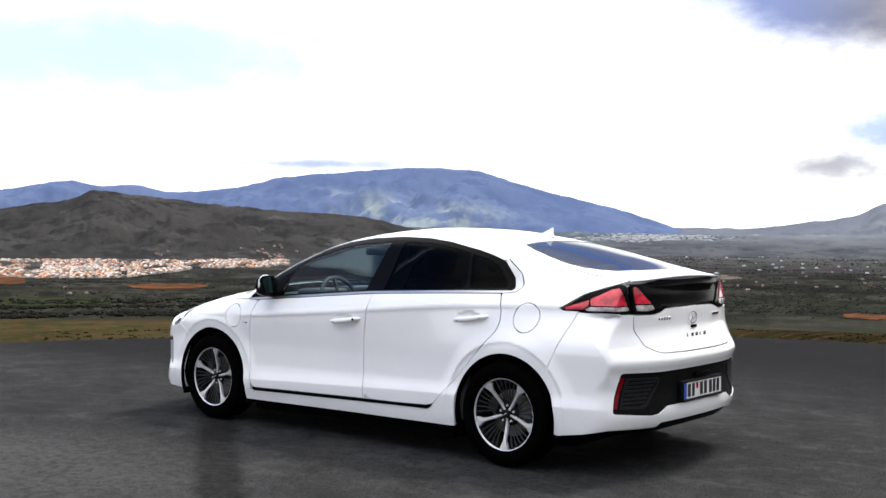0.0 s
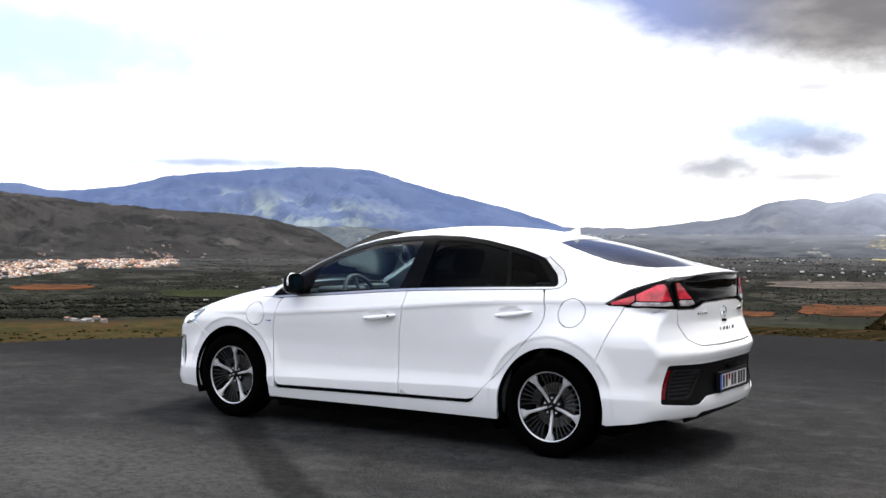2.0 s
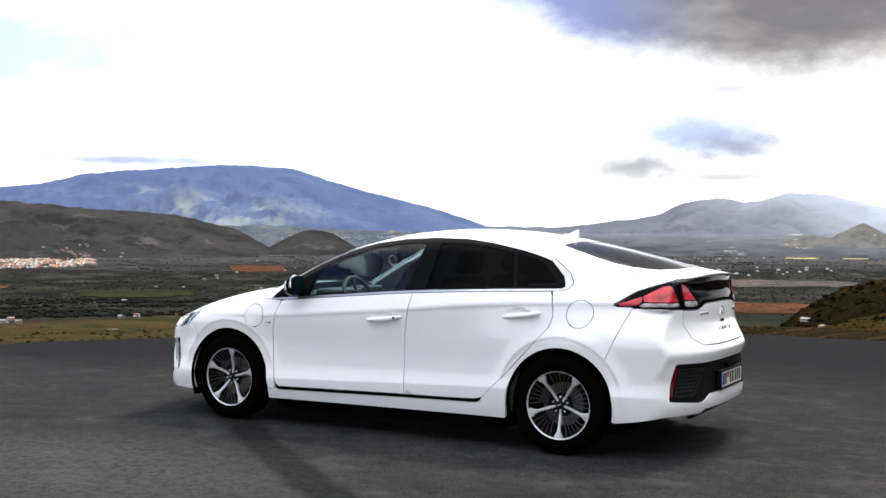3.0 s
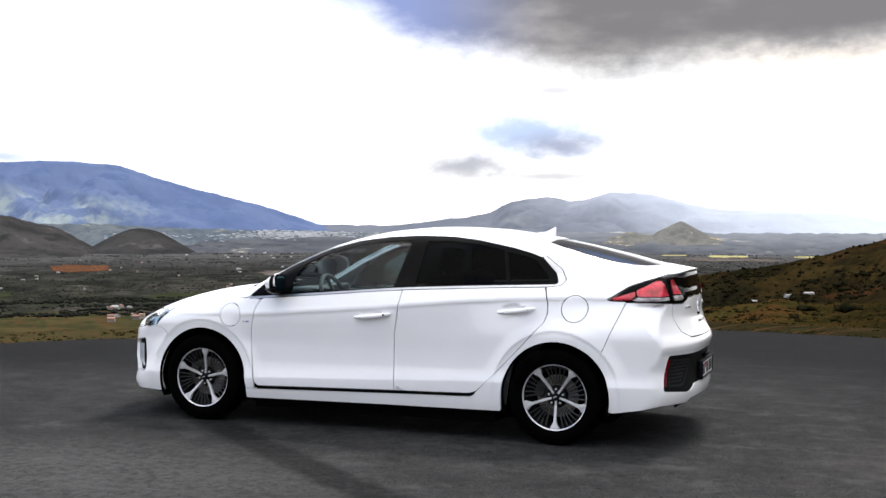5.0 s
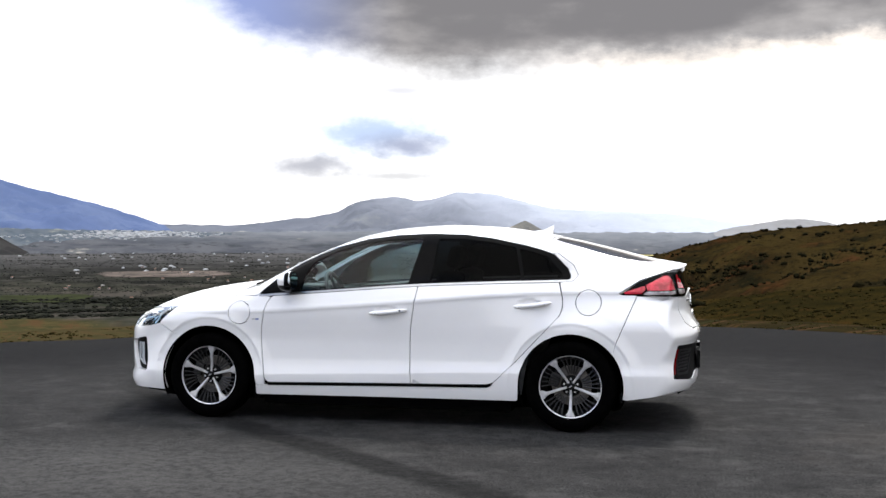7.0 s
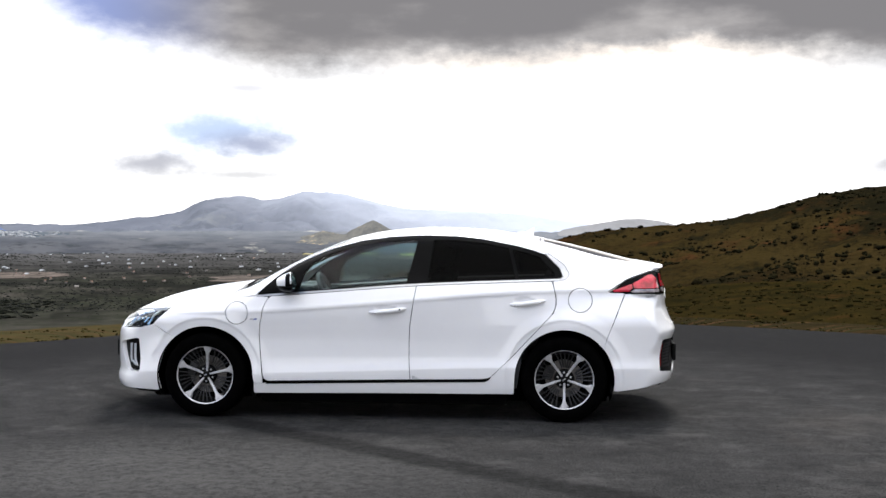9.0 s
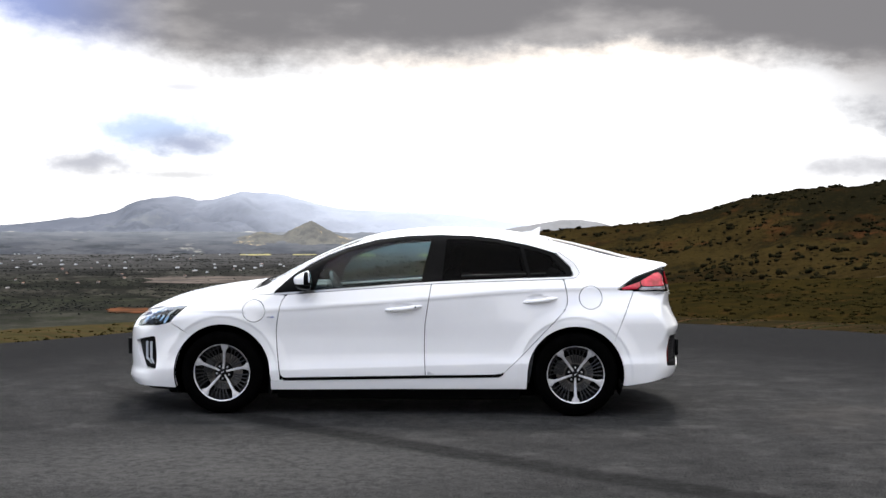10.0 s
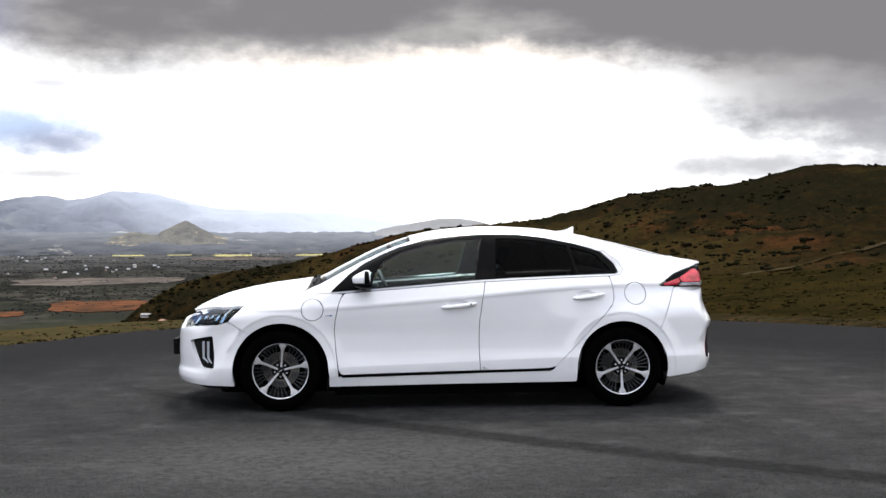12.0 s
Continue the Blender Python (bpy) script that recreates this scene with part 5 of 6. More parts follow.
for s in (-1, 1):
    def at(points):
        return [(x, s * y, z, *r) for x, y, z, *r in points]
    outer = flat(at([(1.672, 0.744, 0.958, 0.006), (1.80, 0.69, 1.044), (1.90, 0.645, 1.080), (1.99, 0.605, 1.108), (2.018, 0.598, 1.10), (2.056, 0.600, 0.942), (1.883, 0.729, 0.945), (1.70, 0.753, 0.949)]), "rear", s)
    lamp = panel("tail_lamp", GLOSS, car, rounded(outer), axis="rear", sign=s, off=0.002, depth=0.03, step=0.03, label="black-framed red tail lamp")
    for nm, mt, pts in (("lens", RED, [(1.692, 0.742, 0.970), (1.828, 0.697, 1.016), (1.836, 0.715, 0.986), (1.814, 0.735, 0.961), (1.704, 0.751, 0.958)]),
                        ("lens", RED, [(1.838, 0.696, 1.021), (1.955, 0.641, 1.080), (1.998, 0.632, 1.087), (2.040, 0.622, 0.987), (1.846, 0.712, 0.984)]),
                        ("clear_lens", LAMP_WHITE, [(1.826, 0.735, 0.961), (1.842, 0.714, 0.977), (2.042, 0.615, 0.980), (2.046, 0.613, 0.958), (1.85, 0.739, 0.953)])):
        panel(nm, mt, lamp, rounded(flat(at(pts), "rear", s), 0.006), axis="rear", sign=s, off=-0.002, depth=0.006, step=0.02)
    inner = panel("tailgate_lamp", GLOSS, car, rounded([(s * 0.592, 0.938), (s * 0.43, 0.933), (s * 0.335, 0.955), (s * 0.52, 1.108), (s * 0.588, 1.104)]), axis="x", sign=1, off=0.002, depth=0.03, step=0.03, label="inner part of the tail lamp")
    panel("lens", RED, inner, rounded([(s * 0.578, 1.092), (s * 0.552, 1.094), (s * 0.450, 0.994), (s * 0.574, 0.996)], 0.006), axis="x", sign=1, off=-0.003, depth=0.006, step=0.02)
    panel("clear_lens", LAMP_WHITE, inner, rounded([(s * 0.573, 0.988), (s * 0.445, 0.986), (s * 0.428, 0.962), (s * 0.475, 0.952), (s * 0.572, 0.955)], 0.006), axis="x", sign=1, off=-0.003, depth=0.006, step=0.02)


def tail_x(y, z, off=0.0):
    return float(project([y], [z], "x", 1, off)[0][0])


# round emblem and lettering of the maker, as plain shapes
bm = lathe([(0.040, 0.0), (0.044, 0.004), (0.046, 0.009), (0.044, 0.012), (0.039, 0.010)], 36)
for v in bm.verts:
    z = 0.895 + v.co.z * 0.85
    v.co = Vector((tail_x(0, z) - 0.003 + v.co.y * 0.5, v.co.x * 1.25, z))
shaped("emblem", bm, CHROME, tg, "oval chrome emblem")
bm = tube([(tail_x(0, z) + 0.003, y, z) for y, z in ((-0.03, 0.868), (-0.012, 0.905), (0.012, 0.885), (0.03, 0.922))], 0.005, 6)
shaped("emblem_bar", bm, CHROME, tg)
shaped("camera_pod", box(tail_x(0, 0.84) - 0.01, tail_x(0, 0.84) + 0.008, -0.035, 0.035, 0.832, 0.850, 0.004), GLOSS, tg, "small black camera and latch pod")
for k in range(5):
    y = -0.115 + 0.055 * k
    x = tail_x(y, 0.79)
    shaped("badge_bar", box(x - 0.004, x + 0.004, y, y + (0.012 if k in (0, 3) else 0.03), 0.780, 0.805, 0.002, 1), CHROME, tg)
for y0, y1 in ((-0.395, -0.265), (0.28, 0.40)):
    for k in range(5):
        y = y0 + (y1 - y0) * k / 5
        x = tail_x(y, 0.90)
        shaped("badge_bar", box(x - 0.004, x + 0.004, y, y + 0.018, 0.893, 0.912, 0.002, 1), CHROME, tg)

# ---- number plates ----
def number_plate(x, direction, z0, z1, ink=True):
    p = shaped("number_plate", box(x - 0.004, x + 0.004, -0.26, 0.26, z0, z1, 0.003, 1), PLATE, car, "white number plate with a blue end band")
    side = x + direction * 0.005
    shaped("country_band", box(side - 0.0015, side + 0.0015, *((-0.256, -0.213) if direction > 0 else (0.213, 0.256)), z0 + 0.006, z1 - 0.006), PLATE_BLUE, p)
    if ink:
        spots = [(-0.195, 0.045), (-0.14, 0.04), (-0.035, 0.045), (0.02, 0.045), (0.09, 0.042), (0.14, 0.042), (0.192, 0.04)]
        for y, w in spots:
            shaped("plate_bar", box(side - 0.0012, side + 0.0012, y, y + w * 0.78, z0 + 0.018, z1 - 0.018), PLATE_INK, p)
        shaped("plate_seal", box(side - 0.0012, side + 0.0012, -0.088, -0.062, z0 + 0.060, z1 - 0.016), RED, p)
    back = sorted((x - direction * 0.002, x - direction * (0.016 if direction > 0 else 0.026)))
    shaped("plate_holder", box(*back, -0.268, 0.268, z0 - 0.008, z1 + 0.008, 0.003, 1), TRIM, p)
    rim = [(side - direction * 0.001, y, z) for y, z in ((-0.262, z0), (0.262, z0), (0.262, z1), (-0.262, z1), (-0.262, z0))]
    shaped("plate_frame", tube(rim, 0.009, 6), TRIM, p)
    return p


number_plate(2.212, 1, 0.412, 0.524)
number_plate(-2.257, -1, 0.40, 0.512, False)
shaped("plate_light", box(2.195, 2.222, -0.09, 0.09, 0.545, 0.570, 0.006), GLOSS, rb)

# ---- nose ----


def nose_x(y, z, off=0.0):
    return float(project([y], [z], "x", -1, off)[0][0])


fb_sheets = []
for s in (-1, 1):
    pts = [(x, s * side_y(x, z), z) for x, z in arc(-AXLE, ARCH_F, 130, 198, 14)] + [(-1.722, s * 0.852, 0.198), (-1.86, s * 0.83, 0.205)]
    pts += [(nose_x(0.62, 0.21), s * 0.62, 0.208)] + [(nose_x(0.45, z), s * 0.45, z) for z in np.linspace(0.205, 0.628, 14)]
    pts += [(-2.03, s * 0.70, 0.660), (-1.93, s * 0.785, 0.668), (-1.834, s * 0.844, 0.674), (-1.757, s * 0.852, 0.696)]
    fog = [(-2.068, s * 0.672, 0.548, 0.02), (-1.872, s * 0.834, 0.592, 0.02), (-1.862, s * 0.854, 0.336, 0.02), (-1.975, s * 0.775, 0.347, 0.03)]
    fb_sheets.append((rounded(flat(pts, "front", s)), "front", s, [rounded(flat(fog, "front", s))]))
    fog_lamp = panel("fog_lamp_bezel", TRIM, car, rounded(flat(fog, "front", s)), axis="front", sign=s, off=0.035, depth=0.01, step=0.03, label="dark recessed bezel with two light strips")
    for k, (x, y) in enumerate(((-1.945, 0.79), (-1.905, 0.82))):
        arc_pts = [(x - 0.006 + 0.0 * t, s * (y + 0.0 * t), 0.548 - 0.13 * t) for t in np.linspace(0, 1, 6)] + [(x + 0.02 - 0.01 * k, s * (y + 0.012), 0.395), (x + 0.034 - 0.012 * k, s * (y + 0.02), 0.378)]
        shaped("light_strip", tube(arc_pts, [0.010] * 6 + [0.007, 0.004], 8), LED, fog_lamp)
    head = flat([(-1.630, s * 0.762, 0.822, 0.008), (-1.722, s * 0.853, 0.733), (-1.834, s * 0.844, 0.679), (-2.03, s * 0.70, 0.668), (-2.145, s * 0.465, 0.638, 0.01), (-2.075, s * 0.50, 0.722), (-1.995, s * 0.485, 0.768), (-1.90, s * 0.585, 0.788), (-1.81, s * 0.655, 0.801)], "front", s)
    hl = panel("headlamp", GLOSS, car, rounded(head), axis="front", sign=s, off=0.045, depth=0.01, step=0.03, label="slim headlamp with dark housing")
    g = panel("headlamp_lens", LENS, hl, rounded(head), axis="front", sign=s, off=0.001, depth=0.04, step=0.03)
    g.visible_shadow = False
    for k in range(5):
        x, y = -1.80 - 0.055 * k, 0.815 - 0.058 * k
        low, up = (x - 0.012, s * (y + 0.004), 0.690 - 0.005 * k), (x + 0.020, s * (y - 0.022), 0.748 - 0.006 * k)
        shaped("lamp_blade", tube([low, up], [0.017, 0.009], 8, 0.7), LAMP_BLUE, hl, "slanted silver-blue light blade")
    shaped("light_guide", tube([(-1.80, s * 0.80, 0.715), (-1.775, s * 0.795, 0.76), (-1.73, s * 0.775, 0.795)], 0.008, 6), LED, hl)
front_face = [(-0.45, float(z)) for z in np.linspace(0.205, 0.628, 14)] + [(-0.40, 0.645), (0.40, 0.645)] + [(0.45, float(z)) for z in np.linspace(0.628, 0.205, 14)]
GRILLE = [(-0.40, 0.60, 0.03), (-0.36, 0.36, 0.05), (-0.25, 0.29, 0.03), (0.25, 0.29, 0.03), (0.36, 0.36, 0.05), (0.40, 0.60, 0.03)]
fb_sheets.append((rounded(front_face), "x", -1, [rounded(GRILLE)]))
fb = panels("front_bumper", PAINT, car, fb_sheets, depth=0.03, step=0.022)
panel("grille", TRIM, fb, rounded(GRILLE), axis="x", sign=-1, off=0.025, depth=0.01, step=0.05, label="black honeycomb grille")
panel("bonnet_front", PAINT, fb, rounded([(-0.44, 0.632), (-0.40, 0.650), (0.40, 0.650), (0.44, 0.632), (0.38, 0.685), (0.2, 0.695), (-0.2, 0.695), (-0.38, 0.685)]), axis="x", sign=-1, off=0.002, depth=0.02, step=0.04)
lip = [(-1.76, -0.74, 0.185), (-1.95, -0.64, 0.185), (-2.08, -0.40, 0.185), (-2.13, 0, 0.185), (-2.08, 0.40, 0.185), (-1.95, 0.64, 0.185), (-1.76, 0.74, 0.185)]
shaped("chin_spoiler", tube(lip, 0.022, 8), TRIM, fb, "black lower lip")

# ---- underbody and wheel arches ----
shaped("underbody", box(-1.85, 1.68, -0.60, 0.60, 0.115, 0.32, 0.04), CAVITY, car)
shaped("floor_pan", box(-0.93, 0.93, -0.82, 0.82, 0.115, 0.33, 0.02), CAVITY, car)
shaped("firewall", box(-1.08, -0.93, -0.74, 0.74, 0.33, 0.86, 0.02), CAVITY, car)
shaped("engine_cover", box(-1.9, -1.05, -0.56, 0.56, 0.33, 0.72, 0.06), CAVITY, car)
shaped("boot_floor", box(0.95, 1.98, -0.56, 0.56, 0.33, 0.72, 0.06), CAVITY, car)
for cx, r in ((-AXLE, ARCH_F), (AXLE, ARCH_R)):
    for s in (-1, 1):
        verts, faces = [], []
        angles = np.radians(np.linspace(-25, 205, 40))
        for a in angles:
            for d, k in ((0.881, -0.003), (0.84, -0.002), (0.56, 0.012)):
                verts.append((cx + (r + k) * math.cos(a), s * d, HUB_Z + (r + k) * math.sin(a)))
        faces = grid_faces(len(angles), 3)
        base = len(verts)
        verts.append((cx, s * 0.56, HUB_Z))
        for i in range(len(angles) - 1):
            faces.append((base, i * 3 + 2, i * 3 + 5))
        part("arch_liner", verts, faces, CAVITY, car)


# ---- wheels ----
def build_wheel(name, at, side, turn):
    """An alloy wheel; it faces -y before it is turned to its side."""
    w = new(name)
    w.parent = car
    w.location = at
    w.rotation_euler = (0, 0, 0 if side < 0 else math.pi)
    w["label"] = "two-tone alloy wheel with black tyre"
    R, rim = TYRE_R, 0.216
    tyre = [(rim - 0.004, 0.085), (rim + 0.012, 0.098), (0.262, 0.104), (R - 0.022, 0.098), (R - 0.006, 0.085), (R, 0.066), (R, 0.0), (R, -0.066), (R - 0.006, -0.085), (R - 0.022, -0.098), (0.262, -0.104), (rim + 0.012, -0.098), (rim - 0.004, -0.085)]
    shaped("tyre", lathe(tyre, 72), RUBBER, w, "black road tyre")
    shaped("rim", lathe([(rim - 0.006, -0.084), (rim - 0.003, -0.089), (rim + 0.002, -0.091), (rim + 0.003, -0.083)], 72), SILVER, w, "machined silver rim")
    shaped("barrel", lathe([(rim - 0.006, -0.083), (rim - 0.016, -0.055), (0.180, 0.02), (0.185, 0.085)], 48), HUB_BLACK, w)
    disc = lathe([(0.05, 0.0), (0.140, 0.0), (0.140, 0.012), (0.05, 0.012)], 40, closed=True)
    shaped("brake_disc", disc, DISC, w)
    cal = box(-0.05, 0.05, -0.03, 0.03, 0.085, 0.155, 0.01)
    shaped("caliper", cal, DARK_ALLOY, w, m=pose(0, 0, 0, 0, -70, 0))
    shaped("back_plate", lathe([(0.0, 0.04), (0.19, 0.04)], 40), CAVITY, w)

    def dish(r):
        return -0.052 - 0.030 * smooth_step(0.05, 0.205, r)
    for k in range(5):
        a0 = radians(turn + 72 * k)
        bm = bmesh.new()
        rows = []
        for r in np.linspace(0.026, rim - 0.004, 13):
            t = (r - 0.026) / (rim - 0.030)
            half = 0.0080 + 0.004 * t + 0.024 * smooth_step(0.68, 1.0, t) ** 1.3
            y = float(dish(r))
            c = []
            for u, lift in ((-1.0, 0.014), (-0.86, 0.0), (0.0, -0.002), (0.86, 0.0), (1.0, 0.014)):
                s_ = u * half
                x, z = r * math.cos(a0) - s_ * math.sin(a0), r * math.sin(a0) + s_ * math.cos(a0)
                c.append(bm.verts.new((x, y + lift, z)))
            rows.append(c)
        for p, q in zip(rows, rows[1:]):
            for i in range(4):
                bm.faces.new((p[i], p[i + 1], q[i + 1], q[i]))
        shaped("spoke", bm, SILVER, w, "machined silver spoke")
        for j, off in enumerate((-20, -10, 0, 10, 20)):
            a = a0 + radians(36 + off)
            pts = []
            for r in np.linspace(0.088, rim - 0.010, 7):
                bend = radians(off * 0.35 + 7) * (1 - r / rim)
                pts.append((r * math.cos(a - bend), float(dish(r)) + 0.010, r * math.sin(a - bend)))
            shaped("fin", tube(pts, 0.0036, 5, 1.5), DARK_ALLOY, w, "thin dark fin")
    shaped("hub", lathe([(0.0, -0.048), (0.050, -0.047), (0.064, -0.040), (0.074, -0.02)], 32), HUB_BLACK, w)
    shaped("centre_cap", lathe([(0.0, -0.069), (0.020, -0.069), (0.026, -0.064)], 24), HUB_BLACK, w)
    shaped("cap_emblem", tube([(-0.010, -0.070, -0.006), (0.0, -0.071, 0.002), (0.010, -0.070, 0.006)], 0.003, 5), SILVER, w)
    for k in range(5):
        a = radians(turn + 36 + 72 * k)
        bm = lathe([(0.0, -0.055), (0.006, -0.055), (0.008, -0.046), (0.008, -0.03)], 8)
        shaped("wheel_bolt", bm, SILVER, w, m=Matrix.Translation((0.050 * math.cos(a), 0, 0.050 * math.sin(a))))
    return w


for x, s, turn in ((-AXLE, -1, 85), (AXLE, -1, 270), (-AXLE, 1, 40), (AXLE, 1, 10)):
    build_wheel("wheel", (x, s * 0.782, HUB_Z), s, turn)
for s in (-1, 1):
    shaped("mud_flap", box(-0.995, -0.985, s * 0.80 - 0.05, s * 0.80 + 0.05, 0.15, 0.24, 0.003), TRIM, car)
    shaped("mud_flap", box(1.69, 1.702, s * 0.78 - 0.07, s * 0.78 + 0.07, 0.21, 0.27, 0.003), TRIM, car)

# ---- door mirrors ----
def door_mirror(s):
    m = new("door_mirror")
    m.parent = car
    m["label"] = "white door mirror with black base"
    bm = bmesh.new()
    bmesh.ops.create_uvsphere(bm, u_segments=28, v_segments=18, radius=1.0)
    for v in bm.verts:
        x, y, z = v.co
        t = (y + 1) / 2
        depth = 0.132 - 0.080 * t
        lean = 1.0 - 0.5 * max(0.0, -x) if z > 0 else 1.0
        front = -max(0.0, -x) ** 0.9 * depth * 1.05
        px = front if x < 0 else x ** 0.5 * 0.012
        v.co = Vector((-0.655 + px - 0.045 * (1 - t), 0.948 + y * 0.088, 1.030 + (abs(z) ** 0.8) * math.copysign(1, z) * 0.070 * lean + 0.004 * t))
        v.co.y *= s
    shaped("mirror_housing", bm, PAINT, m, "white mirror cap")
    bm = bmesh.new()
    bmesh.ops.create_uvsphere(bm, u_segments=28, v_segments=18, radius=1.0)
    for v in bm.verts:
        x, y, z = v.co
        t = (y + 1) / 2
        px = -max(0.0, -x) ** 0.9 * (0.136 - 0.080 * t) if x < 0 else x ** 0.5 * 0.016
        v.co = Vector((-0.653 + px - 0.045 * (1 - t), 0.948 + y * 0.090, 0.990 + z * (0.038 if z < 0 else 0.026 + 0.03 * smooth_step(-0.2, 0.6, x))))
        v.co.y *= s
    shaped("mirror_base", bm, GLOSS, m, "gloss black lower shell")
    glass = [(0.070 * math.copysign(abs(math.cos(t)) ** 0.7, math.cos(t)), 0.054 * math.copysign(abs(math.sin(t)) ** 0.8, math.sin(t))) for t in np.linspace(0, 2 * math.pi, 25)[:-1]]
    bm = bmesh.new()
    vs = [bm.verts.new((-0.650, s * (0.948 + y), 1.030 + z)) for y, z in glass]
    f = bm.faces.new(vs)
    ext = bmesh.ops.extrude_face_region(bm, geom=[f])
    bmesh.ops.translate(bm, vec=(0.004, 0, 0), verts=[g for g in ext["geom"] if isinstance(g, bmesh.types.BMVert)])
    rim = bmesh.new()
    rings = []
    for x, k in ((-0.696, 1.14), (-0.670, 1.27), (-0.651, 1.24), (-0.648, 1.03)):
        rings.append([rim.verts.new((x, s * (0.948 + y * k), 1.030 + z * k)) for y, z in glass])
    for p, q in zip(rings, rings[1:]):
        for i in range(len(p)):
            rim.faces.new((p[i - 1], p[i], q[i], q[i - 1]))
    rim.faces.new(rings[-1])
    shaped("mirror_surround", rim, GLOSS, m)
    shaped("mirror_glass", bm, MIRROR, m, "mirror glass facing back")
    shaped("mirror_foot", tube([(-0.72, s * 0.835, 0.965), (-0.715, s * 0.87, 0.962), (-0.70, s * 0.92, 0.972)], [0.03, 0.026, 0.03], 10), GLOSS, m)


door_mirror(-1)
door_mirror(1)

# ---- cabin ----
panel("roof_lining", LINER, car, rounded([(-0.30, -0.50), (1.15, -0.50), (1.15, 0.50), (-0.30, 0.50)]), axis="z", sign=1, off=0.035, depth=0.01, step=0.08)
shaped("dashboard", box(-1.06, -0.62, -0.74, 0.74, 0.62, 0.93, 0.07, 4), CABIN, car, "dark padded dashboard")
shaped("instrument_hood", box(-0.82, -0.58, -0.52, -0.20, 0.90, 0.985, 0.035, 3), CABIN, car)
shaped("screen_hood", box(-0.78, -0.64, -0.13, 0.17, 0.88, 0.99, 0.02, 3), CABIN, car)
bm = bmesh.new()
ringp = [(0.0 + 0.185 * math.cos(a), 0.185 * math.sin(a), 0.0) for a in np.linspace(0, 2 * math.pi, 33)]
bm = tube([(x, y, z) for x, y, z in ringp], 0.016, 8)
wheel_at = pose(-0.50, -0.37, 0.90, 0, 66, 0)
sw = shaped("steering_wheel", bm, CABIN, car, "dark steering wheel", m=wheel_at)
shaped("steering_hub", box(-0.06, 0.06, -0.07, 0.07, -0.03, 0.02, 0.02), CABIN, sw, m=wheel_at)
for a in (90, -90, 180):
    shaped("steering_spoke", tube([(0, 0, -0.005), (0.18 * math.cos(radians(a)), 0.18 * math.sin(radians(a)), 0)], 0.014, 6), CABIN, sw, m=wheel_at)


def car_seat(x, y):
    s = new("car_seat")
    s.parent = car
    s["label"] = "dark cloth front seat with headrest"
    shaped("cushion", box(x - 0.28, x + 0.25, y - 0.25, y + 0.25, 0.40, 0.58, 0.06, 3), SEAT_CLOTH, s)
    tilt = pose(x + 0.24, y, 0.52, 0, 18, 0)
    shaped("seat_back", box(-0.06, 0.07, -0.25, 0.25, 0.0, 0.60, 0.055, 3), SEAT_CLOTH, s, m=tilt)
    for d in (-0.06, 0.06):
        shaped("headrest_post", tube([(0.0, d, 0.58), (0.0, d, 0.70)], 0.007, 6), CHROME, s, m=tilt)
    shaped("headrest", box(-0.05, 0.05, -0.14, 0.14, 0.63, 0.80, 0.045, 3), SEAT_CLOTH, s, m=tilt)


car_seat(-0.02, -0.37)
car_seat(-0.02, 0.37)
rs = new("rear_bench")
rs.parent = car
shaped("bench_cushion", box(0.62, 1.08, -0.60, 0.60, 0.42, 0.60, 0.05, 3), SEAT_CLOTH, rs)
shaped("bench_back", box(-0.06, 0.07, -0.60, 0.60, 0.0, 0.60, 0.05, 3), SEAT_CLOTH, rs, m=pose(1.06, 0, 0.52, 0, 22, 0))
for y in (-0.38, 0.0, 0.38):
    shaped("headrest", box(-0.04, 0.05, -0.12, 0.12, 0.60, 0.72, 0.04, 3), SEAT_CLOTH, rs, m=pose(1.06, y, 0.52, 0, 22, 0))
shaped("parcel_shelf", box(1.25, 1.85, -0.52, 0.52, 0.93, 0.95, 0.008), CABIN, car)
shaped("interior_mirror", box(-0.50, -0.47, -0.11, 0.11, 1.235, 1.29, 0.012), CABIN, car, "inside rear-view mirror")
shaped("centre_console", box(-0.70, 0.25, -0.10, 0.10, 0.33, 0.60, 0.03), CABIN, car)


# ---- plants, fields and houses of the valley ----
def island_material(name, a, b, rough=0.95):
    """Leaves and scrub: every clump has a tone of its own."""
    m = bpy.data.materials.new(name)
    tree, make = nodes_of(m)
    r = make("ShaderNodeNewGeometry").outputs["Random Per Island"]
    n = make("ShaderNodeTexNoise", {"Vector": make("ShaderNodeTexCoord").outputs["Object"], "Scale": 0.9, "Detail": 5.0}).outputs[0]
    col = blend(make, r, rgb(*a), rgb(*b))
    col = blend(make, remap(make, n, 0.35, 0.65, 0.45, 0.0), col, rgb(a[0] * 0.4, a[1] * 0.4, a[2] * 0.4))
    p = make("ShaderNodeBsdfPrincipled", {"Base Color": col, "Roughness": rough, "Specular IOR Level": 0.0})
    make("ShaderNodeOutputMaterial", {0: p.outputs[0]})
    return m


def ball(subdivisions):
    bm = bmesh.new()
    bmesh.ops.create_icosphere(bm, subdivisions=subdivisions, radius=1.0)
    v = np.array([tuple(p.co) for p in bm.verts])
    f = np.array([[p.index for p in q.verts] for q in bm.faces])
    bm.free()
    return v, f


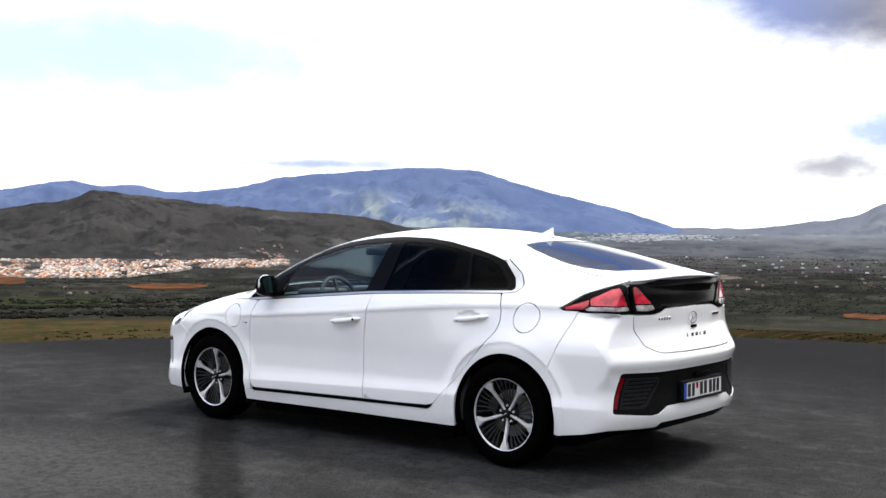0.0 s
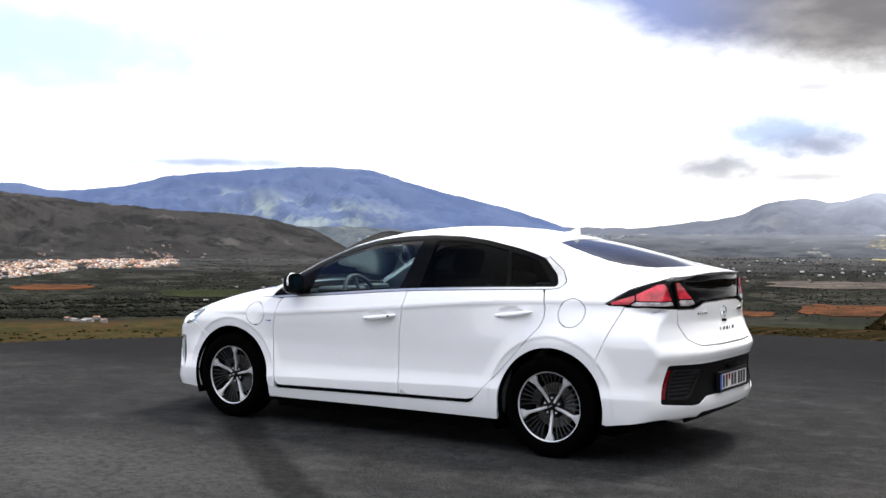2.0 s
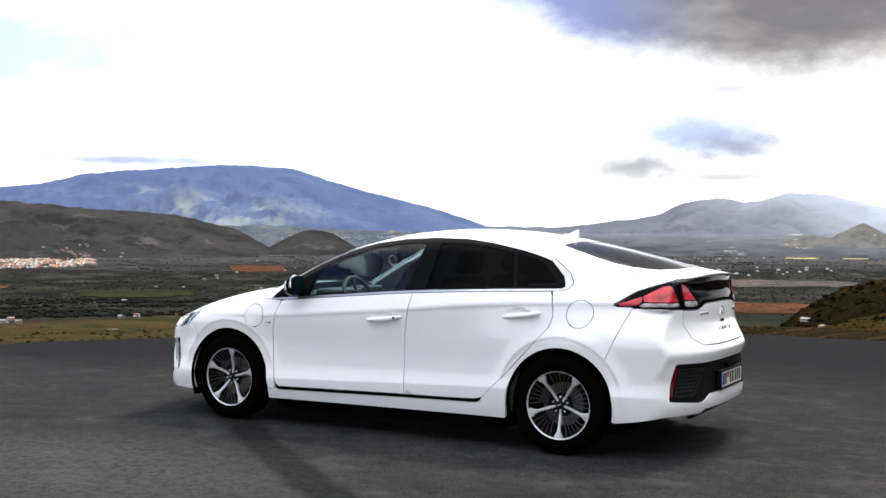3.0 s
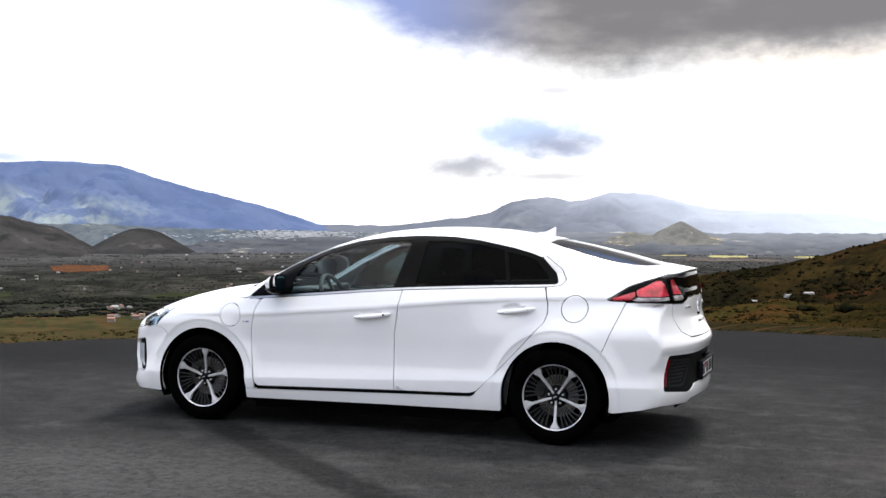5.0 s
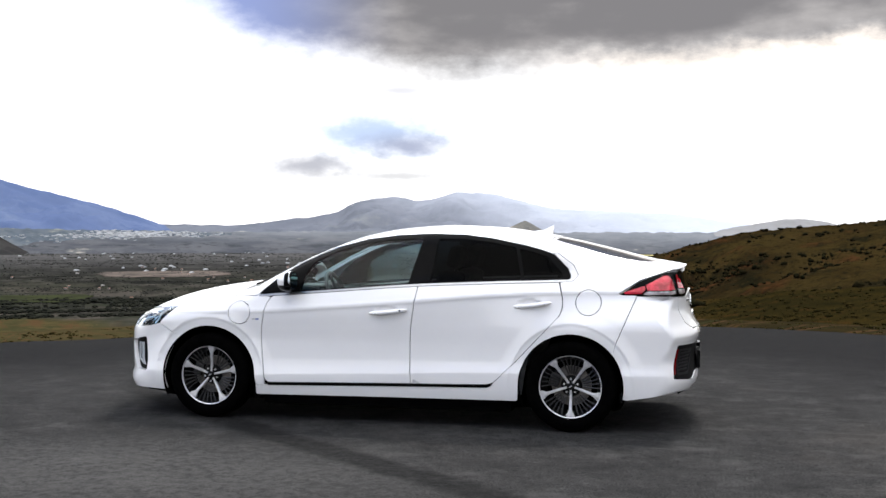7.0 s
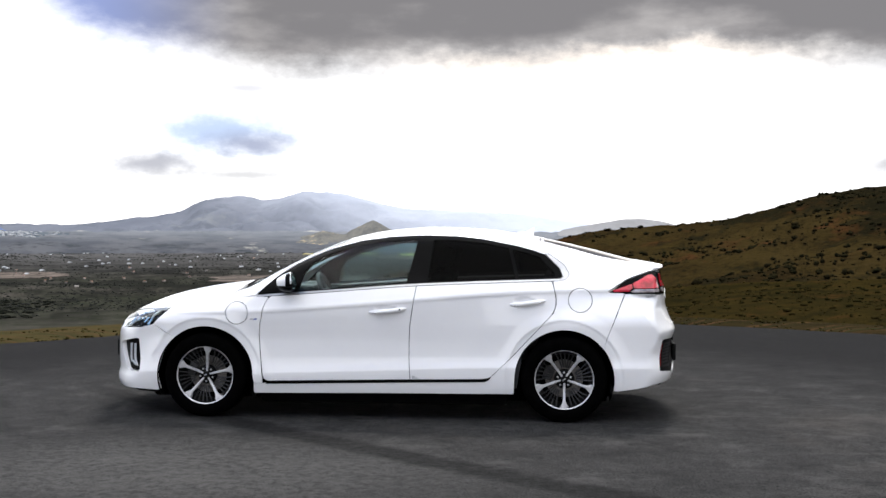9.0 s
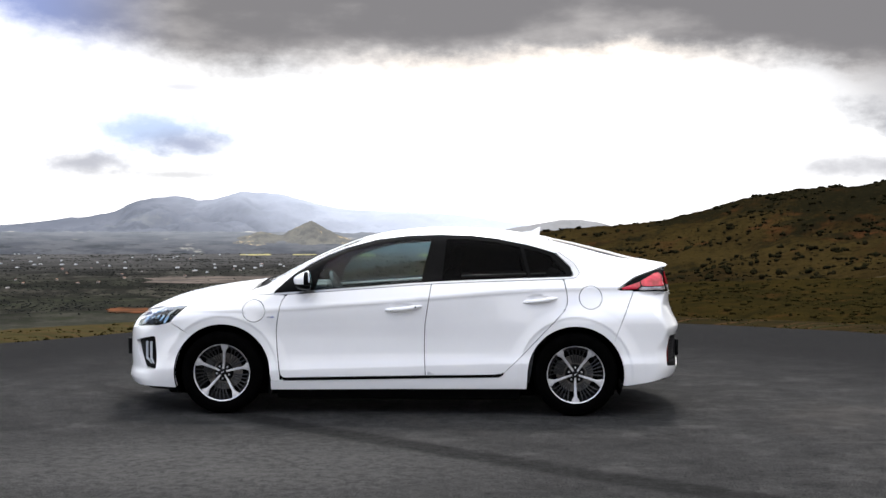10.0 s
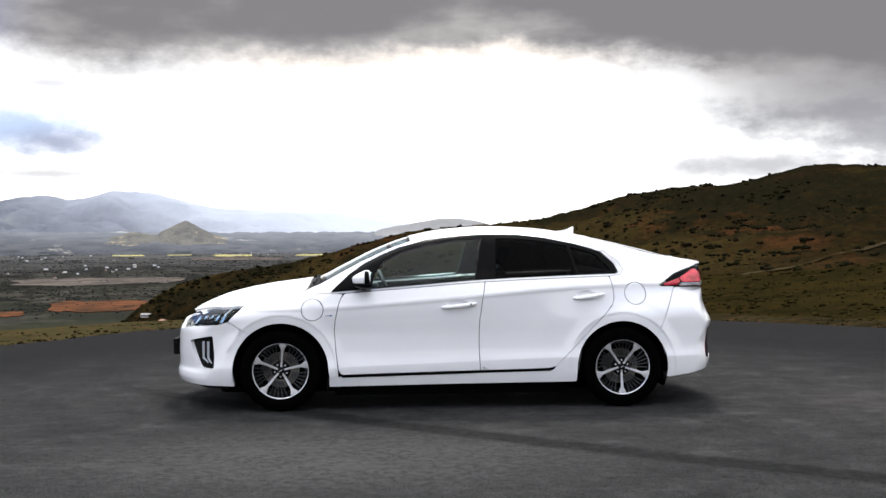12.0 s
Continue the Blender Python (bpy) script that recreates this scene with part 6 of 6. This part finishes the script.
def clumps(name, label, category, places, sizes, mat, fine=1, flat_to=0.75, seed=1, ragged=0.3, lumps=1, wide=1.0):
    """Many ragged clumps of leaves, joined; each is made of a few lumps and sits in the ground at its place."""
    rnd = np.random.RandomState(seed)
    v0, f0 = ball(fine)
    verts, faces = [], []
    for p, s in zip(places, sizes):
        for k in range(lumps):
            q = s if lumps == 1 else s * rnd.uniform(0.35, 0.75)
            shift = np.zeros(3) if lumps == 1 else np.array([rnd.normal(0, 0.6 * s), rnd.normal(0, 0.6 * s), rnd.uniform(-0.1, 0.35) * s])
            v = v0 * (1 + rnd.uniform(-ragged, ragged, (len(v0), 1)))
            v = v * np.array([q * wide * rnd.uniform(0.8, 1.4), q * rnd.uniform(0.8, 1.4), q * flat_to * rnd.uniform(0.75, 1.3)])
            v[:, 2] += q * flat_to * 0.3
            faces.append(f0 + len(verts) * len(v0))
            verts.append(v + np.asarray(p) + shift)
    ob = mesh_object(name, np.concatenate(verts), np.concatenate(faces), mat, smooth=True)
    return tagged(ob, label, category, kind="stuff")


def on_surface(ob, n, seed, keep=None):
    """Random places on a mesh of four-sided faces."""
    rnd = np.random.RandomState(seed)
    co = np.empty(len(ob.data.vertices) * 3)
    ob.data.vertices.foreach_get("co", co)
    co = co.reshape(-1, 3)
    quads = np.array([tuple(p.vertices) for p in ob.data.polygons if len(p.vertices) == 4])
    c = co[quads]
    area = np.linalg.norm(np.cross(c[:, 1] - c[:, 0], c[:, 3] - c[:, 0]), axis=1)
    mid = c.mean(axis=1)
    if keep is not None:
        area = area * keep(mid)
    pick = rnd.choice(len(quads), n, p=area / area.sum())
    u, w = rnd.rand(n, 1), rnd.rand(n, 1)
    q = c[pick]
    return q[:, 0] * (1 - u) * (1 - w) + q[:, 1] * u * (1 - w) + q[:, 2] * u * w + q[:, 3] * (1 - u) * w


def bearing(p):
    return np.degrees(np.arctan2(p[:, 0] - EYE_AT.x, p[:, 1] - EYE_AT.y))


def spot(a, r, z=PLAIN):
    return (EYE_AT.x + r * math.sin(radians(a)), EYE_AT.y + r * math.cos(radians(a)), z)


BUSH = island_material("scrub_leaves", (0.0075, 0.0078, 0.0036), (0.0150, 0.0122, 0.0054))
TUFT = island_material("meadow_tufts", (0.010, 0.0095, 0.003), (0.026, 0.019, 0.006))
GROVE = island_material("valley_trees", (0.020, 0.0208, 0.0185), (0.033, 0.0335, 0.030))
BELT = island_material("belt_trees", (0.0125, 0.0138, 0.0105), (0.0185, 0.0192, 0.0145))
VERGE = island_material("verge_grass", (0.019, 0.0165, 0.0055), (0.034, 0.027, 0.009))
ROUGH_SCRUB = island_material("ridge_scrub", (0.026, 0.026, 0.024), (0.038, 0.037, 0.034))

rnd = np.random.RandomState(5)
spots = on_surface(scrub_hill, 13000, 21, lambda m: ((bearing(m) < 30) & (bearing(m) > -13)) * (1.0 + 1.6 * (bearing(m) < 3)))
thick = np.array([noise.noise(Vector((p[0] / 38, p[1] / 38, p[2] / 12))) for p in spots])
keep = thick + rnd.normal(0, 0.12, len(thick)) > 0.02
clumps("hillside_scrub", "dark scrub bushes scattered over the hillside", "scrub", spots[keep], 0.14 + 0.85 * rnd.rand(keep.sum()) ** 3.0, BUSH, 1, 0.95, 3, lumps=4)
spots = on_surface(scrub_hill, 1500, 22, lambda m: ((bearing(m) < 0) & (bearing(m) > -13.5)) * (1.0 + 2.0 * (bearing(m) < -5)))
clumps("slope_scrub", "dense dark brush on the falling end of the hill", "scrub", spots, 0.25 + 0.75 * rnd.rand(len(spots)) ** 2, BUSH, 1, 0.8, 13, lumps=6)
crest = np.array([v.co for v in scrub_hill.data.vertices]).reshape(91, -1, 3)[-2]
crest = crest[(bearing(crest) > -6) & (bearing(crest) < 30)]
pick = rnd.randint(0, len(crest), 150)
clumps("skyline_bushes", "bushes along the crest of the hill", "bushes", crest[pick] + rnd.uniform(-1.5, 1.5, (150, 3)) * (1, 1, 0) - (0, 0, 0.25), 0.2 + 0.6 * rnd.rand(150) ** 2, BUSH, 1, 0.8, 4, lumps=5)
spots = on_surface(meadow_bank, 5600, 23, lambda m: ((bearing(m) < 30) & (bearing(m) > -13)) * 1.0)
clumps("meadow_tufts", "tufts of dry grass on the meadow bank", "grass", spots, 0.06 + 0.20 * rnd.rand(len(spots)) ** 2.5, TUFT, 1, 0.6, 6)
spots = on_surface(meadow_bank, 26, 24, lambda m: ((bearing(m) < 8) & (bearing(m) > -13)) * 1.0)
clumps("meadow_bushes", "dark low bushes on the meadow bank", "bushes", spots, 0.2 + 0.35 * rnd.rand(len(spots)), BUSH, 1, 0.8, 7, lumps=8)
# rough grass along the edge of the asphalt
heads = rnd.uniform(-75, 85, 2600)
out = lot_radius(heads) + 0.02 + 2.6 * rnd.rand(2600) ** 1.5
e = out - lot_radius(heads)
edge = np.stack([0.4 + out * np.sin(np.radians(heads)), -0.5 + out * np.cos(np.radians(heads)), -0.03 + drop_beyond(e, heads)], -1)
clumps("verge_grass", "short rough grass along the edge of the asphalt", "grass", edge, 0.010 + 0.03 * rnd.rand(2600) ** 2, VERGE, 1, 0.7, 17, ragged=0.55, lumps=2)
dark = bpy.data.objects["dark_ridge"]
spots = on_surface(dark, 2600, 25, lambda m: (bearing(m) > -64) * 1.0)
clumps("ridge_scrub", "scrub on the dark ridge", "scrub", spots, 0.6 + 1.0 * rnd.rand(len(spots)) ** 2, ROUGH_SCRUB, 1, 0.6, 8)

# groves and hedges on the plain
places, sizes = [], []
for k in range(1500):
    a, r = rnd.uniform(-63, 2), 700 + 2860 * rnd.rand() ** 1.5
    if -61.5 < a < -47 and 1180 < r < 2050 and rnd.rand() < 0.75:
        continue
    x, y, z = spot(a, r)
    if rnd.rand() < 0.55:
        t, n = rnd.normal(0.2, 0.5), rnd.randint(8, 26)
        for j in range(n):
            places.append((x + (j - n / 2) * 3.4 * math.cos(t) + rnd.normal(0, 2), y + (j - n / 2) * 3.4 * math.sin(t) + rnd.normal(0, 2), z))
            sizes.append(rnd.uniform(0.45, 1.1) * (0.55 + r / 2600))
    else:
        n, w = rnd.randint(6, 26), rnd.uniform(12, 60)
        for j in range(n):
            places.append((x + rnd.normal(0, w), y + rnd.normal(0, w * 0.6), z))
            sizes.append(rnd.uniform(0.45, 1.2) * (0.55 + r / 2600))
belt = []
for k in range(96):
    # belts of trees beyond the meadow strip
    a, e = rnd.uniform(-63, -27), (3.3, 3.42, 3.62, 3.84, 3.96, 4.06)[rnd.randint(0, 6)]
    n = rnd.randint(18, 44)
    for j in range(n):
        belt.append(spot(a + rnd.normal(0, 1.3), 46.0 / math.tan(radians(e + rnd.normal(0, 0.028)))))
clumps("tree_belts", "dark belts of trees below the look-out", "trees", belt, 0.7 + 1.3 * rnd.rand(len(belt)), BELT, 1, 0.8, 19, lumps=2, wide=1.8)
clumps("valley_trees", "dark groves and hedges on the valley floor", "trees", places, sizes, GROVE, 1, 0.8, 9, lumps=2, wide=1.4)


def field(label, mat, a0, a1, e0, e1, seed):
    """A ploughed field on the plain between two bearings and two angles below the eye."""
    rr = random.Random(seed)
    r0, r1 = 46.0 / math.tan(radians(e0)), 46.0 / math.tan(radians(e1))
    pts, n = [], 26
    for k in range(n):
        t = 2 * math.pi * k / n
        c, s = math.cos(t), math.sin(t)
        c, s = math.copysign(abs(c) ** 0.55, c), math.copysign(abs(s) ** 0.55, s)
        a = (a0 + a1) / 2 + (a1 - a0) / 2 * c * rr.uniform(0.84, 1.05)
        r = (r0 + r1) / 2 + (r1 - r0) / 2 * s * rr.uniform(0.70, 1.10)
        pts.append(spot(a, r, PLAIN + 0.5))
    low = [(x, y, PLAIN - 1.0) for x, y, z in pts]
    faces = [tuple(range(n))] + [(i, i + n, (i + 1) % n + n, (i + 1) % n) for i in range(n)]
    ob = mesh_object("field", pts + low, faces, mat, smooth=False)
    return tagged(ob, label, "field", kind="structure")


RED_SOIL = material("red_soil", (0.100, 0.041, 0.021), 0.95, 0.0, (0.036, 0.021, 0.013), 0.05, detail=9.0, spec=0.0)
PALE_SOIL = material("pale_soil", (0.10, 0.082, 0.072), 0.95, 0.0, (0.042, 0.038, 0.033), 0.04, detail=8.0, spec=0.0)
# the yellow stubble is brightened in colour to stand for a break of sun
YELLOW = material("sun_painted_stubble", (0.34, 0.30, 0.13), 0.95, 0.0, (0.15, 0.14, 0.08), 0.03, detail=8.0, spec=0.0)
GREEN_FIELD = material("green_field", (0.026, 0.030, 0.014), 0.95, 0.0, (0.014, 0.016, 0.010), 0.06, detail=8.0, spec=0.0)
for k, (mt, lb, a0, a1, e0, e1) in enumerate((
        (RED_SOIL, "ploughed field of red soil", -15.7, -10.6, 3.85, 3.28), (RED_SOIL, "ploughed field of red soil", -19.2, -16.7, 3.95, 3.68),
        (RED_SOIL, "strip of orange soil by the town", -55.0, -51.0, 2.75, 2.5),
        (RED_SOIL, "strip of orange soil by the town", -61.5, -59.6, 2.5, 2.1), (RED_SOIL, "small red field on the plain", -40.5, -37.6, 1.95, 1.6),
        (PALE_SOIL, "pale fallow field", -17.5, -9.0, 2.5, 2.15), (PALE_SOIL, "pale fallow field", -30.5, -24.0, 2.2, 1.9), (PALE_SOIL, "pale stubble strip", -9.0, -4.0, 1.35, 1.2),
        (YELLOW, "yellow field below the mound with painted sunlight", -12.6, -10.9, 1.10, 1.03), (YELLOW, "yellow strip below the mound with painted sunlight", -9.9, -8.6, 1.09, 1.04), (YELLOW, "yellow field below the mound with painted sunlight", -7.6, -5.6, 1.16, 1.04), (YELLOW, "yellow field on the plain with painted sunlight", -3.6, -1.0, 1.15, 1.05),
        (GREEN_FIELD, "green crop field", -62.0, -55.5, 3.55, 3.1), (GREEN_FIELD, "green crop field", -48.0, -42.0, 3.2, 2.8), (GREEN_FIELD, "green crop field", -36.0, -30.5, 3.4, 3.0),
        (PALE_SOIL, "pale bare yard by the farm sheds", -45.2, -42.2, 5.24, 5.12), (PALE_SOIL, "pale bend of a farm track", -49.6, -48.6, 5.32, 5.14))):
    field(lb, mt, a0, a1, e0, e1, k)

# ---- a dirt track along the foot of the hill ----
cols = np.array([v.co for v in scrub_hill.data.vertices]).reshape(91, -1, 3)[:-1]
heads = bearing(cols[0])
DIRT = material("pale_dirt", (0.046, 0.035, 0.020), 0.95, 0.0, (0.024, 0.018, 0.010), 0.5, spec=0.0)
verts = []
for a in np.arange(13.0, 34.0, 0.4):
    col = cols[:, int(np.argmin(abs(heads - a)))]
    el = np.degrees(np.arctan2(col[:, 2] - 1.38, np.hypot(col[:, 0] - EYE_AT.x, col[:, 1] - EYE_AT.y)))
    want = float(curve([13, 18.9, 21.6, 23.7, 25.9, 34], [-2.6, -2.23, -1.66, -1.09, -0.49, 1.4])(a)) + 0.05 * math.sin(a * 1.7)
    k = int(np.argmax(el > want))
    t = (want - el[k - 1]) / max(el[k] - el[k - 1], 1e-6)
    mid = col[k - 1] + (col[k] - col[k - 1]) * t
    up = (col[min(k + 1, 89)] - col[k - 1])
    up = up / np.linalg.norm(up)
    for d in (-0.8, 0.8):
        verts.append(mid + up * d * (0.8 + 0.4 * math.sin(a * 3.1)) + np.array([0, 0, 0.35]))
track = mesh_object("dirt_track", verts, grid_faces(len(verts) // 2, 2), DIRT)
tagged(track, "pale dirt track climbing the brown hillside", "track", kind="structure")

# ---- houses ----
WALL_WHITE = material("limewashed_wall", (0.52, 0.48, 0.45), 0.9, 0.0, (0.42, 0.38, 0.35), 0.4, random_tone=0.7)
WALL_CREAM = material("cream_plaster", (0.44, 0.37, 0.31), 0.9, 0.0, (0.34, 0.28, 0.23), 0.4, random_tone=0.55)
ROOF_CLAY = material("clay_tile_roof", (0.36, 0.155, 0.09), 0.9, 0.0, (0.25, 0.12, 0.075), 0.8, random_tone=0.5)
ROOF_GREY = material("grey_roof", (0.30, 0.28, 0.27), 0.9, 0.0, (0.20, 0.19, 0.18), 0.8, random_tone=0.5)
PANE_DARK = material("dark_window", (0.03, 0.03, 0.035), 0.3, 0.0, (0.05, 0.05, 0.05), 1.0)


def build_house(w, d, h, wall, roof, label):
    """A small house with walls, a pitched roof and a few windows; it faces -y."""
    ob = empty("house", label, "house", "houses in the valley")
    shaped("wall", box(-w / 2, w / 2, -d / 2, d / 2, -1.0, h), wall, ob, smooth=False)
    bm = bmesh.new()
    o, rise = 0.4, w * 0.16
    p = [(-w / 2 - o, -d / 2 - o, h), (w / 2 + o, -d / 2 - o, h), (w / 2 + o, d / 2 + o, h), (-w / 2 - o, d / 2 + o, h), (-w / 2 - o, 0, h + rise), (w / 2 + o, 0, h + rise)]
    v = [bm.verts.new(q) for q in p]
    for f in ((0, 1, 5, 4), (2, 3, 4, 5), (0, 4, 3), (1, 2, 5), (3, 2, 1, 0)):
        bm.faces.new([v[i] for i in f])
    shaped("roof", bm, roof, ob, smooth=False)
    for k in range(3):
        x = -w / 2 + w * (k + 0.5) / 3
        shaped("window", box(x - 0.5, x + 0.5, -d / 2 - 0.03, -d / 2 + 0.05, h * 0.45, h * 0.45 + 1.4), PANE_DARK, ob, smooth=False)
    return ob


kinds = [build_house(6.5, 6, 4.5, WALL_WHITE, ROOF_CLAY, "white village house with a clay tile roof"), build_house(9, 6, 4, WALL_WHITE, ROOF_CLAY, "long white village house with a clay tile roof"),
         build_house(6, 6, 6, WALL_CREAM, ROOF_CLAY, "tall cream village house with a clay tile roof"), build_house(8, 6, 5, WALL_CREAM, ROOF_CLAY, "cream village house with a clay tile roof"),
         build_house(11, 6, 3.2, WALL_WHITE, ROOF_GREY, "low white farm building with a grey roof")]


def in_town(n):
    """Bearings and angles below the eye of places in the town."""
    out = []
    while len(out) < n:
        a, e = rnd.uniform(-63, -47), rnd.uniform(1.30, 2.25)
        lower = curve([-63, -60, -56, -53, -51.5, -49, -47], [2.0, 2.15, 2.2, 1.95, 1.75, 1.70, 1.62])(a)
        if e < lower and noise.noise(Vector((a * 0.9, e * 5.0, 2.0))) > -0.06 - 0.22 * rnd.rand():
            out.append((a, e))
    return out


used = []
for a, e in in_town(190):
    used.append((*spot(a, 46.0 / math.tan(radians(e))), rnd.randint(0, 4), 0.62))
low_slope = on_surface(dark, 46, 31, lambda m: (m[:, 2] < -20) * (np.exp(-((bearing(m) + 47.6) / 1.3) ** 2) + 0.5 * np.exp(-((bearing(m) + 53.6) / 0.5) ** 2)))
used += [(*p, rnd.randint(0, 4), 0.62) for p in low_slope]
hamlets = [(-37.3, 3.75, 7), (-36.6, 4.25, 6), (-30.0, 2.7, 6), (-36.0, 1.9, 6), (-28.0, 2.0, 7), (-24.0, 2.4, 6), (-20.0, 1.75, 6), (-13.0, 1.6, 6), (-41.0, 2.3, 5), (-44.2, 3.0, 3), (-17.0, 2.15, 6),
           (-11.0, 3.9, 1), (-10.1, 4.3, 1), (-58.0, 2.75, 3), (-51.6, 4.24, 4), (-50.4, 4.32, 3), (-45.7, 4.18, 3), (-46.8, 4.95, 3), (-44.6, 5.02, 2)]
for a, e, n in hamlets:
    tight = e > 3.6
    for k in range(n):
        r = 46.0 / math.tan(radians(e + rnd.normal(0, 0.05 if tight else 0.20)))
        size = rnd.uniform(0.28, 0.48) if tight else 0.20 + 0.20 * min(1.0, r / 2000)
        used.append((*spot(a + rnd.normal(0, 0.45 if tight else 1.5), r), 4 if rnd.rand() < 0.4 else rnd.randint(0, 4), size))
def on_slope(ob, rows, a, el):
    """The place on a hill that is seen at a bearing and an angle above the eye's level."""
    grid = np.array([v.co for v in ob.data.vertices]).reshape(rows, -1, 3)[:-1]
    line = grid[:, int(np.argmin(abs(bearing(grid[0]) - a)))]
    up = np.degrees(np.arctan2(line[:, 2] - 1.38, np.hypot(line[:, 0] - EYE_AT.x, line[:, 1] - EYE_AT.y)))
    return line[int(np.argmax(up > el))]


for a, el, kind, size in ((-11.2, -4.15, 4, 0.32), (-10.4, -4.65, 3, 0.42), (-5.1, -3.40, 4, 0.20), (-3.6, -3.12, 4, 0.22), (-2.6, -3.0, 4, 0.28)):
    used.append((*on_slope(scrub_hill, 91, a, el), kind, size))
for a, el, size in ((-2.3, -3.75, 0.6), (-0.3, -3.7, 0.75)):
    clumps("shrub", "large dark shrub on the meadow bank", "shrub", [on_slope(meadow_bank, 81, a, el)], [size], BUSH, 2, 0.8, int(40 + a), ragged=0.22, lumps=26)
for k, (x, y, z, kind, size) in enumerate(used):
    m = pose(x, y, z, 0, 0, rnd.uniform(-75, 75) - math.degrees(math.atan2(x - EYE_AT.x, y - EYE_AT.y)))
    copy_thing(kinds[kind], m @ Matrix.Diagonal((size, size, size * 0.85, 1.0)))
for ob in kinds:
    ob.location = spot(-49 - 2 * kinds.index(ob), 1700)


def village_material():
    """Limewash and clay: every wall and roof has a tone of its own."""
    m = bpy.data.materials.new("village_walls")
    tree, make = nodes_of(m)
    ramp = make("ShaderNodeValToRGB", {0: make("ShaderNodeNewGeometry").outputs["Random Per Island"]})
    ramp.color_ramp.interpolation = "CONSTANT"
    els = ramp.color_ramp.elements
    els[0].color, els[1].position, els[1].color = rgb(0.60, 0.56, 0.53), 0.84, rgb(0.46, 0.24, 0.15)
    for p, c in ((0.24, (0.38, 0.33, 0.30)), (0.42, (0.50, 0.26, 0.16)), (0.56, (0.16, 0.15, 0.14)), (0.72, (0.55, 0.44, 0.31))):
        els.new(p).color = rgb(*c)
    p = make("ShaderNodeBsdfPrincipled", {"Base Color": ramp.outputs[0], "Roughness": 0.9, "Specular IOR Level": 0.0})
    make("ShaderNodeOutputMaterial", {0: p.outputs[0]})
    return m


VILLAGE = village_material()


def far_houses(name, label, spots, wide, tall, mat):
    """Houses too small to tell one from another."""
    verts, faces = [], []
    for p in spots:
        w, h, d = rnd.uniform(*wide), rnd.uniform(*tall), rnd.uniform(2, 4)
        c = [(-w, -d), (w, -d), (w, d), (-w, d)]
        b = len(verts)
        verts += [(p[0] + x, p[1] + y, p[2] - 1) for x, y in c] + [(p[0] + x, p[1] + y, p[2] + h) for x, y in c]
        verts += [(p[0] + x, p[1] + y, p[2] + h) for x, y in c] + [(p[0] - w, p[1], p[2] + h + 1.3), (p[0] + w, p[1], p[2] + h + 1.3)]
        faces += [(b, b + 1, b + 5, b + 4), (b + 1, b + 2, b + 6, b + 5), (b + 2, b + 3, b + 7, b + 6), (b + 3, b, b + 4, b + 7)]
        faces += [(b + 8, b + 9, b + 13, b + 12), (b + 10, b + 11, b + 12, b + 13), (b + 8, b + 12, b + 11), (b + 9, b + 10, b + 13)]
    tagged(mesh_object(name, verts, faces, mat, smooth=False), label, "village", kind="stuff")


far_houses("town_roofs", "crowded white and clay-roofed houses of a town", [spot(a, 46.0 / math.tan(radians(e))) for a, e in in_town(2300)], (0.8, 2.1), (0.8, 2.0), VILLAGE)
foot = bpy.data.objects["foot_hills"]
# distance haze is mixed into this wall colour
HAZY_WALL = material("hazy_village_walls", (0.30, 0.31, 0.32), 0.9, 0.0, (0.22, 0.23, 0.24), 0.02, spec=0.0)
far_spots = np.concatenate([on_surface(foot, 620, 41, lambda m: np.exp(-((bearing(m) + 28.3) / 2.1) ** 2 - ((m[:, 2] + 4) / 9) ** 2)),
                            on_surface(foot, 60, 42, lambda m: np.exp(-((bearing(m) + 35) / 3.0) ** 2 - ((m[:, 2] + 12) / 8) ** 2))])
far_houses("far_village", "distant white village on the foothills", far_spots, (2.5, 6.0), (0.5, 1.3), HAZY_WALL)
strips = []
for a, e, n in ((-6.5, 1.0, 16), (-16.0, 1.0, 14), (-24.0, 1.0, 12), (-31.0, 1.15, 12), (-12.5, 1.75, 12), (-21.0, 1.45, 14), (-27.0, 1.75, 12)):
    strips += [spot(a + rnd.normal(0, 1.5), 46.0 / math.tan(radians(e + rnd.normal(0, 0.13)))) for k in range(n)]
far_houses("plain_hamlets", "scattered pale hamlets on the plain", strips, (0.9, 2.6), (0.4, 0.9), HAZY_WALL)
